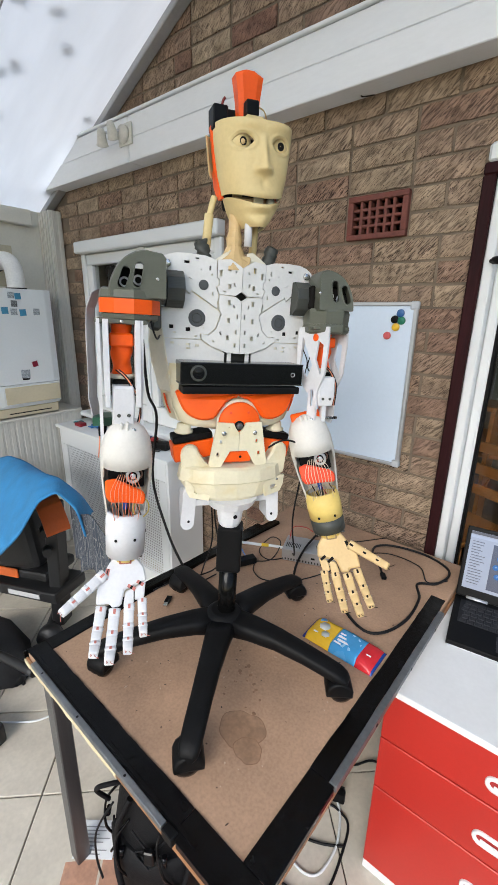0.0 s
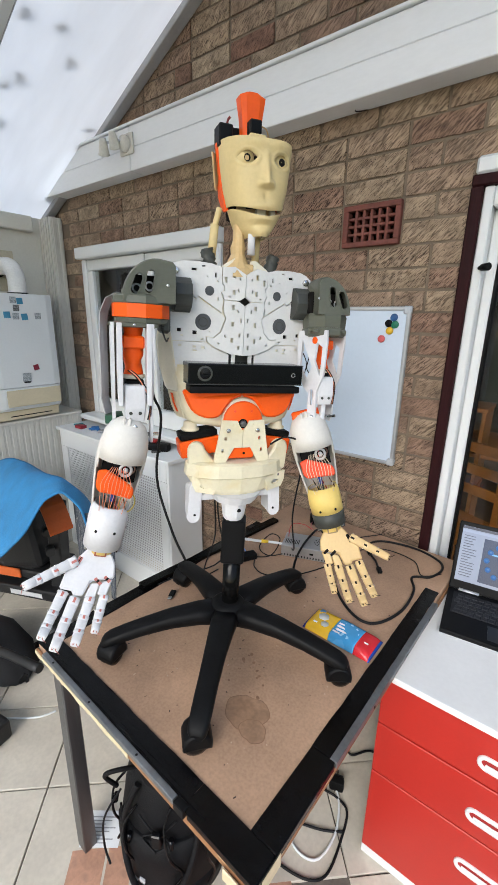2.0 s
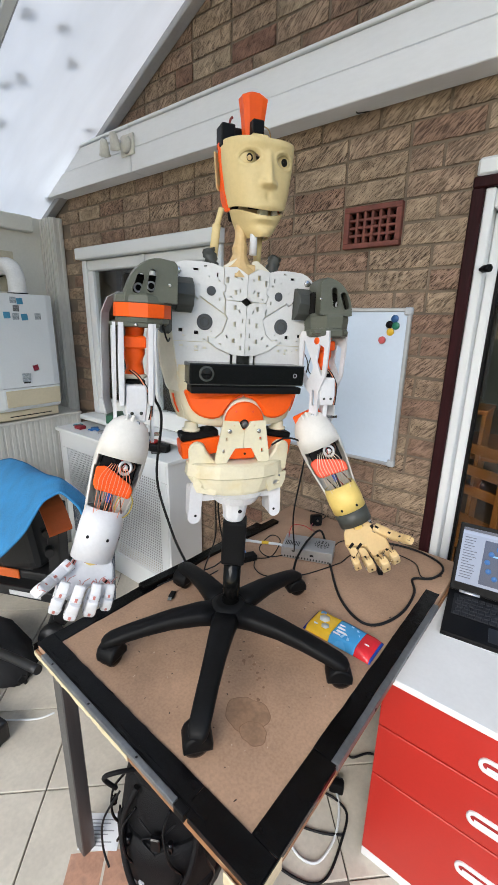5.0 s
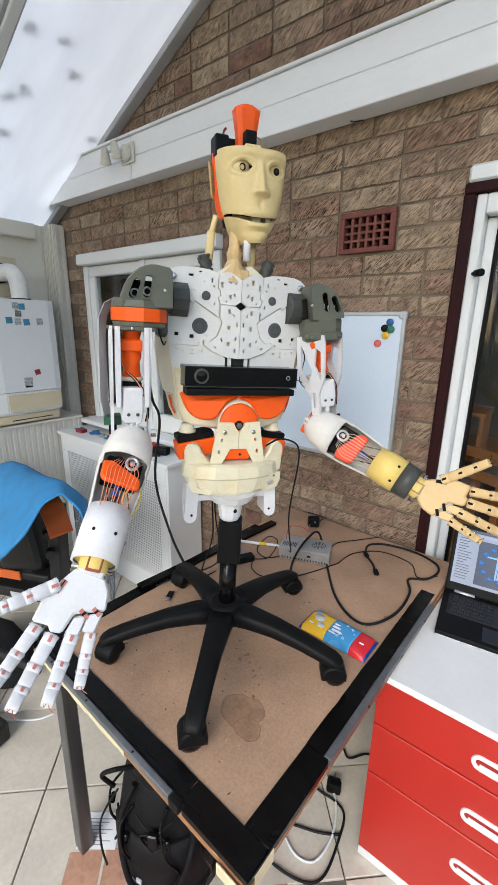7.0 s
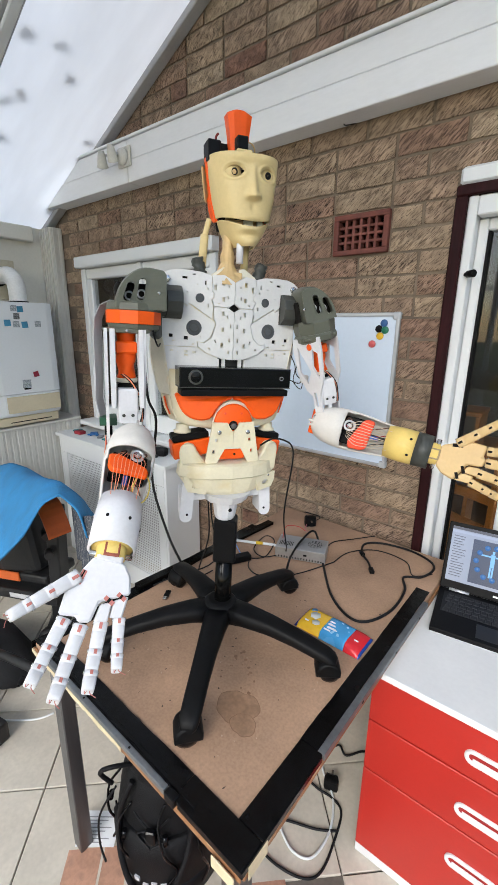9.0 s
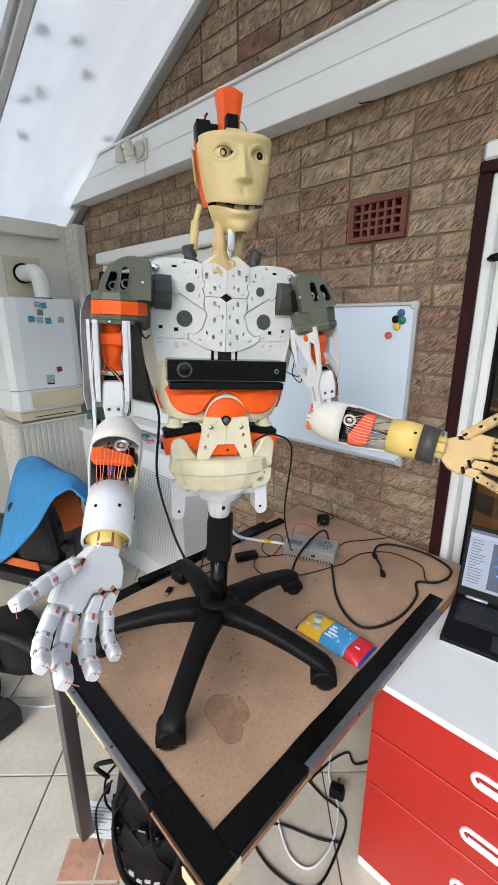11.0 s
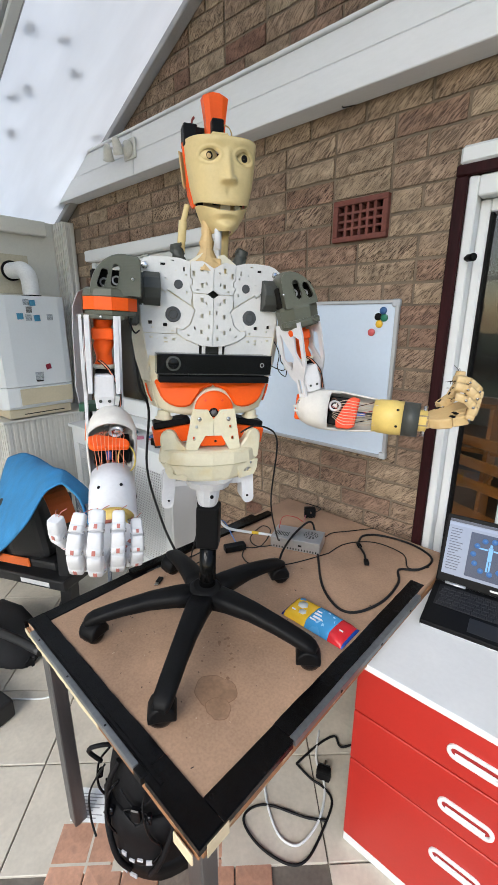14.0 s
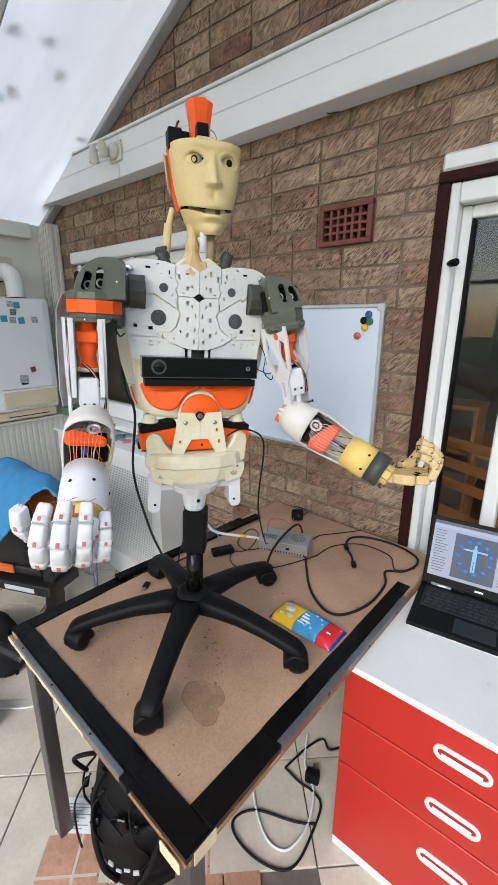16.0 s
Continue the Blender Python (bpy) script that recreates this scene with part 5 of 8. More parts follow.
def upper_arm_parts(add_part, s, colour):
    """Parts of an upper arm hanging from its top at z = 0 down to the elbow at z = -0.25, in its own space."""
    add_part("arm_base", bm_box(-0.046, -0.045, -0.016, 0.046, 0.045, -0.006, 0.008, 2), M_PLA_OLIVE)
    add_part("base_screw", disc(0.0, -0.045, -0.011, 0.003, 0.002, 10), M_CHROME)
    # two side plates with long cut-outs, the front edges turned to the front
    plate = [(-0.045, -0.008), (0.042, -0.008), (0.046, -0.04), (0.043, -0.11), (0.02, -0.155), (0.004, -0.17), (0.004, -0.246), (-0.014, -0.25), (-0.022, -0.235), (-0.022, -0.165), (-0.041, -0.12), (-0.047, -0.04)]
    holes = [[(-0.034, -0.05), (-0.018, -0.04), (-0.012, -0.085), (-0.03, -0.125)], [(0.03, -0.03), (0.034, -0.1), (0.012, -0.135), (-0.004, -0.1)], [(-0.012, -0.16), (-0.002, -0.16), (-0.004, -0.2), (-0.012, -0.2)]]
    for q in (-1, 1):
        b = cut_plate(plate, holes, 0.006)
        b.transform(Matrix.Rotation(radians(30 if s > 0 else 0), 4, "Z") @ Matrix.Translation((q * 0.037, 0, 0)) @ Matrix.Rotation(radians(90), 4, "Z"))
        add_part("side_plate", b, M_PLA_PURE, "white side plate with long cut-outs")
        if s < 0:
            b = bm_plate([(x + q * 0.0275, z) for x, z in ((-0.005, -0.008), (0.005, -0.008), (0.0055, -0.1), (0.0045, -0.165), (-0.0045, -0.165), (-0.0055, -0.1))], 0.03, 0.001)
            b.transform(Matrix.Translation((0, -0.048, 0)))
            add_part("front_bar", b, M_PLA_PURE)
    # worm housing with its spiral, servo box, elbow fork
    rings = []
    for k in range(30):
        z = -0.012 - 0.095 * k / 29
        r = 0.0165 + 0.0035 * math.cos(k * 0.2) ** 2
        rings.append([Vector(((r + 0.0012 * math.sin(3 * a + k * 0.55)) * math.cos(a), (r + 0.0012 * math.sin(3 * a + k * 0.55)) * math.sin(a), z)) for a in (2 * math.pi * j / 24 for j in range(24))])
    add_part("worm_housing", bm_loft(rings), colour, "orange worm drive housing")
    add_part("worm_block", bm_box(-0.021, -0.026, -0.056, 0.021, 0.021, -0.032, 0.003), colour)
    add_part("bearing", bm_lathe([(0.021, -0.116), (0.024, -0.113), (0.024, -0.109), (0.021, -0.107)], 20), M_PLA_AGED)
    add_part("servo", bm_box(-0.018, -0.015, -0.14, 0.02, 0.03, -0.117, 0.003), M_BLACK, "black servo")
    rings = []
    for z, w, d in ((-0.126, 0.0175, 0.018), (-0.131, 0.0195, 0.021), (-0.17, 0.021, 0.022), (-0.172, 0.021, 0.022), (-0.198, 0.018, 0.017)):
        rings.append([Vector((x * w, -0.022 + y * d, z)) for x, y in ((-1, -0.85), (-0.85, -1), (0.85, -1), (1, -0.85), (1, 1), (-1, 1))])
    add_part("servo_box", bm_loft(rings, smooth=False), M_PLA_PURE, "white servo box with two recesses")
    # dark grey discs imitate the shade of two round recesses
    for q in (-0.009, 0.009):
        add_part("recess", disc(q, -0.0425, -0.181, 0.0035, 0.0012, 14), M_PLA_GREY)
    add_part("fork", bm_box(-0.006, -0.034, -0.24, 0.006, -0.008, -0.196, 0.002), M_PLA_PURE)
    for k, material in enumerate((M_WIRE_BLACK, M_WIRE_ORANGE, M_WIRE_BLACK)):
        o = 0.003 * k
        add_part("arm_wire", bm_tube([(-0.012 + o, -0.024, -0.098), (0.004 + o, -0.034, -0.112), (0.02 + o, -0.034, -0.14), (0.032, -0.02 - o, -0.165), (0.026 + o, -0.02, -0.2)], 0.0013, 6), material)
    add_part("elbow_pin", bm_tube([(-0.035, 0, -0.235), (0.05, 0, -0.235)], 0.004, 10), M_CHROME)


ARM_R = Vector((-0.241, -0.025, -0.05))          # top of the right upper arm, chest coordinates


def right_upper_arm():
    def add_part(name, bm, material, label=""):
        bm.transform(Matrix.Translation(ARM_R))
        return cp(name, bm, material, None, label)
    upper_arm_parts(add_part, -1, M_PLA_ORANGE)
    x, y = -0.224, -0.018
    dome(lambda nm, bm, m, parent=None, label="": cp(nm, bm, m, parent, label), -1, -0.213, -0.018, 0.002)
    cp("band_rim", skirt_ring(x, y, ((-0.0215, 0.055, 0.056), (-0.02, 0.056, 0.057), (-0.008, 0.054, 0.055), (-0.004, 0.049, 0.05)), 10), M_PLA_OLIVE)
    cp("shoulder_band", skirt_ring(x, y, ((-0.047, 0.056, 0.057), (-0.022, 0.056, 0.057)), 10), M_PLA_ORANGE, label="faceted orange shoulder band")
    cp("band_rim", skirt_ring(x, y, ((-0.06, 0.047, 0.049), (-0.056, 0.052, 0.053), (-0.048, 0.053, 0.054)), 10), M_PLA_OLIVE)
    cp("shoulder_link", bm_box(-0.186, -0.03, -0.075, -0.166, 0.035, 0.03, 0.006), M_PLA_GREY)
    path = [(-0.262, 0.03, 0.0), (-0.285, 0.028, -0.012), (-0.296, 0.024, -0.04), (-0.297, 0.02, -0.09), (-0.294, 0.016, -0.16), (-0.292, 0.01, -0.21), (-0.281, 0.004, -0.243)]
    rings = [[Vector((px - 0.0008, py - 0.016, pz)), Vector((px + 0.0008, py - 0.016, pz)), Vector((px + 0.0008, py + 0.016, pz)), Vector((px - 0.0008, py + 0.016, pz))] for px, py, pz in path]
    b = bm_loft(rings, smooth=False)
    b.transform(Matrix.Translation((-0.29, 0.02, 0)) @ Matrix.Rotation(radians(-28), 4, "Z") @ Matrix.Translation((0.29, -0.02, 0)))
    cp("ribbon_cable", b, M_RIBBON, label="flat grey ribbon cable")
    cp("circuit_board", bm_box(-0.298, -0.02, -0.262, -0.262, 0.03, -0.245, 0.001), mat("green circuit board", (0.02, 0.09, 0.05), 0.4, bump=0), label="small green circuit board")
    cp("plug", bm_box(-0.288, -0.022, -0.282, -0.272, -0.004, -0.262, 0.001), M_BLACK)
    for k in range(4):
        cp("plug_wire", bm_tube([(-0.286 + 0.004 * k, -0.012, -0.282), (-0.287 + 0.005 * k, -0.016, -0.3), (-0.29 + 0.004 * k, -0.008, -0.33 - 0.006 * k)], 0.0013, 6), (M_WIRE_ORANGE, M_WIRE_CREAM, M_PINK, M_WIRE_BLACK)[k])
    cp("arm_lead", bm_tube([(-0.19, -0.05, -0.05), (-0.184, -0.05, -0.075), (-0.175, -0.03, -0.09), (-0.165, 0.01, -0.085)], 0.0018, 6), M_WIRE_BLACK)


def forearm(name, right):
    """Forearm in its own space: elbow at the origin, wrist at z = -0.265, open window to -y."""
    ob = part(name, bm_tube([(0, 0.018, -0.06), (0, 0.02, -0.2)], 0.006, 8), M_PLA_GREY, ROBOT, "white forearm shell with tendon servos" if right else "white forearm with yellow and grey cuff")

    def ap(nm, bm, material, label=""):
        bm.transform(Matrix.Diagonal((0.96, 0.91, 1.08, 1)))
        return part(nm, bm, material, ob, label)
    # egg-shaped shell with a window cut into the front
    bm = bmesh.new()
    prof = [(0.008, 0.012), (0.022, 0.008), (0.036, -0.002), (0.046, -0.02), (0.051, -0.045), (0.052, -0.07), (0.051, -0.09), (0.048, -0.12), (0.044, -0.15), (0.041, -0.175)]
    n = 40
    grid = [[bm.verts.new((r * 1.0 * math.cos(2 * math.pi * i / n), r * 0.95 * math.sin(2 * math.pi * i / n), z)) for i in range(n)] for r, z in prof]
    for j in range(len(prof) - 1):
        for i in range(n):
            mid = 2 * math.pi * (i + 0.5) / n
            front = abs((mid - 1.5 * math.pi + math.pi) % (2 * math.pi) - math.pi)
            if (j >= 5 and front < 1.15) or (j >= 6 and front < 1.2):
                continue
            bm.faces.new((grid[j][i], grid[j][(i + 1) % n], grid[j + 1][(i + 1) % n], grid[j + 1][i])).smooth = True
    bm.faces.new(grid[0])
    bmesh.ops.recalc_face_normals(bm, faces=bm.faces[:])
    bmesh.ops.solidify(bm, geom=bm.faces[:], thickness=0.0035)
    ap("forearm_shell", bm, M_SHELL, "milky white forearm shell")
    ap("shell_rib", bm_box(-0.0035, -0.03, -0.02, 0.0035, -0.012, 0.014, 0.002), M_SHELL)
    ap("shell_rib", bm_box(-0.014, -0.028, -0.012, -0.008, -0.008, 0.012, 0.002), M_SHELL)
    if not right:
        ap("elbow_block", bm_lathe([(0.0, -0.03), (0.011, -0.03), (0.014, -0.026), (0.014, 0.026), (0.011, 0.03), (0.0, 0.03)], 12), M_PLA_ORANGE, "orange elbow joint").matrix_local = pose(0, 0.004, 0.004, 0, 90, 0)
    ap("elbow_screw", disc(0.012, -0.024, 0.0, 0.005, 0.004, 12), M_CHROME)
    # servo bed, pulley, motors and lines in the window
    ap("servo_motor", bm_box(-0.036, -0.012, -0.115, 0.036, 0.025, -0.065, 0.003), M_BLACK, "black servo motors")
    pul = bm_torus(0.012, -0.036, -0.083, 0.0115, 0.003)
    ap("pulley", pul, M_ALU, "metal servo pulley")
    ap("pulley_hub", disc(0.012, -0.036, -0.083, 0.0055, 0.003, 14), M_ALU)
    bed = bm_plate([(-0.04, 0.026), (-0.022, 0.03), (0.034, 0.006), (0.04, -0.004), (0.037, -0.019), (-0.004, -0.015), (-0.03, -0.014), (-0.038, -0.004)], 0.012, 0.003)
    bed.transform(Matrix.Translation((-0.002, -0.045, -0.116)) @ Matrix.Rotation(radians(-12), 4, "X"))
    ap("tensioner", bed, M_PLA_ORANGE if right else M_PLA_RED, "orange tendon tensioner")
    rr = random.Random(3)
    for k in range(9):
        x = -0.03 + 0.0072 * k
        ap("tendon", bm_tube([(x * 0.5, -0.036, -0.08), (x, -0.053 + 0.004 * rr.random(), -0.105), (x * 0.95, -0.052, -0.13), (x * 0.75 + rr.uniform(-0.004, 0.004), -0.03, -0.18)], 0.0007, 5), M_WIRE_ORANGE if right else M_WIRE_CREAM)
    for k in range(3):
        x = -0.02 + 0.02 * k
        ap("motor_wire", bm_tube([(x, -0.02, -0.07), (x + 0.01, -0.038, -0.08), (x - 0.008, -0.03, -0.11), (x + 0.01, -0.03, -0.165)], 0.0014, 6), (M_WIRE_BLACK, mat("red wire", (0.3, 0.01, 0.01), 0.5, bump=0), mat("brown wire", (0.1, 0.04, 0.02), 0.5, bump=0))[k])
    ap("connector", bm_box(-0.008, -0.036, -0.15, 0.002, -0.03, -0.132, 0.001), mat("blue connector", (0.01, 0.06, 0.3), 0.4, bump=0))
    if right:
        ring = [(0.03 + 0.016 * math.cos(a), -0.03 - 0.01 * math.sin(a), -0.15 + 0.024 * math.sin(a)) for a in (2 * math.pi * k / 14 for k in range(15))]
        ap("wire_loop", bm_tube(ring, 0.0014, 6), mat("yellow wire", (0.55, 0.42, 0.08), 0.5, bump=0))
    # cuff
    split = -0.258 if right else -0.225
    c = ap("cuff", bm_lathe([(0.034, -0.165), (0.0405, -0.165), (0.0425, -0.2), (0.0415, split), (0.037, split)], 40, caps=False), M_PLA_PURE if right else M_PLA_YELLOW, "smooth white cuff" if right else "yellow cuff")
    if not right:
        ap("cuff_band", bm_lathe([(0.034, -0.2255), (0.0418, -0.2255), (0.0405, -0.258), (0.034, -0.258)], 40, caps=False), M_PLA_GREY, "dark grey cuff band")
    for a in (-0.5, 0.45, 1.6):
        ap("screw", (lambda b: (b.transform(Matrix.Rotation(a, 4, "Z") @ Matrix.Translation((0, 0, -0.215))), b)[1])(disc(0, -0.0415, 0, 0.003, 0.0022, 10)), M_BLACK)
    ap("cuff_end", bm_lathe([(0.0, -0.25), (0.036, -0.25), (0.036, -0.255), (0.0, -0.255)], 24, caps=False), M_PLA_YELLOW)
    ap("wrist_yoke", bm_lathe([(0.021, -0.24), (0.026, -0.245), (0.026, -0.272), (0.02, -0.274)], 24, caps=False), M_PLA_YELLOW, "yellow wrist ring")
    ap("wrist_tendons", bm_box(-0.013, -0.024, -0.276, 0.013, -0.018, -0.25, 0.001), mat("bundle of lines", (0.3, 0.08, 0.05) if right else (0.3, 0.22, 0.12), 0.6, fine=500, stretch=(6, 1, 0.1)))
    ap("wrist_bolt", bm_tube([(-0.036, -0.004, -0.268), (0.036, -0.004, -0.268)], 0.0045, 10), M_CHROME, "steel wrist bolt")
    return ob


FINGERS = ((-0.034, -0.091, 12, (0.038, 0.027, 0.024), 0.0088), (-0.0105, -0.095, 4, (0.041, 0.03, 0.026), 0.0092), (0.0145, -0.087, -6, (0.037, 0.028, 0.025), 0.0088), (0.037, -0.078, -15, (0.029, 0.021, 0.021), 0.0078))


def phalanx(length, r):
    """One finger bone along -z, slightly tapered and flattened, with a notch and lines in front."""
    rings = []
    for k, (q, w) in enumerate(((0.0, 0.8), (0.03, 0.96), (0.34, 1.0), (0.36, 0.93), (0.38, 0.97), (0.8, 0.93), (0.97, 0.86), (1.0, 0.74))):
        rings.append([Vector((r * w * math.copysign(abs(math.cos(a)) ** 0.42, math.cos(a)), r * w * 1.05 * math.copysign(abs(math.sin(a)) ** 0.42, math.sin(a)), -length * q)) for a in (2 * math.pi * j / 16 for j in range(16))])
    return bm_loft(rings)


def robot_hand(name, right):
    """Palm and fingers in their own space: wrist at the origin, fingers along -z, palm to -y, thumb to -x (right)."""
    s = 1 if right else -1
    skin = M_PLA_PURE if right else M_PLA_TAN
    palm = M_PLA_PURE if right else M_PLA_TAN
    body = [(-0.022, -0.004), (0.022, -0.004), (0.036, -0.02), (0.043, -0.045), (0.004, -0.062), (0.0, -0.09), (-0.017, -0.093), (-0.019, -0.086), (-0.044, -0.088), (-0.045, -0.055), (-0.03, -0.02)]
    pts = [(s * x, z) for x, z in body]
    bm = bm_plate(pts if right else pts[::-1], 0.022, 0.003)
    bm.transform(Matrix.Translation((0, -0.011, 0)))
    ob = part(name, bm, palm, ROBOT, "white printed robot palm" if right else "cream printed robot palm")

    HS = 1.12 if right else 1.05
    ob.data.transform(Matrix.Scale(HS, 4))

    def ap(nm, b, material, label=""):
        b.transform(Matrix.Scale(HS, 4))
        return part(nm, b, material, ob, label)
    # ring and little finger carriers, hinged along a slanting gap
    for pl, y in (([(0.006, -0.065), (0.021, -0.058), (0.022, -0.086), (0.004, -0.089)], -0.0115), ([(0.0225, -0.057), (0.041, -0.047), (0.04, -0.077), (0.0235, -0.08)], -0.0105)):
        q = [(s * x, z) for x, z in pl]
        b = bm_plate(q if right else q[::-1], 0.02, 0.002)
        b.transform(Matrix.Translation((0, y, 0)))
        ap("palm_segment", b, skin if not right else palm)
    for (x, z, w, h, a) in ((-0.03, -0.035, 0.007, 0.02, 10), (0.016, -0.058, 0.016, 0.006, 28), (0.031, -0.05, 0.014, 0.006, 28)):
        b = bm_box(-w / 2, -0.0005, -h / 2, w / 2, 0.001, h / 2)
        b.transform(Matrix.Translation((s * x, -0.0113, z)) @ Matrix.Rotation(radians(a * s), 4, "Y"))
        ap("palm_slot", b, M_PINK if right else M_SLOT)
        b = bm_box(-w / 2 * 0.3, -0.0008, -h / 2, w / 2 * 0.2, 0.0, h / 2)
        b.transform(Matrix.Translation((s * x, -0.0116, z)) @ Matrix.Rotation(radians(a * s), 4, "Y"))
        ap("palm_slot", b, M_SLOT)
    ap("wrist_block", bm_box(-0.019, -0.012, -0.008, 0.019, 0.012, 0.006, 0.003), palm)
    bones = []
    for x, z, splay, lengths, r in FINGERS:
        chain = []
        for k, ln in enumerate(lengths):
            b = ap("finger_bone", phalanx(ln, r * (1.1 - 0.06 * k)), skin)
            chain.append(b)
        bones.append((s * x, z, s * splay, lengths, chain))
    chain = [ap("thumb_bone", phalanx(ln, 0.0105 - 0.0008 * k), skin) for k, ln in enumerate((0.042, 0.034, 0.03))]
    bones.append((s * -0.034, -0.034, s * 46, (0.036, 0.032, 0.03), chain))
    # notches with coloured lines in the front of each bone, and loose ends at the tips
    for x, z, splay, lengths, chain in bones:
        for k, (b, ln) in enumerate(zip(chain, lengths)):
            me = bmesh.new()
            me.from_mesh(b.data)
            R, ln = max(v.co.y for v in me.verts), -min(v.co.z for v in me.verts)
            nf = bm_box(-R * 0.22, -R * 1.03, -ln * 0.28, R * 0.2, R * 1.03, -ln * 0.06)
            joined = bmesh.new()
            idx = len(me.faces)
            add(me, nf)
            me.faces.ensure_lookup_table()
            for f in me.faces[idx:]:
                f.material_index = 1
            for q in (-1, 1):
                pin = bm_lathe([(0.0, 0), (0.003, 0), (0.003, 0.0016), (0.0, 0.0016)], 8, caps=False)
                pin.transform(Matrix.Translation((q * R * 0.9, 0, -ln * 0.04)) @ Matrix.Rotation(radians(90 * q), 4, "Y"))
                idx = len(me.faces)
                add(me, pin)
                me.faces.ensure_lookup_table()
                for f in me.faces[idx:]:
                    f.material_index = 2
            if k == len(chain) - 1:
                for q in (-1, 1):
                    w = bm_tube([(0.002 * q, -0.004, -ln), (0.004 * q, -0.008, -ln - 0.006), (0.003 + 0.008 * q, -0.012, -ln - 0.008 - 0.004 * q)], 0.0006, 5)
                    idx = len(me.faces)
                    add(me, w)
                    me.faces.ensure_lookup_table()
                    for f in me.faces[idx:]:
                        f.material_index = 1
            me.to_mesh(b.data)
            me.free()
            joined.free()
            b.data.materials.append(M_PINK if right else M_SLOT)
            b.data.materials.append(M_CHROME)
    return ob, [(x * HS, z * HS, splay, [q * HS for q in lengths], chain) for x, z, splay, lengths, chain in bones]


torso()
sensor_bar()
belly()
neck()
head()
barrel(-1)
barrel(1)
right_upper_arm()

PIVOT = IN_ROBOT @ Vector((0.186, -0.012, 0.0))          # left shoulder joint, robot coordinates
LEFT_TOP = PIVOT + Vector((0, 0, ZB))
LEFT_UPPER = part("left_upper_arm", skirt_ring(0.006, 0.0, ((-0.046, 0.048, 0.052), (-0.022, 0.05, 0.054), (-0.014, 0.046, 0.05))), M_PLA_OLIVE, ROBOT, "white skeletal upper arm under an olive shoulder cap")


def left_part(name, bm, material, label=""):
    bm.transform(Matrix.Translation((0.004, 0, -0.045)) @ Matrix.Diagonal((0.9, 0.95, 0.88, 1)))
    return part(name, bm, material, LEFT_UPPER, label)


upper_arm_parts(left_part, 1, M_PLA_ORANGE)
part("cap_rim", skirt_ring(0.006, 0.0, ((-0.066, 0.044, 0.048), (-0.062, 0.05, 0.054), (-0.052, 0.051, 0.055), (-0.0465, 0.048, 0.052))), M_PLA_OLIVE, LEFT_UPPER)
part("marker", disc(0, 0, 0, 0.008, 0.002, 20), M_PLA_ORANGE, LEFT_UPPER, "round orange spot", m=Matrix.Rotation(radians(30), 4, "Z") @ pose(-0.0345, -0.012, -0.074, 0, 0, -90))
dome(lambda n, b, m, parent=None, label="": part(n, b, m, parent or LEFT_UPPER, label), 1, 0.006, 0.0, 0.002)
for pts in ([(0.16, -0.03, 1.53), (0.19, -0.02, 1.49), (0.185, -0.02, 1.45), (0.2, -0.03, 1.43)], [(0.15, -0.02, 1.52), (0.175, -0.03, 1.47), (0.172, -0.03, 1.43), (0.19, -0.04, 1.41), (0.2, -0.03, 1.44)], [(0.15, -0.02, 1.44), (0.18, -0.04, 1.425), (0.2, -0.03, 1.435)]):
    rp("loose_wire", bm_tube([(x + 0.032, y + 0.035, z) for x, y, z in pts], 0.0012, 6), M_WIRE_BLACK)
rp("wire_plug", bm_box(0.222, -0.01, 1.425, 0.242, 0.005, 1.445, 0.003), M_PLA_WHITE)
FORE_R, FORE_L = forearm("right_forearm", True), forearm("left_forearm", False)
PALM_R, BONES_R = robot_hand("right_palm", True)
PALM_L, BONES_L = robot_hand("left_palm", False)
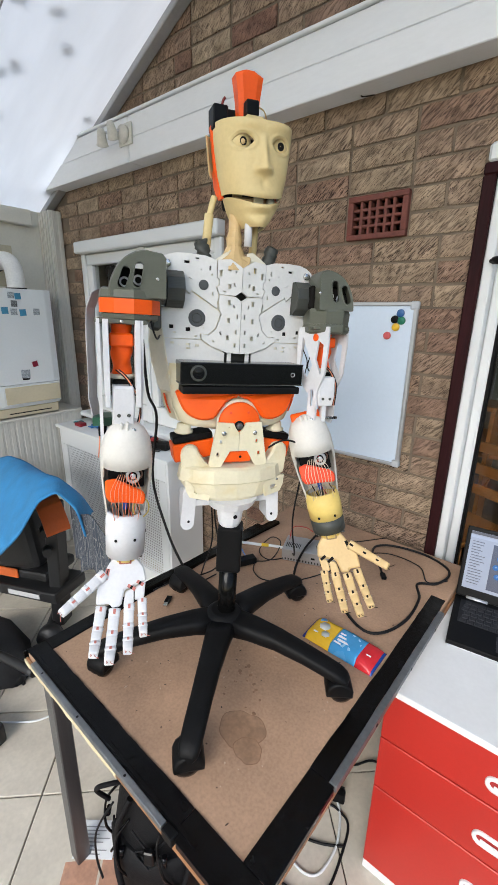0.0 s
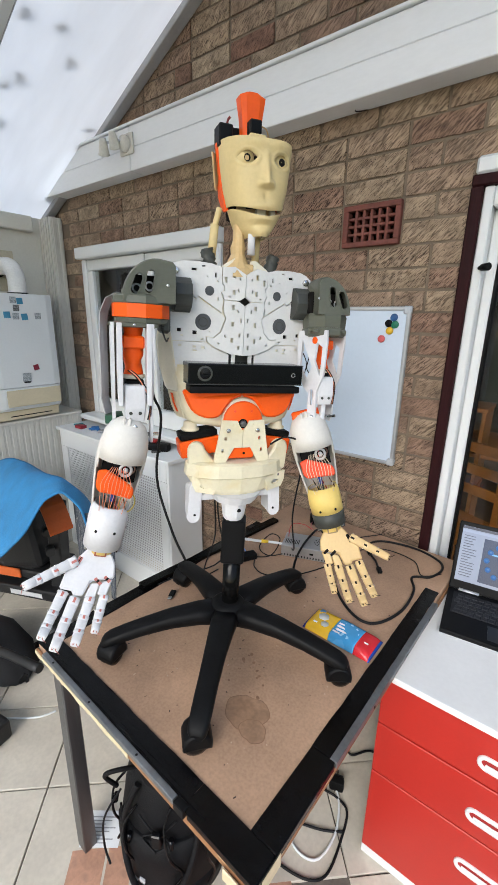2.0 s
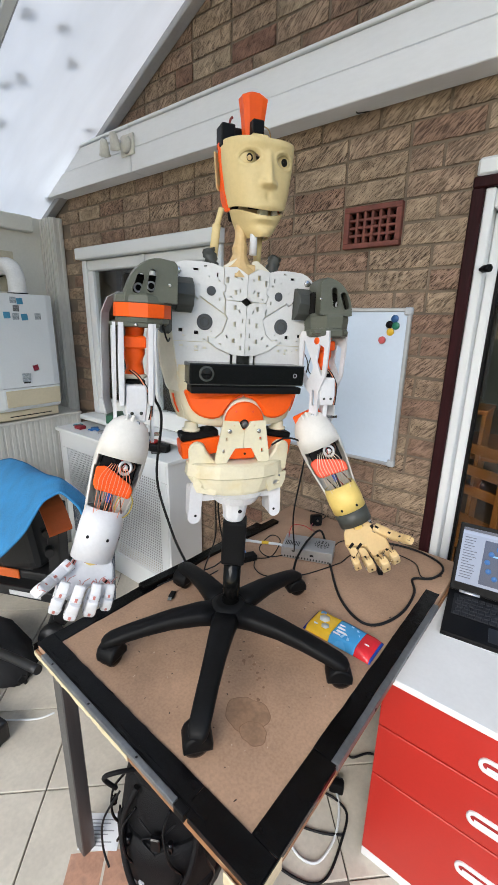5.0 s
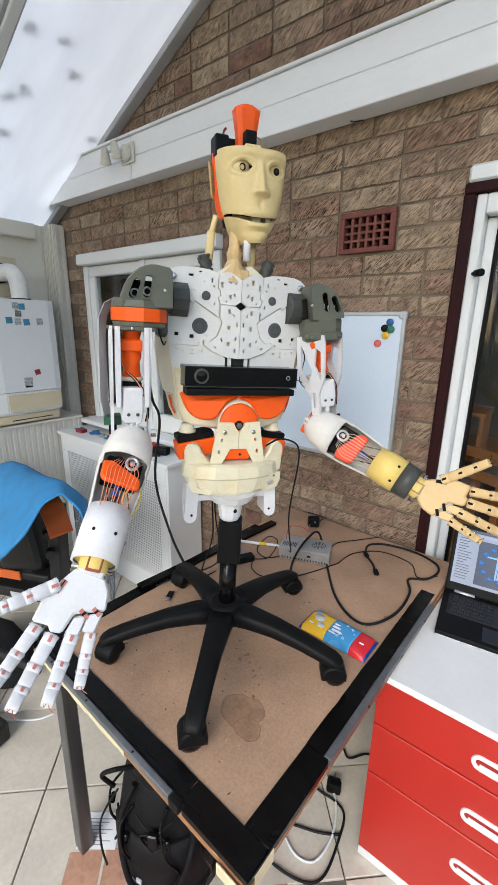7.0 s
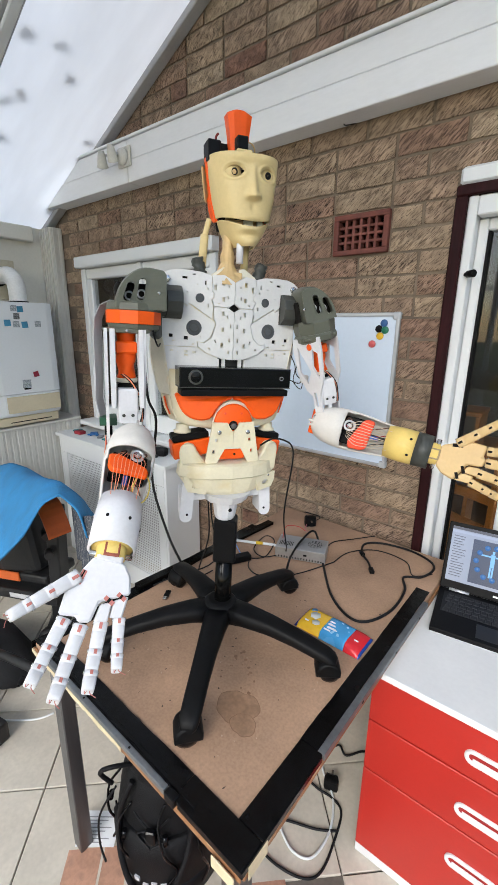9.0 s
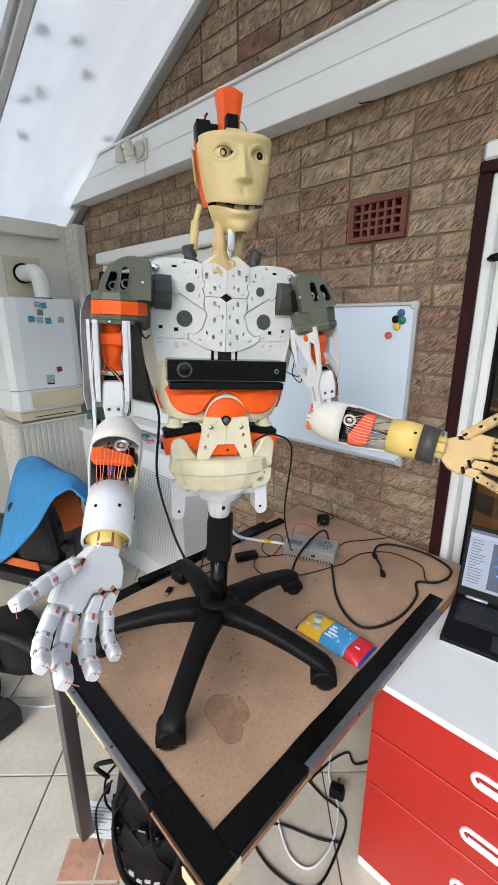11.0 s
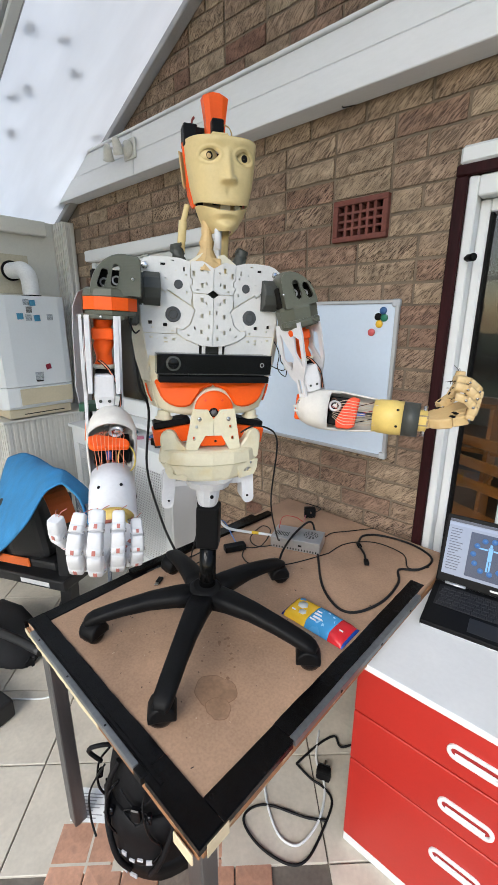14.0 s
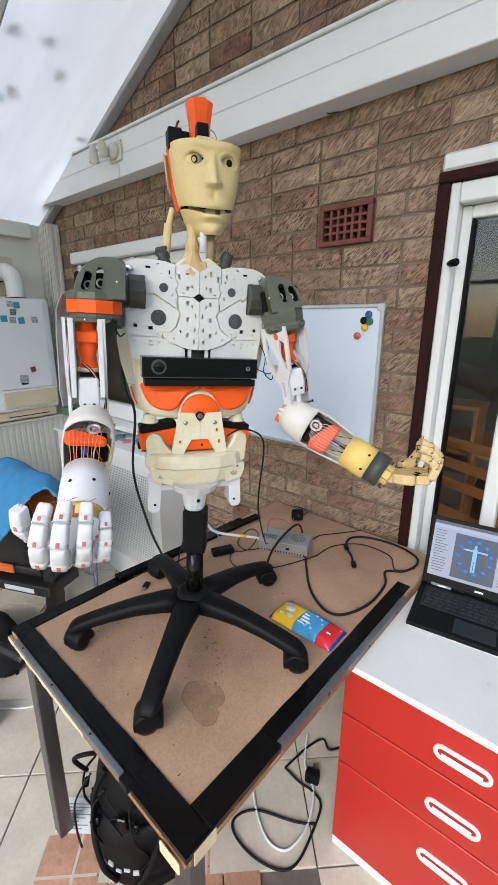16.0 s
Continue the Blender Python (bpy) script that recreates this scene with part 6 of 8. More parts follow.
RIGHT_ROWS = [   # seconds, elbow, wrist, knuckles, roll of the palm, curl of the fingers
    (0, (-0.216, -0.020, 1.358), (-0.236, -0.002, 1.081), (-0.265, -0.070, 0.989), 0, 0.1),
    (1.5, (-0.229, -0.020, 1.362), (-0.298, -0.009, 1.092), (-0.354, -0.069, 1.007), 0, 0.08),
    (2.5, (-0.236, -0.020, 1.363), (-0.307, 0.010, 1.096), (-0.367, -0.045, 1.012), 0, 0.12),
    (3.5, (-0.236, -0.020, 1.367), (-0.309, 0.009, 1.101), (-0.356, -0.049, 1.014), 0, 0.55),
    (4, (-0.235, -0.020, 1.367), (-0.310, 0.014, 1.102), (-0.354, -0.044, 1.014), 0, 0.72),
    (6.5, (-0.225, -0.020, 1.346), (-0.340, -0.216, 1.186), (-0.386, -0.294, 1.145), 0, 0.3),
    (7, (-0.221, -0.020, 1.340), (-0.336, -0.206, 1.170), (-0.395, -0.258, 1.101), 0, 0.05),
    (8, (-0.213, -0.020, 1.343), (-0.324, -0.223, 1.189), (-0.381, -0.280, 1.112), 0, 0.05),
    (9, (-0.209, -0.020, 1.342), (-0.303, -0.239, 1.199), (-0.350, -0.294, 1.121), 0, 0.07),
    (11.5, (-0.215, -0.020, 1.347), (-0.266, -0.260, 1.216), (-0.312, -0.322, 1.144), -42, 0.3),
    (12.5, (-0.213, -0.020, 1.351), (-0.271, -0.256, 1.216), (-0.292, -0.334, 1.156), -60, 0.7),
    (13.5, (-0.213, -0.020, 1.348), (-0.244, -0.264, 1.225), (-0.264, -0.360, 1.209), -5, 0.85),
    (14.5, (-0.210, -0.020, 1.348), (-0.247, -0.262, 1.223), (-0.269, -0.356, 1.204), 0, 0.86),
    (15.5, (-0.211, -0.020, 1.347), (-0.248, -0.263, 1.223), (-0.268, -0.358, 1.206), 0, 0.86),
    (16, (-0.221, -0.020, 1.358), (-0.267, -0.267, 1.249), (-0.289, -0.362, 1.233), 0, 0.86),
]
LEFT_ROWS = [
    (0, (0.175, -0.050, 1.343), (0.232, -0.094, 1.075), (0.227, -0.158, 0.996), 0, 0.08),
    (1.5, (0.177, -0.050, 1.346), (0.229, -0.104, 1.078), (0.229, -0.170, 0.998), 0, 0.08),
    (2.5, (0.176, -0.050, 1.343), (0.231, -0.109, 1.077), (0.229, -0.174, 0.996), 0, 0.15),
    (3.5, (0.175, -0.050, 1.344), (0.233, -0.108, 1.079), (0.222, -0.178, 1.009), 0, 0.35),
    (4, (0.176, -0.050, 1.344), (0.238, -0.103, 1.078), (0.219, -0.178, 1.015), 0, 0.45),
    (6.5, (0.195, -0.050, 1.339), (0.311, -0.271, 1.202), (0.352, -0.359, 1.169), 0, 0.35),
    (7, (0.210, -0.050, 1.332), (0.346, -0.281, 1.218), (0.400, -0.381, 1.196), 0, 0.1),
    (8, (0.240, -0.050, 1.332), (0.406, -0.297, 1.271), (0.457, -0.386, 1.260), 0, 0.08),
    (9, (0.245, -0.050, 1.331), (0.415, -0.290, 1.287), (0.471, -0.392, 1.272), 0, 0.1),
    (11.5, (0.239, -0.050, 1.331), (0.427, -0.266, 1.292), (0.463, -0.359, 1.288), 0, 0.3),
    (12.5, (0.241, -0.050, 1.333), (0.429, -0.260, 1.290), (0.441, -0.359, 1.282), 0, 0.8),
    (13.5, (0.247, -0.050, 1.335), (0.437, -0.253, 1.320), (0.507, -0.323, 1.345), -60, 0.72),
    (14.5, (0.246, -0.050, 1.339), (0.448, -0.264, 1.330), (0.53, -0.329, 1.362), -66, 0.68),
    (15.5, (0.247, -0.050, 1.341), (0.448, -0.261, 1.331), (0.53, -0.326, 1.363), -66, 0.68),
    (16, (0.241, -0.050, 1.332), (0.391, -0.254, 1.213), (0.476, -0.305, 1.216), -75, 0.72),
]


# ---- on the brick wall ----
def air_vent():
    t = thing("air_vent", "terracotta air brick with rows of square holes", "air vent", pose(0.1075, 0, 1.899))
    bm = bmesh.new()
    w, h = 0.1075, 0.07
    for x0, x1, z0, z1 in ((-w, w, h - 0.018, h), (-w, w, -h, -h + 0.018), (-w, -w + 0.02, -h + 0.0181, h - 0.0181), (w - 0.02, w, -h + 0.0181, h - 0.0181)):
        bm_box(x0, -0.012, z0, x1, 0.03, z1, 0.002, bm=bm)
    part("vent_frame", bm, M_TERRA_VENT, t)
    for k in range(1, 6):
        x = -w + 0.02 + (2 * w - 0.04) * k / 6
        part("vent_bar", bm_box(x - 0.0055, -0.006, -h + 0.018, x + 0.0055, 0.03, h - 0.018, 0.0015), M_TERRA_VENT, t)
    for k in range(1, 4):
        z = -h + 0.018 + (2 * h - 0.036) * k / 4
        part("vent_bar", bm_box(-w + 0.02, -0.005, z - 0.0045, w - 0.02, 0.028, z + 0.0045, 0.0015), M_TERRA_VENT, t)
    # black plate stands in for the shade behind the holes
    part("vent_shade", bm_box(-w + 0.01, 0.05, -h + 0.01, w - 0.01, 0.06, h - 0.01), M_DARK, t)


air_vent()


def whiteboard():
    t = thing("whiteboard", "wall-mounted whiteboard in a thin aluminium frame", "whiteboard", pose(-0.155, 0, 1.32))
    w, h = 0.448, 0.298
    part("writing_panel", bm_box(-w + 0.012, -0.016, -h + 0.012, w - 0.012, -0.006, h - 0.012), M_BOARD_WHITE, t, "pale blue-white writing surface")
    for x0, z0, x1, z1 in ((-w, h - 0.014, w, h), (-w, -h, w, -h + 0.014), (-w, -h + 0.0145, -w + 0.014, h - 0.0145), (w - 0.014, -h + 0.0145, w, h - 0.0145)):
        part("board_frame", bm_box(x0, -0.022, z0, x1, -0.002, z1, 0.003), M_ALU, t)
    for x in (-w + 0.012, w - 0.012):
        for z in (-h + 0.012, h - 0.012):
            part("corner_cap", bm_box(x - 0.014, -0.0235, z - 0.014, x + 0.014, -0.002, z + 0.014, 0.004), mat("pale grey corner cap", (0.5, 0.52, 0.55), 0.5), t)


whiteboard()
for colour, dx, dz in (("red", 0, 0), ("blue", 0.04, 0.077), ("black", 0.022, 0.056), ("green", 0.046, 0.052), ("yellow", 0.028, 0.03)):
    b = disc(0, 0, 0, 0.0135, 0.006, 24)
    tagged(part("board_magnet", b, M_MAGNETS[colour], m=pose(0.195 + dx, -0.0165, 1.503 + dz)), f"small round {colour} magnet on the whiteboard", "magnet", "whiteboard magnets")


def spotlight():
    t = thing("spotlight_bar", "cream double spotlight on a bar on the white beam", "spotlight", pose(-1.15, -0.096, 2.375))
    cream = mat("cream lamp plastic", (0.62, 0.6, 0.54), 0.4)
    part("wall_plate", bm_box(-0.05, -0.012, -0.045, 0.05, 0.0, 0.045, 0.006, 2), cream, t)
    part("wall_plate", bm_lathe([(0.0, 0), (0.038, 0), (0.034, 0.02), (0.0, 0.022)], 24, caps=False), cream, t, m=pose(0.0, -0.012, 0.0, 90))
    for x, y, z, rz in ((-0.1, -0.07, -0.005, 35), (-0.03, -0.06, 0.012, 20)):
        part("arm", bm_tube([(x * 0.3, -0.02, 0.01), (x * 0.8, -0.045, 0.015), (x, y, z + 0.012)], 0.006, 8), M_ALU, t)
        hd = part("lamp_head", bm_lathe([(0.0, 0.035), (0.014, 0.033), (0.02, 0.012), (0.026, -0.03), (0.029, -0.036), (0.024, -0.036), (0.02, -0.02), (0.0, -0.018)], 24, caps=False), cream, t, m=pose(x, y, z, 34, 12, rz))
        part("bulb", bm_lathe([(0.0, -0.022), (0.02, -0.024), (0.021, -0.03), (0.0, -0.031)], 20, caps=False), mat("lamp glass", (0.5, 0.52, 0.55), 0.1, bump=0), hd)


spotlight()
structure("trim_cable", bm_tube([(0.02, -0.02, 2.27), (0.03, -0.03, 2.255), (0.06, -0.004, 2.262)], 0.002, 6), M_WIRE_BLACK, "stub of thin cable under the beam", "cable")


# ---- boiler corner ----
def boiler():
    t = thing("boiler", "white wall-hung gas boiler with a cream control flap", "boiler", pose(-2.15, -0.43, 0.95))
    d, w = 0.333, 0.228
    rings = []
    for z, q, e in ((0.2, 0.0, 0.0), (0.735, 0.0, 0.0)):
        rings.append([Vector((x, y, z)) for x, y in ((0, -w), (d - 0.05, -w), (d - 0.012, -w + 0.03), (d, -w + 0.09), (d, w - 0.06), (d - 0.012, w - 0.02), (d - 0.05, w), (0, w))])
    part("casing", bm_loft(rings, smooth=False), M_BOILER, t, "white enamel casing")
    rings = []
    for z, k in ((0.06, 0.93), (0.075, 0.97), (0.197, 1.0)):
        rings.append([Vector((x * k, y * (0.99 if k > 0.95 else 0.97), z)) for x, y in ((0, -w), (d - 0.05, -w), (d - 0.012, -w + 0.03), (d, -w + 0.09), (d, w - 0.06), (d - 0.012, w - 0.02), (d - 0.05, w), (0, w))])
    part("lower_casing", bm_loft(rings, smooth=False), M_BOILER, t)
    part("control_flap", bm_box(d - 0.004, -w + 0.1, 0.085, d + 0.004, w - 0.03, 0.185, 0.004, 2), M_CREAM, t, "aged cream control flap")
    part("base_tray", bm_box(0, -w + 0.03, 0.0, d - 0.04, w - 0.03, 0.058, 0.006), M_CREAM, t, "cream base tray")
    # dark strip drawn for the slot's shade
    part("tray_slot", bm_box(d - 0.041, -w + 0.12, 0.018, d - 0.039, w - 0.08, 0.024), M_SLOT, t)
    part("window", bm_box(d - 0.002, -0.02, 0.222, d + 0.002, 0.022, 0.238, 0.003), M_SLOT, t, "small dark indicator window")
    # flue elbow into the wall
    part("flue", bm_tube([(0.16, 0.09, 0.73), (0.16, 0.09, 0.82), (0.15, 0.085, 0.87), (0.11, 0.075, 0.9), (0.05, 0.06, 0.9), (0.0, 0.045, 0.9)], 0.05, 24), mat("white flue pipe", (0.74, 0.74, 0.72), 0.35), t, "white flue elbow")
    part("flue_collar", bm_lathe([(0.045, 0), (0.058, 0), (0.058, 0.012), (0.045, 0.012)], 24, caps=False), M_BLACK, t, m=pose(0.16, 0.09, 0.735))
    part("flue_plate", bm_box(0.0, -0.06, 0.76, 0.006, 0.16, 1.0, 0.001), mat("beige flue plate", (0.5, 0.45, 0.33), 0.7), t)
    part("flue_gasket", bm_lathe([(0.048, 0), (0.062, 0), (0.062, 0.01), (0.048, 0.01)], 28, caps=False), M_BLACK, t, m=pose(0.006, 0.047, 0.9, 0, 90, 0))
    return t


boiler()
blue = mat("sky blue magnet", (0.05, 0.24, 0.38), 0.4)
pale = mat("printed grey magnet", (0.4, 0.43, 0.45), 0.5, var=0.5, scale=120, fine=300)
dark = mat("black and white magnet", (0.22, 0.22, 0.22), 0.5, var=0.9, scale=160, fine=300)
for name, m_, y, z, w in (("blue", blue, -0.415, 1.645, 0.034), ("grey", pale, -0.452, 1.65, 0.034), ("patterned", dark, -0.44, 1.605, 0.034), ("blue", blue, -0.495, 1.567, 0.036), ("grey", pale, -0.447, 1.56, 0.036), ("blue", blue, -0.398, 1.557, 0.036), ("grey", pale, -0.32, 1.562, 0.036), ("grey", pale, -0.43, 1.207, 0.05)):
    tagged(part("fridge_magnet", bm_box(0, -w / 2, -w / 2, 0.003, w / 2, w / 2, 0.0008), m_, m=pose(-1.8165, y, z, random.Random(int(y * -1000)).uniform(-5, 5))), f"square {name} magnet on the white boiler casing", "magnet", "boiler magnets")
tagged(part("fridge_magnet", bm_box(0, -0.016, -0.016, 0.003, 0.016, 0.016, 0.0008), mat("dark red magnet", (0.25, 0.01, 0.03), 0.4), m=pose(-1.8165, -0.368, 1.262, 12)), "small dark red magnet on the boiler casing", "magnet", "boiler magnets")
tagged(part("wall_notice", bm_box(-2.149, -0.78, 1.58, -2.145, -0.62, 1.78, 0.001), mat("blue printed card", (0.03, 0.2, 0.42), 0.5, var=0.2, scale=20)), "bright blue card pinned on the cream wall", "notice")
tagged(part("wall_notice", bm_box(-2.149, -0.72, 1.42, -2.145, -0.63, 1.55, 0.001), mat("pink printed card", (0.5, 0.35, 0.38), 0.6, var=0.2, scale=30)), "pale pink card pinned on the cream wall", "notice")


def ribbed(name, x0, y0, x1, y1, z0, z1, along, label, rib=0.028):
    """A box casing whose faces carry upright ribs."""
    bm = bmesh.new()
    bm_box(x0, y0, z0, x1 - 0.004, y1, z1, 0.003, bm=bm)
    n = int((y1 - y0) / rib)
    for k in range(n):
        y = y0 + (k + 0.5) * (y1 - y0) / n
        bm_box(x1 - 0.006, y - rib * 0.36, z0, x1, y + rib * 0.36, z1, 0.002, bm=bm)
    n = int((x1 - x0) / rib)
    for k in range(n):
        x = x0 + (k + 0.5) * (x1 - x0) / n
        bm_box(x - rib * 0.36, y0 - 0.006, z0, x + rib * 0.36, y0 + 0.001, z1, 0.002, bm=bm)
    return structure(name, bm, M_CLAD, label, "cladding")


ribbed("trim_pilaster", X_L, -0.075, -1.995, -0.001, 0.0, 2.165, "z", "ribbed off-white corner boxing")
ribbed("trim_pipe_casing", X_L, -0.66, -1.86, -0.08, 0.0, 0.925, "z", "ribbed off-white casing below the boiler", 0.035)
structure("trim_casing_top", bm_box(X_L, -0.675, 0.926, -1.845, -0.08, 0.942, 0.004), M_CLAD, "top edge of the ribbed casing", "trim")


def radiator_cover():
    t = thing("radiator_cover", "white radiator cover with a perforated grille under the window", "radiator cover", pose(-1.845, -0.255, 0))
    w, d, h = 1.08, 0.245, 0.865
    part("top_shelf", bm_box(-0.01, -0.02, h - 0.022, w + 0.02, d - 0.005, h, 0.005, 2), M_UPVC, t, "white top shelf")
    part("side_panel", bm_box(w - 0.018, 0.0, 0.0, w, d - 0.006, h - 0.023, 0.002), M_UPVC, t)
    part("side_panel", bm_box(0.0, 0.0, 0.0, 0.018, d - 0.006, h - 0.023, 0.002), M_UPVC, t)
    part("rail", bm_box(0.019, 0.0, h - 0.13, w - 0.019, 0.018, h - 0.023, 0.002), M_UPVC, t)
    part("rail", bm_box(0.019, 0.0, 0.0, w - 0.019, 0.018, 0.14, 0.002), M_UPVC, t)
    for x in (0.019, 0.51, w - 0.075):
        part("stile", bm_box(x, 0.0, 0.141, x + 0.056, 0.018, h - 0.131, 0.002), M_UPVC, t)
    # perforated sheet: a lattice of crossed strips with round-looking gaps
    for x0, x1 in ((0.075, 0.51), (0.566, w - 0.075)):
        bm = bmesh.new()
        z0, z1, pitch = 0.141, h - 0.131, 0.0165
        nx, nz = int((x1 - x0) / pitch), int((z1 - z0) / pitch)
        verts, faces = [], []

        def quad(a, b):
            k = len(verts)
            verts.extend(((a[0], 0.008, a[1]), (b[0], 0.008, a[1]), (b[0], 0.008, b[1]), (a[0], 0.008, b[1])))
            faces.append((k, k + 1, k + 2, k + 3))
        for k in range(nx + 1):
            x = x0 + k * pitch
            quad((x - 0.0035, z0), (x + 0.0035, z1))
        for j in range(nz + 1):
            z = z0 + j * pitch
            for k in range(nx):
                x = x0 + k * pitch
                quad((x + 0.0035, z - 0.0035), (x + pitch - 0.0035, z + 0.0035))
        me = bpy.data.meshes.new("grille")
        me.from_pydata(verts, [], faces)
        bm.from_mesh(me)
        bmesh.ops.solidify(bm, geom=bm.faces[:], thickness=0.0015)
        part("grille", bm, M_UPVC, t, "white perforated grille")
    # mid-grey colour carries the shade behind the grille
    part("radiator", bm_box(0.08, 0.1, 0.12, w - 0.08, 0.17, h - 0.15, 0.01), mat("radiator with painted shade", (0.3, 0.3, 0.3), 0.5), t)
    return t


radiator_cover()


def clutter():
    """Small things on the radiator shelf under the window."""
    rr = random.Random(21)
    cols = {"blue": (0.01, 0.12, 0.35), "dark red": (0.25, 0.01, 0.02), "black": (0.01, 0.01, 0.012), "grey": (0.25, 0.25, 0.26), "pink": (0.45, 0.15, 0.22), "teal": (0.01, 0.2, 0.24)}
    ms = {k: mat(k + " oddment", c, 0.45, var=0.2) for k, c in cols.items()}
    for k in range(15):
        x = -1.74 + 0.058 * k + rr.uniform(-0.01, 0.01)
        c = rr.choice(list(cols))
        if k % 3 == 0:
            b = bm_tube([(0.03 * math.cos(a), 0.022 * math.sin(a * 1.3), 0.004 + 0.004 * (j % 3)) for j, a in enumerate(q * 0.9 for q in range(10))], 0.004, 6)
            tagged(part("cable_coil", b, ms[c], m=pose(x, -0.17 + rr.uniform(-0.03, 0.05), 0.8655)), f"tangled {c} cable on the radiator shelf", "cable", "shelf clutter")
        else:
            w, d, h = rr.uniform(0.015, 0.034), rr.uniform(0.015, 0.03), rr.uniform(0.008, 0.022)
            tagged(part("tool_part", bm_box(-w, -d, 0, w, d, h, 0.004, 2), ms[c], m=pose(x, -0.17 + rr.uniform(-0.04, 0.06), 0.865, 0, 0, rr.uniform(-60, 60))), f"small {c} plastic tool part on the radiator shelf", "tool", "shelf clutter")
    t = thing("cordless_tool", "black and red cordless tool lying on the radiator shelf", "tool", pose(-0.93, -0.17, 0.865, 0, 0, 20))
    part("body", bm_box(-0.07, -0.025, 0.0, 0.06, 0.025, 0.045, 0.012, 2), M_BLACK, t)
    part("grip", bm_box(-0.05, -0.02, 0.045, -0.01, 0.02, 0.062, 0.006), mat("tool red", (0.3, 0.012, 0.012), 0.4), t)


clutter()


# ---- on the workbench ----
def power_supply():
    t = thing("power_supply", "perforated aluminium switching power supply with a fan grille", "power supply", pose(0.062, -0.44, TZ, 0, 0, 21))
    w, d, h = 0.185, 0.1, 0.044
    part("case", bm_box(0, 0, 0.0, w, d, h, 0.0015), mat("dull zinc case", (0.42, 0.42, 0.42), 0.4, 0.75, var=0.1), t)
    # slots are dark strips that imitate shaded openings
    for k in range(16):
        part("vent_slot", bm_box(0.012 + 0.0105 * k, -0.0006, 0.004, 0.016 + 0.0105 * k, 0.001, 0.011), M_SLOT, t)
    for k in range(9):
        part("vent_slot", bm_box(0.01 + 0.006 * k, 0.02, h - 0.001, 0.0125 + 0.006 * k, 0.05, h + 0.0005), M_SLOT, t)
    for q in range(3):
        for k in range(4 + 4 * q):
            a = 2 * math.pi * k / (4 + 4 * q)
            part("fan_slot", bm_box(-0.0035, -0.0016, 0, 0.0035, 0.0016, 0.0006), M_SLOT, t, m=pose(0.14 + (0.008 + 0.0085 * q) * math.cos(a), 0.056 + (0.008 + 0.0085 * q) * math.sin(a), h - 0.0001, 0, 0, math.degrees(a) + 90))
    part("switch", bm_box(0.105, -0.001, 0.02, 0.118, 0.001, 0.027), M_BLACK, t)
    part("terminals", bm_box(-0.004, 0.02, 0.006, 0.0, 0.09, 0.026, 0.001), M_BLACK, t)
    return t


power_supply()
tagged(part("network_adapter", bm_box(-0.04, -0.017, 0, 0.04, 0.017, 0.022, 0.004, 2), M_BLACK, m=pose(-0.022, -0.545, TZ, 0, 0, 62)), "small black network adapter box on the bench", "adapter")


def mains_plug(name, m, label):
    t = thing(name, label, "plug", m)
    part("body", bm_box(-0.025, -0.022, 0.0, 0.025, 0.022, 0.03, 0.009, 2), M_BLACK, t)
    part("pin_base", bm_box(-0.02, -0.02, 0.03, 0.02, 0.02, 0.034, 0.002), M_BLACK, t)
    for x, y in ((0, 0.012), (-0.011, -0.009), (0.011, -0.009)):
        part("pin", bm_box(x - 0.003, y - 0.002, 0.034, x + 0.003, y + 0.002, 0.052), M_CHROME, t)
    part("strain_relief", bm_tube([(0, -0.02, 0.012), (0, -0.045, 0.01)], 0.006, 8), M_BLACK, t)


mains_plug("power_plug", pose(0.026, -0.125, TZ, 90, 0, 40) @ pose(0, 0.022, 0), "black mains plug lying on the bench by the power supply")
mains_plug("power_plug", pose(0.412, -0.57, 0.0, 90, 0, 200) @ pose(0, 0.022, 0), "black mains plug lying on the tiled floor")


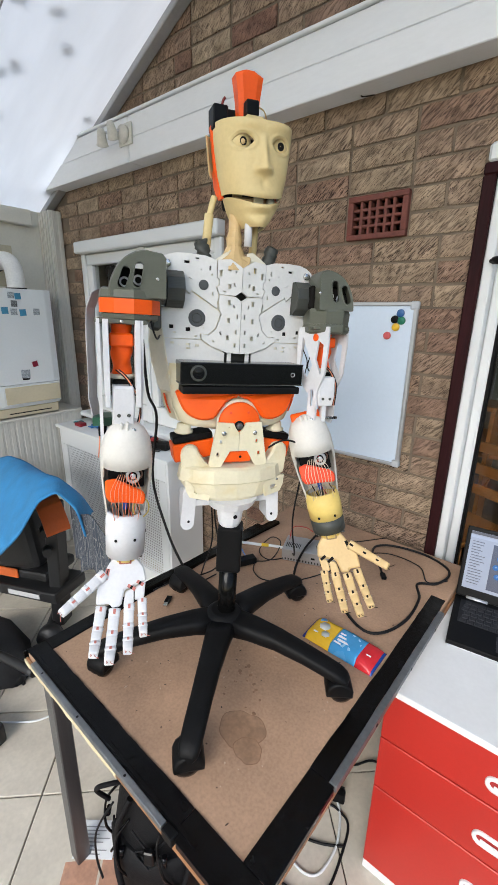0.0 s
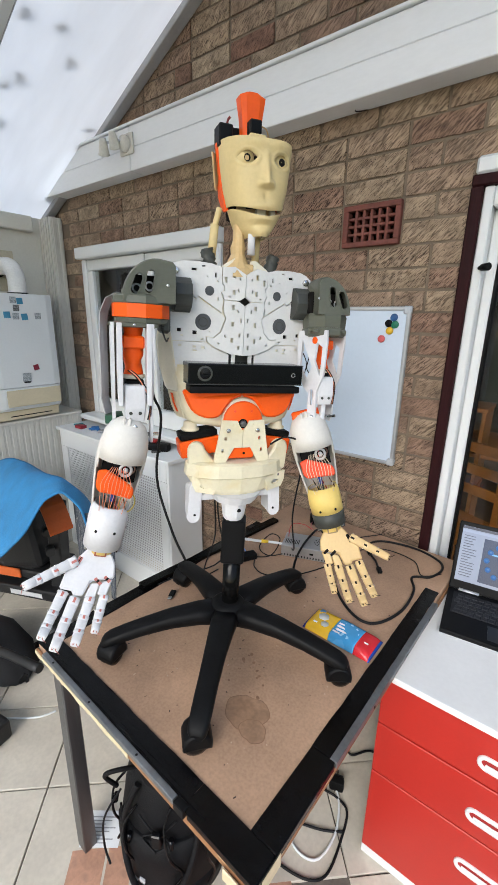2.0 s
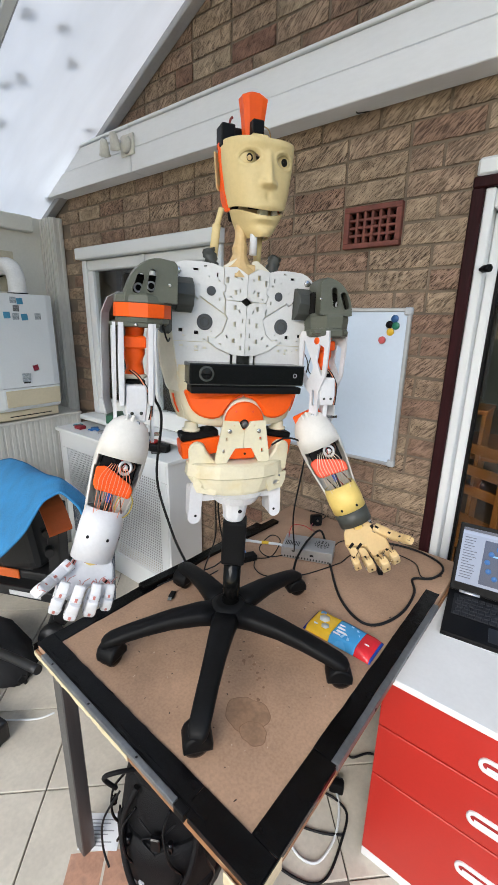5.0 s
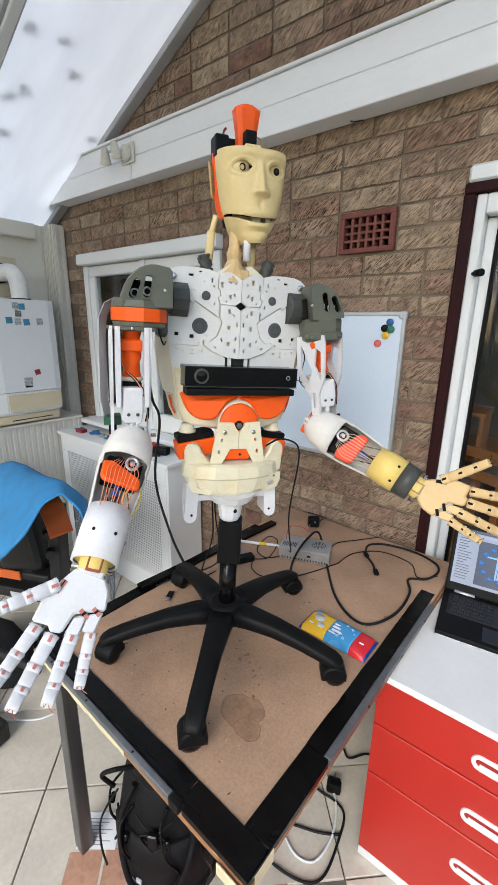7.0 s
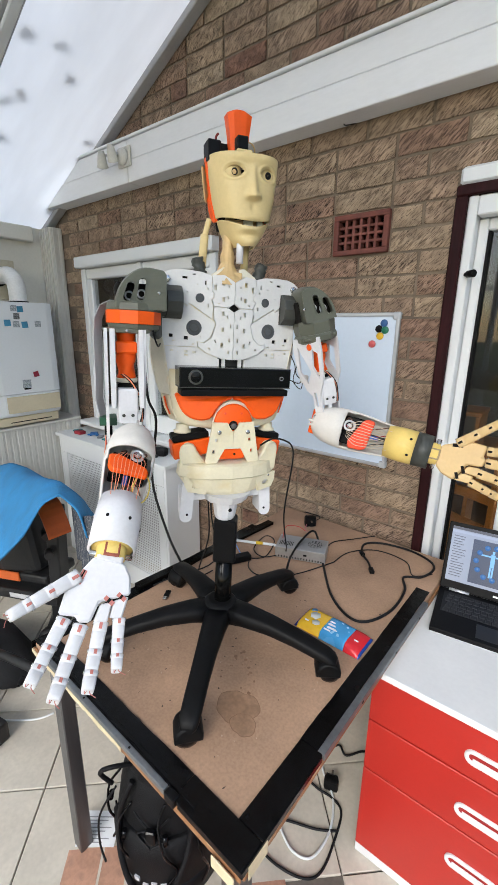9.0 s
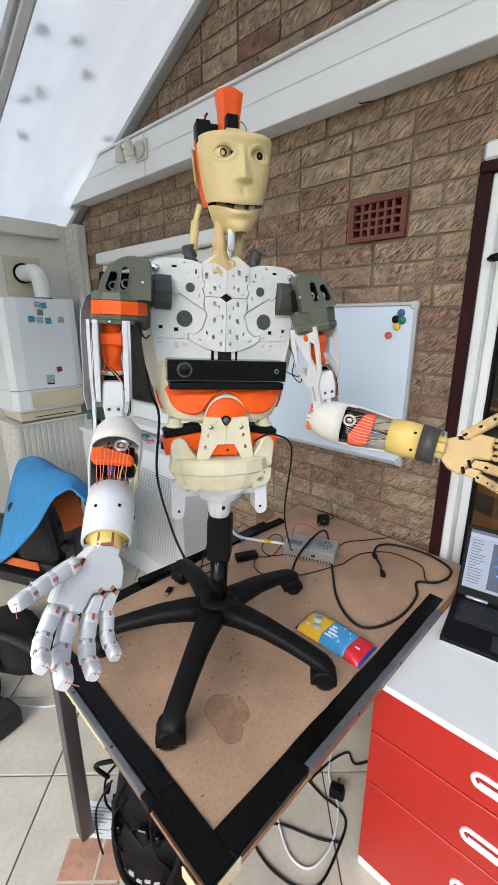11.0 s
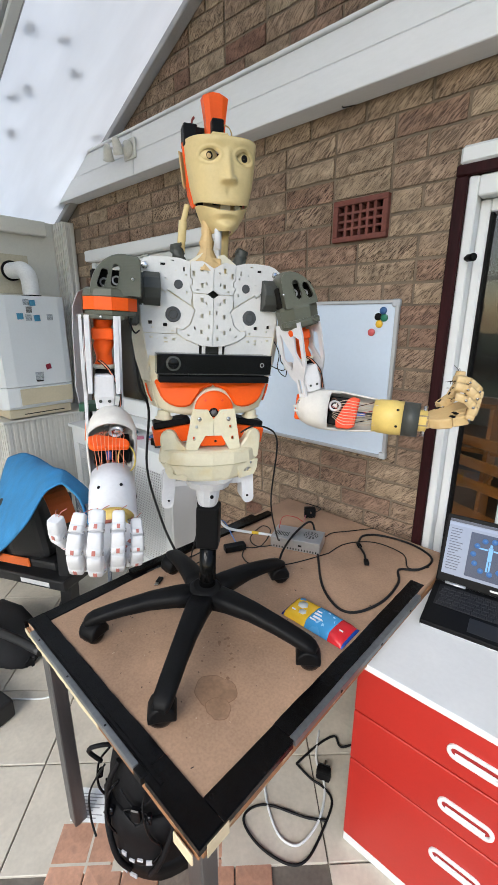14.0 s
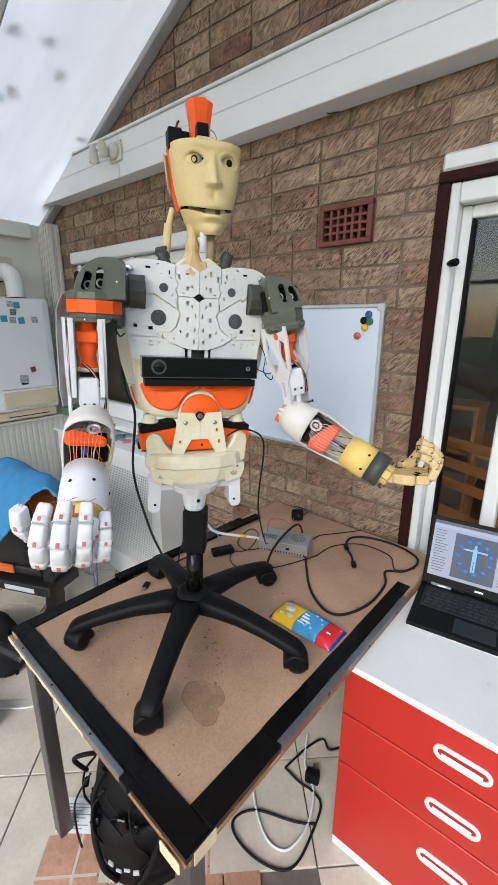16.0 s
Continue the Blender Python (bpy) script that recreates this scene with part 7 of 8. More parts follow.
def wipes():
    t = thing("wipes_packet", "yellow blue and red packet of cleaning wipes on the bench", "packet", pose(0.42, -0.668, TZ, 0, 0, -2))
    w, d = 0.1, 0.046

    def pillow(x0, x1, inset=0.0, lift=0.0):
        nx, ny = 12, 10
        rings = []
        for i in range(nx + 1):
            x = x0 + (x1 - x0) * i / nx
            e = 1 - (abs(x) / w) ** 6
            ring = []
            for j in range(ny + 1):
                y = -d + 2 * d * j / ny
                h = 0.021 * max(0, e) ** 0.5 * max(0, 1 - abs(y / d) ** 4) ** 0.5 + 0.002 + lift
                ring.append(Vector((x, y, h + 0.0012 * math.sin(60 * x + 40 * y))))
            for y in (d, -d):
                ring.append(Vector((x, y, 0.0005)))
            rings.append(ring)
        return bm_loft(rings)
    film = dict(rough=0.25, var=0.08, bump=0.1, dist=0.002)
    part("packet_end", pillow(-w, -w + 0.008), mat("dark blue film", (0.02, 0.03, 0.2), **film), t)
    part("packet_yellow", pillow(-w + 0.008, -0.02), mat("yellow film", (0.75, 0.45, 0.02), **film), t, "yellow half of the packet")
    part("packet_blue", pillow(-0.02, 0.055), mat("blue film", (0.05, 0.3, 0.6), **film), t, "blue half of the packet")
    part("packet_red", pillow(0.055, w - 0.004), mat("red film", (0.6, 0.02, 0.03), **film), t, "red corner of the packet")
    part("packet_end", pillow(w - 0.004, w), mat("deep blue film", (0.01, 0.05, 0.28), **film), t)
    for x, y, r in ((-0.06, 0.005, 0.016), (-0.044, -0.02, 0.012)):
        hx = bm_lathe([(0.0, 0), (r, 0), (r, 0.001), (0.0, 0.001)], 6, caps=False)
        hx.transform(Matrix.Translation((x, y, 0.0228)))
        part("hexagon", hx, mat("grey tile picture", (0.55, 0.55, 0.52), 0.4), t)
    burst = mat("pale blue film", (0.3, 0.6, 0.85), 0.3, bump=0)
    for k in range(9):
        a = radians(40 * k + 12)
        b = bm_plate([(0.008, -0.0012), (0.03, -0.004), (0.03, 0.004), (0.008, 0.0012)], 0.0008)
        part("burst_ray", b, burst, t, m=Matrix.Translation((0.018, -0.002, 0.0232)) @ Matrix.Rotation(a, 4, "Z") @ Matrix.Rotation(radians(-90), 4, "X"))
    part("round_mark", bm_lathe([(0.0, 0), (0.009, 0), (0.009, 0.001), (0.0, 0.001)], 20, caps=False), mat("blue round print", (0.05, 0.25, 0.55), 0.3, bump=0), t, m=pose(-0.075, 0.026, 0.0195))
    lettering = mat("white lettering", (0.8, 0.8, 0.82), 0.3, bump=0)
    for k, (x, y, ww, hh) in enumerate(((0.0, 0.012, 0.03, 0.006), (0.002, 0.0, 0.034, 0.007), (0.006, -0.013, 0.036, 0.007), (-0.006, -0.024, 0.02, 0.004), (-0.07, -0.026, 0.012, 0.004), (0.075, -0.01, 0.012, 0.003))):
        part("lettering_bar", bm_box(x - ww / 2, y - hh / 2, 0.0205, x + ww / 2, y + hh / 2, 0.0235, 0.0005), lettering, t)


wipes()
part_usb = thing("usb_plug", "short usb plug on a thin cable on the bench", "plug", pose(-0.075, -0.845, TZ, 0, 0, -60))
part("body", bm_box(-0.012, -0.008, 0.0, 0.018, 0.008, 0.007, 0.001), M_BLACK, part_usb)
part("metal_shell", bm_box(0.0185, -0.006, 0.001, 0.032, 0.006, 0.006, 0.0005), M_CHROME, part_usb)

BENCH_CABLES = {
    "big_loop": [(0.187, -0.563), (0.146, -0.472), (0.124, -0.352), (0.131, -0.266), (0.225, -0.371), (0.336, -0.519), (0.428, -0.583), (0.482, -0.564), (0.517, -0.468), (0.515, -0.348), (0.487, -0.276), (0.534, -0.236), (0.554, -0.165), (0.530, -0.113), (0.445, -0.081), (0.338, -0.097), (0.289, -0.145), (0.305, -0.215)],
    "thin_lead": [(0.256, -0.345), (0.270, -0.245), (0.346, -0.165), (0.459, -0.173), (0.509, -0.248), (0.559, -0.197)],
    "plug_lead": [(0.026, -0.14), (0.038, -0.09), (0.030, -0.043), (-0.045, -0.044)],
    "adapter_lead": [(0.0, -0.52), (0.04, -0.47), (0.03, -0.4), (-0.02, -0.39), (-0.03, -0.45), (0.03, -0.48), (0.07, -0.43), (0.09, -0.35)],
    "rear_lead": [(0.184, -0.25), (0.19, -0.204), (0.237, -0.141), (0.296, -0.060)],
    "near_lead": [(0.01, -0.53), (0.04, -0.57), (0.1, -0.58), (0.187, -0.5), (0.256, -0.345)],
}
for k, pts in BENCH_CABLES.items():
    r = 0.0042 if k == "big_loop" else 0.002
    lifted = []
    for n, (x, y) in enumerate(pts):
        up = 0.05 if k == "big_loop" and n in (2, 3) else (0.03 if k == "big_loop" and n == 1 else 0.0)
        if k == "adapter_lead" and n in (2, 3):
            up = 0.03
        lifted.append((x, y, TZ + r + up + (0.004 if k != "big_loop" else 0)))
    tagged(part("power_cable" if r > 0.003 else "thin_cable", bm_tube(lifted, r, 8), M_WIRE_BLACK), "thick black power cable looped on the bench" if r > 0.003 else "thin black lead on the bench", "cable", "bench cables")
tagged(part("cable_connector", bm_tube([(0.305, -0.215, TZ + 0.007), (0.32, -0.232, TZ + 0.008)], 0.008, 10), M_BLACK), "thick black moulded cable joint on the bench", "connector")
tagged(part("cable_connector", bm_tube([(0.32, -0.232, TZ + 0.006), (0.353, -0.263, TZ + 0.006), (0.375, -0.296, TZ + 0.006)], 0.004, 8), M_WIRE_BLACK), "black lead ending in a small plug", "cable")
tagged(part("cable_connector", bm_box(-0.012, -0.008, 0, 0.016, 0.008, 0.012, 0.002), M_BLACK, m=pose(0.384, -0.308, TZ + 0.0005, 0, 0, -55)), "small black square plug on the bench", "connector")
tagged(part("white_cable", bm_tube([(-0.06, -0.62, TZ + 0.2), (-0.06, -0.56, TZ + 0.09), (-0.03, -0.48, TZ + 0.045), (0.03, -0.42, TZ + 0.03), (0.062, -0.4, TZ + 0.02)], 0.005, 8), M_UPVC), "white cable with a yellow tag to the power supply", "cable")
tagged(part("cable_tag", bm_tube([(-0.012, -0.462, TZ + 0.041), (0.006, -0.444, TZ + 0.037)], 0.0062, 10), mat("yellow tape", (0.7, 0.45, 0.02), 0.5)), "yellow tape round the white cable", "tape")
tagged(part("red_wire", bm_tube([(0.06, -0.39, TZ + 0.03), (0.035, -0.33, TZ + 0.07), (0.06, -0.28, TZ + 0.06), (0.09, -0.27, TZ + 0.046)], 0.0014, 6), mat("red wire sheath", (0.5, 0.02, 0.02), 0.5)), "thin red wire on the power supply", "wire")
tagged(part("red_wire", bm_tube([(0.03, -0.15, TZ + 0.02), (0.05, -0.2, TZ + 0.01), (0.12, -0.28, TZ + 0.05)], 0.0016, 6), mat("pink wire sheath", (0.45, 0.12, 0.14), 0.5)), "thin pinkish wire to the mains plug", "wire")
tagged(part("blue_wire", bm_tube([(-0.06, -0.6, TZ + 0.12), (-0.07, -0.55, TZ + 0.1), (-0.04, -0.53, TZ + 0.03), (-0.03, -0.53, TZ + 0.018)], 0.002, 6), mat("blue wire sheath", (0.08, 0.2, 0.5), 0.5)), "thin blue network wire into the adapter", "wire")
# loose angle strip and spare bar along the far edge of the bench
tagged(part("metal_strip", bm_box(-0.016, -0.33, 0.0, 0.016, 0.33, 0.012, 0.001), M_BLACK_METAL, m=pose(-0.14, -0.56, TZ + 0.0015, 0, 0, -6)), "black slotted metal strip lying on the bench edge", "strip")
for z0, pts in ((0, [(-0.16, -0.82, 1.5), (-0.19, -0.79, 1.35), (-0.194, -0.76, 1.268), (-0.242, -0.75, 1.055), (-0.18, -0.75, 0.885), (-0.122, -0.75, 0.8), (-0.08, -0.74, 0.745), (-0.02, -0.72, 0.738)]),
                (1, [(0.11, -0.82, 1.26), (0.06, -0.79, 1.1), (0.04, -0.77, 0.95), (-0.02, -0.75, 0.82), (-0.06, -0.72, 0.74), (-0.05, -0.66, 0.738)]),
                (1, [(0.1, -0.81, 1.24), (0.07, -0.79, 1.05), (0.08, -0.77, 0.9), (0.05, -0.73, 0.78), (0.0, -0.69, 0.738)]),
                (1, [(0.12, -0.8, 1.22), (0.1, -0.78, 1.02), (0.05, -0.76, 0.86), (-0.1, -0.79, 0.76), (-0.14, -0.85, 0.74)]),
                (1, [(0.268, -0.825, 1.29), (0.288, -0.8, 1.305), (0.302, -0.765, 1.295), (0.3, -0.73, 1.27), (0.29, -0.71, 1.22), (0.25, -0.68, 1.05), (0.2, -0.58, 0.88), (0.12, -0.46, 0.79)])):
    tagged(part("robot_cable", bm_tube(pts, 0.0042 if z0 == 0 else 0.0022, 8), M_WIRE_BLACK), "black cable hanging from the robot to the bench", "cable", "robot cables")

# ---- on the floor ----
for k, pts in {"floor_black": [(0.310, -0.582), (0.376, -0.590), (0.424, -0.586), (0.470, -0.604), (0.489, -0.682), (0.496, -0.788), (0.459, -0.837), (0.369, -0.859), (0.293, -0.846), (0.278, -0.808), (0.317, -0.754), (0.428, -0.703), (0.488, -0.663)],
               "floor_white": [(0.303, -0.420), (0.354, -0.519), (0.428, -0.582), (0.467, -0.680), (0.457, -0.776), (0.398, -0.798), (0.322, -0.760), (0.269, -0.715)],
               "floor_black_rear": [(0.53, -0.35), (0.45, -0.36), (0.40, -0.42), (0.36, -0.4), (0.33, -0.47), (0.31, -0.582)],
               "floor_grey": [(-0.95, -1.31), (-0.85, -1.24), (-0.75, -1.16), (-0.66, -1.08), (-0.63, -1.02)]}.items():
    tagged(part("floor_cable", bm_tube([(x, y, 0.005) for x, y in pts], 0.004, 8), M_UPVC if "white" in k or "grey" in k else M_WIRE_BLACK), "white cable lying on the tiled floor" if "white" in k or "grey" in k else "black cable lying on the tiled floor", "cable", "floor cables")


def backpack():
    t = thing("backpack", "bulging black rucksack with straps and white marks under the bench", "backpack", pose(0.1, -1.02, 0, 0, 0, 30))
    nylon = mat("black nylon", (0.006, 0.006, 0.007), 0.62, var=0.3, scale=12, fine=300, bump=0.6, dist=0.003, spec=0.2)
    rr = random.Random(2)

    def shell(levels, cy=0.0, n=36, jitter=0.003):
        return bm_loft([[Vector((w * math.cos(a) + rr.uniform(-jitter, jitter), cy + d * math.sin(a) + rr.uniform(-jitter, jitter), z)) for a in (2 * math.pi * k / n for k in range(n))] for z, w, d in levels])
    part("bag_body", shell(((0.0, 0.11, 0.1), (0.012, 0.135, 0.125), (0.06, 0.15, 0.138), (0.14, 0.152, 0.14), (0.22, 0.147, 0.134), (0.3, 0.135, 0.122), (0.36, 0.122, 0.108), (0.4, 0.11, 0.098), (0.425, 0.075, 0.07), (0.43, 0.02, 0.02))), nylon, t)
    part("base_panel", shell(((0.0, 0.125, 0.112), (0.004, 0.15, 0.138), (0.07, 0.157, 0.146), (0.078, 0.15, 0.138)), 0.0, 36, 0.001), M_BLACK, t, "smooth black base panel")
    # raised pocket that curves round the front
    rings = []
    for z, q in ((0.09, 0.0), (0.1, 1.0), (0.2, 1.0), (0.24, 0.7), (0.255, 0.0)):
        rings.append([Vector(((0.15 + 0.014 * q) * math.sin(a), -(0.136 + 0.02 * q * math.cos(a * 1.2)) * math.cos(a), z)) for a in (radians(-60 + 120 * k / 20) for k in range(21))] + [Vector((0.12 * math.sin(a), -0.1 * math.cos(a), z)) for a in (radians(60 - 120 * k / 20) for k in range(21))])
    part("front_pocket", bm_loft(rings), nylon, t)
    for s in (-1, 1):
        part("strap", bm_tube([(s * 0.06, -0.1, 0.4), (s * 0.085, -0.115, 0.34), (s * 0.1, -0.112, 0.27), (s * 0.09, -0.14, 0.2), (s * 0.06, -0.16, 0.12), (s * 0.03, -0.15, 0.06)], 0.008, 8), nylon, t)
        part("bungee", bm_tube([(s * 0.05, -0.125, 0.33), (s * 0.01, -0.135, 0.29), (s * -0.04, -0.135, 0.265), (s * 0.0, -0.15, 0.24)], 0.0025, 6), M_WIRE_BLACK, t)
    part("haul_loop", bm_tube([(-0.06, -0.06, 0.41), (-0.11, -0.1, 0.44), (-0.15, -0.1, 0.41), (-0.13, -0.08, 0.35)], 0.006, 8), nylon, t)
    part("drawcord", bm_tube([(-0.12, -0.08, 0.34), (-0.165, -0.1, 0.25), (-0.175, -0.1, 0.14), (-0.15, -0.12, 0.1)], 0.003, 6), M_WIRE_BLACK, t)
    # open collar at the top, side cords with toggles, web loops
    ring = [[Vector((w * math.cos(a), d * math.sin(a), z + 0.012 * math.sin(a * 2 + 0.6))) for a in (2 * math.pi * k / 36 for k in range(36))] for z, w, d in ((0.39, 0.112, 0.1), (0.455, 0.105, 0.094), (0.47, 0.1, 0.09), (0.455, 0.094, 0.085), (0.41, 0.09, 0.08))]
    part("collar", bm_loft(ring, caps=False), nylon, t, "open black collar of the bag")
    for k, (a, z0) in enumerate(((-150, 0.38), (-120, 0.33), (-75, 0.36), (-40, 0.31), (-15, 0.35))):
        c, q = math.cos(radians(a)), math.sin(radians(a))
        part("cord", bm_tube([(0.13 * c, 0.12 * q, z0), (0.155 * c + 0.02 * q, 0.145 * q, z0 - 0.05), (0.165 * c, 0.155 * q - 0.01, z0 - 0.12), (0.16 * c - 0.03 * q, 0.15 * q, z0 - 0.19), (0.165 * c, 0.16 * q, z0 - 0.24)], 0.0035, 6), M_BLACK_GLOSS, t)
        part("toggle", bm_tube([(0.158 * c, 0.148 * q, z0 - 0.07), (0.163 * c, 0.153 * q, z0 - 0.095)], 0.007, 8), M_BLACK_GLOSS, t)
        part("web_loop", bm_box(-0.018, -0.003, -0.006, 0.018, 0.003, 0.006, 0.002), M_TRIM_GREY if k == 2 else M_BLACK_GLOSS, t, m=pose(0.15 * c, 0.14 * q, z0 - 0.14, 0, 25 - 14 * k, a + 90))
    part("buckle", bm_box(-0.012, -0.151, 0.255, 0.014, -0.136, 0.3, 0.003), M_BLACK_GLOSS, t)
    tag = mat("white print", (0.5, 0.5, 0.52), 0.5, bump=0)
    for k in range(7):
        a = radians(-42 + 9 * k)
        b = bm_box(-0.008, -0.002, -0.004, 0.008, 0.002, 0.004 + 0.006 * (k % 3 == 0))
        b.transform(Matrix.Rotation(a, 4, "Z") @ Matrix.Translation((0, -0.159, 0.115 + 0.01 * (k % 2))))
        part("print_bar", b, tag, t)
    for k in range(3):
        b = bm_box(-0.012, -0.002, -0.007, 0.012, 0.002, 0.007)
        b.transform(Matrix.Rotation(radians(-35 + 13 * k), 4, "Z") @ Matrix.Translation((0, -0.151, 0.035)))
        part("print_bar", b, tag, t)


backpack()
t_paper = thing("paper_sheet", "white printed sheet of paper on the floor", "paper", pose(-0.115, -1.135, 0.004, 0, 0, 38))
part("sheet", bm_box(-0.06, -0.05, 0, 0.06, 0.05, 0.0012), mat("white paper", (0.75, 0.76, 0.78), 0.7, var=0.03), t_paper)
for k in range(8):
    part("text_bar", bm_box(-0.05, -0.04 + 0.01 * k, 0.0013, 0.02 + 0.02 * math.sin(k * 2.1), -0.037 + 0.01 * k, 0.0016), mat("grey print", (0.3, 0.3, 0.32), 0.7, bump=0), t_paper)


def exercise_machine():
    t = thing("exercise_machine", "black and orange folding exercise machine standing on the tiles", "exercise machine", pose(0, 0, 0))
    rubber = mat("black machine paint", (0.012, 0.012, 0.013), 0.5, var=0.2)
    orange = mat("orange machine trim", (0.62, 0.12, 0.02), 0.4, var=0.08)
    part("upright", bm_box(-0.032, -0.04, 0.05, 0.032, 0.04, 0.72, 0.006), rubber, t, m=pose(-1.07, -0.74, 0.0, 0, 3, 30))
    part("knob", bm_tube([(-1.03, -0.78, 0.5), (-0.985, -0.80, 0.5)], 0.02, 14), rubber, t)
    part("foot_bar", bm_tube([(-1.25, -0.64, 0.04), (-0.98, -0.86, 0.04)], 0.035, 12), rubber, t)
    part("foot_wheel", bm_lathe([(0.0, -0.03), (0.055, -0.028), (0.06, 0.0), (0.055, 0.028), (0.0, 0.03)], 24, caps=False), rubber, t, m=pose(-0.99, -0.84, 0.061, 90, 0, 40))
    # long deck that slopes towards the front
    deck = bm_box(-0.75, -0.1, -0.05, 0.35, 0.1, 0.0, 0.015, 2)
    part("deck", deck, rubber, t, "long black deck", m=pose(-1.42, -0.82, 0.33, 0, -4, 20))
    part("deck_trim", bm_box(-0.75, -0.112, -0.045, 0.18, -0.1005, 0.005, 0.004), orange, t, "orange side trim", m=pose(-1.42, -0.82, 0.33, 0, -4, 20))
    part("rail", bm_box(-0.8, -0.13, -0.12, 0.42, 0.08, -0.06, 0.012, 2), rubber, t, m=pose(-1.42, -0.82, 0.31, 0, -4, 20))
    part("rail_lettering", bm_box(0.12, -0.1325, -0.105, 0.32, -0.1305, -0.08), mat("white machine lettering", (0.6, 0.6, 0.6), 0.5, bump=0), t, "plain white mark", m=pose(-1.42, -0.82, 0.31, 0, -4, 20))
    part("hub_cover", bm_lathe([(0.0, 0), (0.14, 0), (0.13, 0.05), (0.06, 0.08), (0.0, 0.085)], 28, caps=False), mat("speckled grey cover", (0.05, 0.05, 0.05), 0.5, var=0.6, scale=60), t, m=pose(-1.5, -0.95, 0.42, 70, 0, 20))
    part("shroud", bm_box(-0.2, -0.06, 0.0, 0.12, 0.08, 0.16, 0.05, 3), rubber, t, m=pose(-1.28, -0.8, 0.3, 0, 0, 20))
    part("drive_housing", bm_box(-0.17, -0.07, 0.0, 0.1, 0.1, 0.34, 0.05, 3), rubber, t, m=pose(-1.22, -0.78, 0.34, 0, -8, 24))
    part("knob", bm_tube([(-1.045, -0.78, 0.6), (-0.99, -0.8, 0.6)], 0.018, 14), rubber, t)
    # curved orange tip under the towel
    rings = []
    for k in range(9):
        q = k / 8
        x, z = -1.08 + 0.16 * q, 0.755 + 0.03 * math.sin(q * 3.0) - 0.13 * q * q
        rings.append([Vector((x + 0.0 * dy, -0.77 + dy, z + dz)) for dy, dz in ((-0.05, -0.012), (0.06, -0.012), (0.06, 0.0), (-0.05, 0.0))])
    part("backrest", bm_loft(rings, smooth=False), orange, t, "curved orange support")
    part("front_leg", bm_box(-0.34, -0.035, 0.02, 0.12, 0.035, 0.075, 0.01, 2), rubber, t, m=pose(-0.86, -1.26, 0, 0, 0, 12))
    part("front_foot", bm_box(-0.05, -0.05, 0.0, 0.05, 0.05, 0.085, 0.012, 2), rubber, t, m=pose(-0.70, -1.235, 0, 0, 0, 12))
    part("handle_bar", bm_tube([(-1.2, -1.25, 0.2), (-0.9, -1.12, 0.23), (-0.62, -1.06, 0.26)], 0.018, 12), rubber, t)


exercise_machine()


def towel():
    """Blue mat draped over the machine: a soft sheet between a back and a front edge placed to fit the camera's view.
    """
    back = [(-0.78, -0.66, 0.72), (-0.86, -0.66, 0.76), (-1.06, -0.66, 0.78), (-1.26, -0.66, 0.80), (-1.44, -0.66, 0.82), (-1.63, -0.66, 0.81), (-1.95, -0.68, 0.7)]
    front = [(-0.61, -0.80, 0.71), (-0.62, -0.82, 0.85), (-0.68, -0.86, 0.92), (-0.72, -0.92, 0.88), (-0.73, -1.00, 0.76), (-0.89, -1.04, 0.61), (-1.32, -1.06, 0.33)]
    bm = bmesh.new()
    rows, n = [], 16
    for k in range(len(back) - 1):
        for s in range(5):
            q = s / 5
            a, b = Vector(back[k]).lerp(Vector(back[k + 1]), q), Vector(front[k]).lerp(Vector(front[k + 1]), q)
            bulge = 0.05 * min(1.0, (a - b).length / 0.3)
            rows.append([bm.verts.new(a.lerp(b, j / n) + Vector((0, 0, bulge * math.sin(math.pi * j / n) + 0.004 * math.sin(j * 0.7 + k)))) for j in range(n + 1)])
    for a, b in zip(rows, rows[1:]):
        for j in range(n):
            bm.faces.new((a[j], a[j + 1], b[j + 1], b[j])).smooth = True
    for _ in range(3):
        bmesh.ops.smooth_vert(bm, verts=bm.verts[:], factor=0.5, use_axis_x=True, use_axis_y=True, use_axis_z=True)
    bmesh.ops.recalc_face_normals(bm, faces=bm.faces[:])
    bmesh.ops.solidify(bm, geom=bm.faces[:], thickness=0.007)
    tagged(part("exercise_mat", bm, mat("bright blue foam mat", (0.03, 0.23, 0.5), 0.8, var=0.15, scale=10, fine=140, bump=0.9, dist=0.004)), "bright blue textured mat draped over the exercise machine", "mat")


towel()


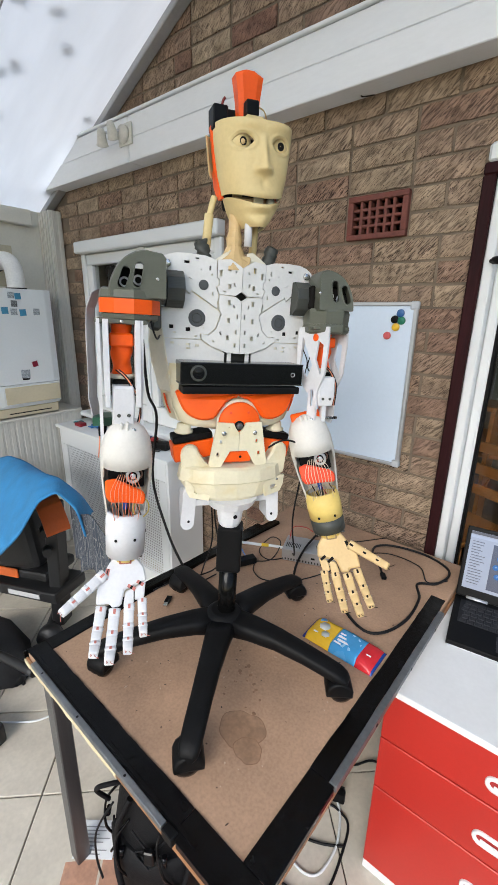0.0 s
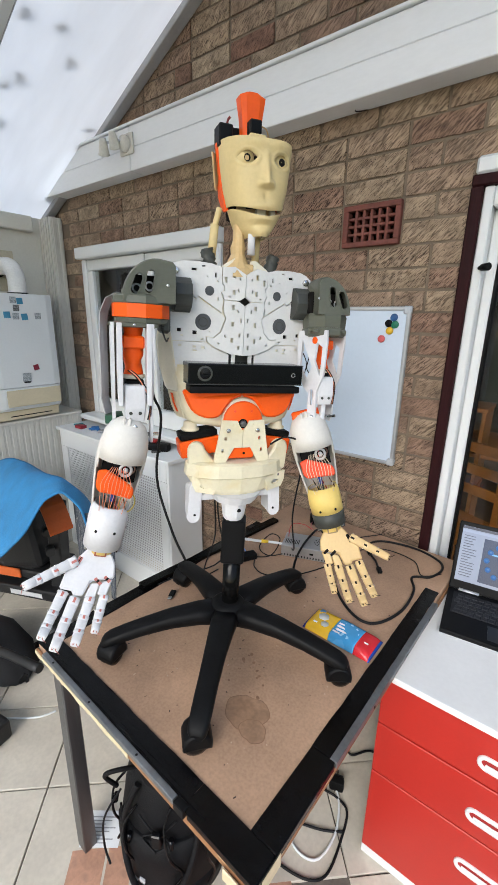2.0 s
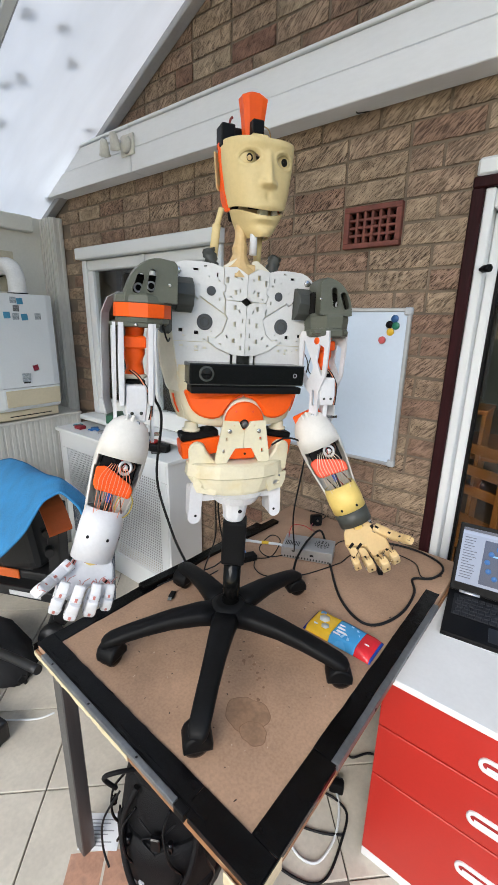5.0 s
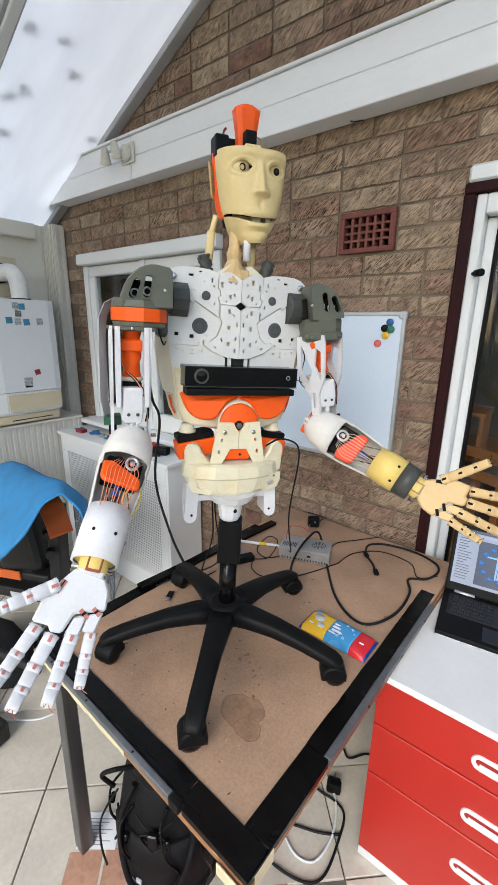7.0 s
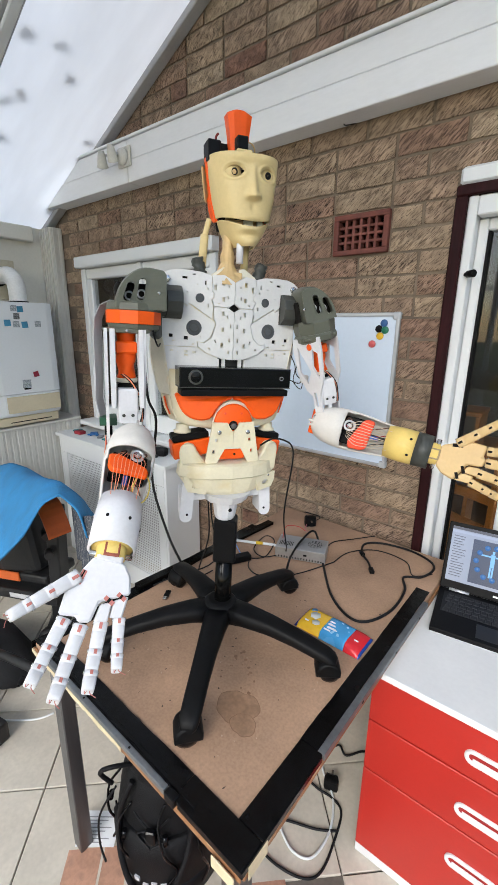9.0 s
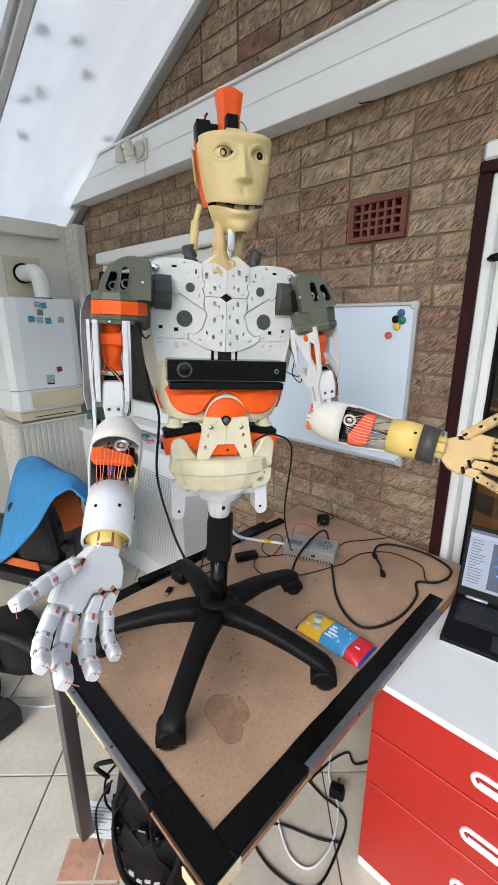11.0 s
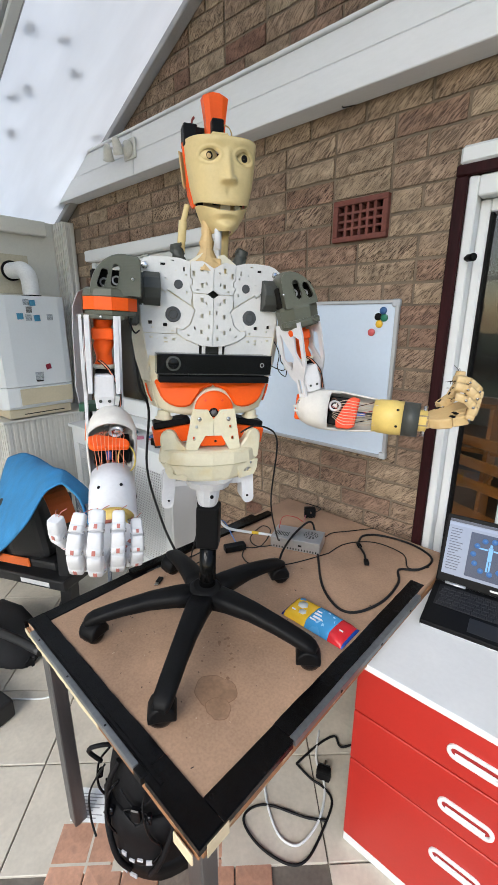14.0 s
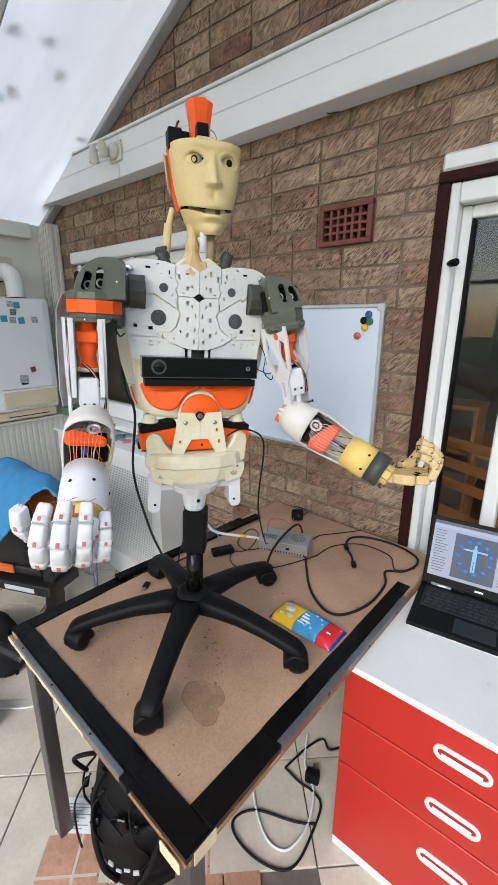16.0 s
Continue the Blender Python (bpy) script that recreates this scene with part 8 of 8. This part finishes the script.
def checked_cloth():
    m, nodes, links, bsdf = shader("dark tartan cloth")
    tc = nodes.new("ShaderNodeTexCoord")
    ck = nodes.new("ShaderNodeTexBrick")
    ck.inputs["Color1"].default_value, ck.inputs["Color2"].default_value, ck.inputs["Mortar"].default_value = (0.03, 0.04, 0.06, 1), (0.06, 0.07, 0.09, 1), (0.2, 0.2, 0.2, 1)
    ck.inputs["Scale"].default_value, ck.offset = 9.0, 0.0
    links.new(tc.outputs["Generated"], ck.inputs["Vector"])
    links.new(ck.outputs[0], bsdf.inputs["Base Color"])
    bsdf.inputs["Roughness"].default_value = 0.9
    bm = bmesh.new()
    n, mz = 16, 12
    rows = []
    for j in range(mz + 1):
        z = 0.823 - 0.259 * j / mz
        rows.append([bm.verts.new((-0.759 + 0.357 * i / n + 0.02 * math.sin(i * 0.8) * j / mz, -0.78 - 0.05 * i / n + 0.018 * math.sin(i * 1.1) * j / mz, z - 0.02 * math.sin(i * 0.5))) for i in range(n + 1)])
    for a, b in zip(rows, rows[1:]):
        for i in range(n):
            bm.faces.new((a[i], a[i + 1], b[i + 1], b[i])).smooth = True
    bmesh.ops.recalc_face_normals(bm, faces=bm.faces[:])
    bmesh.ops.solidify(bm, geom=bm.faces[:], thickness=0.004)
    tagged(part("checked_cloth", bm, m), "dark blue and grey checked cloth hanging from the machine", "cloth")


checked_cloth()


def duffel():
    t = thing("duffel_bag", "slumped black fabric bag on the floor beside the machine", "bag", pose(-1.12, -1.08, 0, 0, 0, 12))
    rr = random.Random(9)
    rings = []
    for x, w, h in ((-0.27, 0.03, 0.05), (-0.24, 0.1, 0.13), (-0.12, 0.14, 0.19), (0.02, 0.15, 0.2), (0.14, 0.13, 0.15), (0.22, 0.09, 0.1), (0.25, 0.03, 0.04)):
        rings.append([Vector((x + rr.uniform(-0.01, 0.01), w * math.cos(a) + rr.uniform(-0.008, 0.008), max(0.0, h * 0.5 + h * 0.5 * math.sin(a) + rr.uniform(-0.008, 0.008)))) for a in (2 * math.pi * k / 20 for k in range(20))])
    part("bag_body", bm_loft(rings), mat("black cotton", (0.008, 0.008, 0.009), 0.85, var=0.3, scale=10, bump=0.4), t)
    part("strap", bm_tube([(-0.1, -0.1, 0.16), (0.0, -0.15, 0.2), (0.12, -0.13, 0.14), (0.2, -0.16, 0.05), (0.25, -0.2, 0.02)], 0.012, 8), M_BLACK, t)


duffel()

# ---- seen through the glass, inside the house ----
OAK = mat("orange oak", (0.3, 0.11, 0.025), 0.45, var=0.2, scale=6, stretch=(1, 1, 4))


def inside():
    t = thing("dining_chair", "orange oak chair inside the house behind the glass", "chair", pose(0.35, 0.85, 0, 0, 0, -25))
    part("seat", bm_box(-0.2, -0.2, 0.44, 0.2, 0.2, 0.47, 0.008), OAK, t)
    for x in (-0.18, 0.18):
        for y in (-0.18, 0.18):
            part("leg", bm_box(x - 0.02, y - 0.02, 0, x + 0.02, y + 0.02, 0.44 if y < 0 else 0.9, 0.004), OAK, t)
    for z in (0.6, 0.72, 0.85):
        part("slat", bm_box(-0.16, 0.17, z, 0.16, 0.19, z + 0.06, 0.004), OAK, t)
    t = thing("side_table", "low oak table inside the house", "table", pose(0.15, 1.7, 0))
    part("tabletop", bm_box(-0.5, -0.35, 0.72, 0.5, 0.35, 0.75, 0.006), OAK, t)
    for x in (-0.45, 0.45):
        for y in (-0.3, 0.3):
            part("leg", bm_box(x - 0.025, y - 0.025, 0, x + 0.025, y + 0.025, 0.719, 0.004), OAK, t)
    t = thing("tablet_display", "small lit smart display on a shelf inside the house", "display", pose(0.06, 1.35, 1.06, 0, 0, 25))
    part("housing", bm_box(-0.1, 0, 0.0, 0.1, 0.03, 0.13, 0.006), M_BLACK, t)
    part("screen", bm_box(-0.09, -0.001, 0.012, 0.09, 0.0005, 0.12), glow("blue display", (0.12, 0.3, 0.5), 0.6), t)
    t = thing("wall_shelf", "oak shelf unit inside the house", "shelf", pose(0.06, 1.42, 0))
    part("shelf_board", bm_box(-0.35, -0.14, 1.03, 0.35, 0.14, 1.058, 0.004), OAK, t)
    part("shelf_board", bm_box(-0.35, -0.14, 0.5, 0.35, 0.14, 0.528, 0.004), OAK, t)
    for x in (-0.345, 0.32):
        part("side_board", bm_box(x, -0.138, 0.0, x + 0.024, 0.138, 1.029, 0.002), OAK, t)


inside()


# ---- roof litter ----
rr_ = random.Random(31)
moss = mat("dead leaves", (0.05, 0.045, 0.03), 0.9)
for x, y in ((-1.12, -0.56), (-1.37, -0.49), (-1.22, -0.33), (-1.42, -0.545), (-1.6, -0.5), (-1.1, -0.43), (-1.95, -0.08), (-1.46, -0.1)):
    bm = bmesh.new()
    for k in range(5):
        add(bm, bm_box(-0.012, -0.006, 0, 0.012, 0.006, 0.004), pose(rr_.uniform(-0.02, 0.02), rr_.uniform(-0.015, 0.015), 0.002 * k, 0, 0, rr_.uniform(0, 180)))
    tagged(part("leaf_litter", bm, moss, m=pose(x, y, roof_z(x) + 0.017, 0, -25.5, 0)), "small clump of dead leaves on the roof sheet", "leaves", "roof litter")


# ---- floor tiles, laid at 43 degrees, with a terracotta inset ----
FLOOR = bpy.data.objects["floor_slab"]
N, U = Vector((0.688, -0.725, 0)), Vector((0.725, 0.688, 0))
INSET = (0.79, 1.45, -0.95, -0.29)      # along N, along U


def tile_mesh(w, d, gap, material, name, tri=False):
    bm = bmesh.new()
    a, b = w / 2 - gap, d / 2 - gap
    pts = [(-a, -b), (a, -b), (a, b), (-a, b)] if not tri else [(-a, -b), (a, -b), (-a, b)]
    lo = [bm.verts.new((x, y, -0.008)) for x, y in pts]
    mi = [bm.verts.new((x, y, -0.0015)) for x, y in pts]
    to = [bm.verts.new((x * (1 - 0.002 / a), y * (1 - 0.002 / b), 0.0)) for x, y in pts]
    bm.faces.new(to)
    for p, q in ((lo, mi), (mi, to)):
        for k in range(len(pts)):
            bm.faces.new((p[k], p[(k + 1) % len(pts)], q[(k + 1) % len(pts)], q[k]))
    bmesh.ops.recalc_face_normals(bm, faces=bm.faces[:])
    me = bpy.data.meshes.new(name)
    bm.to_mesh(me)
    bm.free()
    me.materials.append(material)
    return me


def floor_tiles():
    rr = random.Random(6)
    turn = math.degrees(math.atan2(U.y, U.x))
    pitch = 0.322
    big = tile_mesh(pitch, pitch, 0.0025, M_TILE, "floor_tile")
    for i in range(-9, 14):
        for j in range(-13, 11):
            n, u = 0.28 + pitch * (i + 0.5), -1.088 + pitch * (j + 0.5)
            p = N * n + U * u
            if not (X_L - 0.22 < p.x < X_R + 0.22 and Y_B - 0.22 < p.y < 0.22):
                continue
            if INSET[0] - 0.02 < n < INSET[1] and INSET[2] - 0.05 < u < INSET[3] + 0.05:
                continue
            m = pose(p.x, p.y, rr.uniform(-0.0005, 0.0005), 0, 0, turn)
            if X_L + 0.23 < p.x < X_R - 0.23 and Y_B + 0.23 < p.y < -0.23:
                piece("floor_tile", big, FLOOR, m)
                continue
            # cut tiles along the walls
            cut = bmesh.new()
            cut.from_mesh(big)
            cut.transform(m)
            for co, no in (((X_L, 0, 0), (-1, 0, 0)), ((X_R, 0, 0), (1, 0, 0)), ((0, Y_B, 0), (0, -1, 0)), ((0, 0.004, 0), (0, 1, 0))):
                bmesh.ops.bisect_plane(cut, geom=cut.verts[:] + cut.edges[:] + cut.faces[:], plane_co=co, plane_no=no, clear_outer=True)
            if len(cut.faces) > 2:
                cut.transform(m.inverted())
                me = bpy.data.meshes.new("floor_tile")
                cut.to_mesh(me)
                me.materials.append(M_TILE)
                piece("floor_tile", me, FLOOR, m)
            cut.free()
    q = 0.11
    kinds = [(tile_mesh(q, q, 0.002, m, "inset_tile"), tile_mesh(q, q, 0.002, m, "inset_tile", True)) for m in (M_TERRA, M_TERRA, M_STONE)]
    for i in range(6):
        for j in range(6):
            n, u = INSET[0] + q * (i + 0.5), INSET[2] + q * (j + 0.5)
            p = N * n + U * u
            edge = i in (0, 5) or j in (0, 5)
            if not edge and rr.random() < 0.5:
                piece("inset_tile", rr.choice(kinds)[1], FLOOR, pose(p.x, p.y, 0.0, 0, 0, turn))
                piece("inset_tile", rr.choice(kinds)[1], FLOOR, pose(p.x, p.y, 0.0, 0, 0, turn + 180))
            else:
                piece("inset_tile", kinds[0 if edge else rr.choice((0, 2))][0], FLOOR, pose(p.x, p.y, 0.0, 0, 0, turn))


floor_tiles()


# ---- bricks, one by one ----
def brick_shape(length, rr, name, material):
    """A brick face: slightly uneven front, worn arris, sides back into the joint."""
    nx = max(3, int(length / 0.03))
    a, b = length / 2, 0.0325
    verts, faces = [], []
    for j, z in enumerate((-b, -b / 3, b / 3, b)):
        for i in range(nx + 1):
            x = -a + length * i / nx
            edge = i in (0, nx) or j in (0, 3)
            verts.append((x * (1 - 0.004 * edge) + rr.uniform(-0.0008, 0.0008), (0.004 if edge else 0.0) + rr.uniform(-0.0012, 0.0012), z + (rr.uniform(-0.0014, 0.0014) if edge else 0)))
    w = nx + 1
    for j in range(3):
        for i in range(nx):
            faces.append((j * w + i, j * w + i + 1, (j + 1) * w + i + 1, (j + 1) * w + i))
    rim = [i for i in range(w)] + [j * w + nx for j in range(1, 4)] + [3 * w + i for i in range(nx - 1, -1, -1)] + [j * w for j in range(2, 0, -1)]
    k0 = len(verts)
    for r in rim:
        verts.append((verts[r][0], 0.016, verts[r][2]))
    for k in range(len(rim)):
        n = (k + 1) % len(rim)
        faces.append((rim[n], rim[k], k0 + k, k0 + n))
    return verts, faces


def bricks():
    rr = random.Random(17)
    variants = {}
    for ln in (0.215, 0.1025):
        variants[ln] = []
        for v in range(6):
            vs, fs = brick_shape(ln, rr, "brick", M_BRICK)
            me = bpy.data.meshes.new("brick")
            me.from_pydata(vs, [], fs)
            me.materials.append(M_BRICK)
            variants[ln].append((me, vs, fs))
    holes = [(WIN[0] - 0.01, WIN[1] + 0.01, WIN[2] - 0.03, WIN[3] + 0.005), (DOOR[0], DOOR[1], -1, DOOR[2] + 0.055), (-0.005, 0.22, 1.825, 1.973)]
    all_v, all_f, near = [], [], 0
    courses = range(-25, 26)
    for c in courses:
        z = 1.829 + 0.075 * c + 0.0325
        if z < 0.02 or z > 3.6:
            continue
        spans = [(X_L, X_R)]
        for x0, x1, z0, z1 in holes:
            if z0 < z < z1:
                spans = [s for a, b in spans for s in ((a, min(b, x0)), (max(a, x1), b)) if s[1] - s[0] > 0.02]
        for a, b in spans:
            x = -9 * 0.225 + (0.1125 if c % 2 else 0.0) - 0.225 + 0.22
            while x < b:
                ln = 0.215
                if rr.random() < 0.12:
                    ln = 0.1025
                x0, x1 = max(x, a + 0.002), min(x + ln, b - 0.002)
                x += ln + 0.01
                w = x1 - x0
                if w < 0.03:
                    continue
                base = 0.215 if w > 0.15 else 0.1025
                me, vs, fs = rr.choice(variants[base])
                cx, y = (x0 + x1) / 2, rr.uniform(-0.0025, 0.0008)
                s = w / base
                if roof_z(cx) + 0.15 < z:
                    continue
                if near < 296 and -1.2 < cx < 0.5 and z > 0.62:
                    near += 1
                    ob = piece("brick", me, WALL, Matrix.LocRotScale((cx, y, z + rr.uniform(-0.0015, 0.0015)), Euler((0, radians(rr.uniform(-0.4, 0.4)), 0)), Vector((s, 1, 1))))
                else:
                    k = len(all_v)
                    all_v.extend((cx + p[0] * s, y + p[1], z + p[2]) for p in vs)
                    all_f.extend(tuple(q + k for q in f) for f in fs)
    me = bpy.data.meshes.new("far_bricks")
    me.from_pydata(all_v, [], all_f)
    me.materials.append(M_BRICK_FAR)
    ob = new("far_bricks", me)
    ob.parent = WALL
    ob["kind"] = "stuff"


bricks()


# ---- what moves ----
VIEW_POINT = Vector((-0.35, -0.92, 1.56))       # rough camera place in robot space; forearm windows and palms turn to it


def limb(origin, along, facing, roll=0.0):
    """A pose in robot space: -z along the limb, -y to the facing side, rolled round the limb."""
    d = Vector(along).normalized()
    n = Matrix.Rotation(radians(roll), 3, d) @ Vector(facing)
    n = (n - d * n.dot(d)).normalized()
    z, y = -d, -n
    x = y.cross(z)
    m = Matrix((x, y, z)).transposed().to_4x4()
    m.translation = Vector(origin) - Vector((0, 0, ZB))
    return m


def finger_rows(rows, bones, right):
    out = {b: [] for *_, chain in bones for b in chain}
    for t, e, w, k, roll, curl in rows:
        for n, (x, z, splay, lengths, chain) in enumerate(bones):
            thumb = n == 4
            bend = (84, 72, 40) if not right else (74, 36, 34) if t > 13 else (80, 84, 50)
            angles = (14 * curl, 42 * curl, 36 * curl) if thumb else (8 + bend[0] * curl, 6 + bend[1] * curl, 4 + bend[2] * curl)
            spread = splay * (1 - 0.1 * curl) * (0.3 if t < 5 else 0.8) if not thumb else splay * (1 - 0.5 * curl)
            m = Matrix.Translation((x, -0.002 if not thumb else -0.006 - 0.01 * curl, z)) @ Matrix.Rotation(radians(spread), 4, "Y")
            if thumb:
                m = m @ Matrix.Rotation(radians(-10 + 8 * curl), 4, "X")
            for a, ln, b in zip(angles, lengths, chain):
                m = m @ Matrix.Rotation(radians(-a), 4, "X")
                out[b].append((t, m.copy()))
                m = m @ Matrix.Translation((0, 0, -ln * 0.97))
    for b, r in out.items():
        walk(b, r)


def arm_rows(rows, fore, palm):
    f, p = [], []
    for t, e, w, k, roll, curl in rows:
        e, w, k = Vector(e), Vector(w), Vector(k)
        f.append((t, limb(e, w - e, VIEW_POINT - e)))
        wrist = e + (w - e).normalized() * 0.292
        p.append((t, limb(wrist, k - w, VIEW_POINT - w, roll)))
    walk(fore, f)
    walk(palm, p)


def motions():
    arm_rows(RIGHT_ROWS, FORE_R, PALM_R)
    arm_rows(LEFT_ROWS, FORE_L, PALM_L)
    finger_rows(RIGHT_ROWS, BONES_R, True)
    finger_rows(LEFT_ROWS, BONES_L, False)
    walk(LEFT_UPPER, [(t, limb(LEFT_TOP, Vector(e) + Vector((0.03, 0.0, 0.0)) - LEFT_TOP, (-0.25, -1, 0))) for t, e, *_ in LEFT_ROWS])


motions()
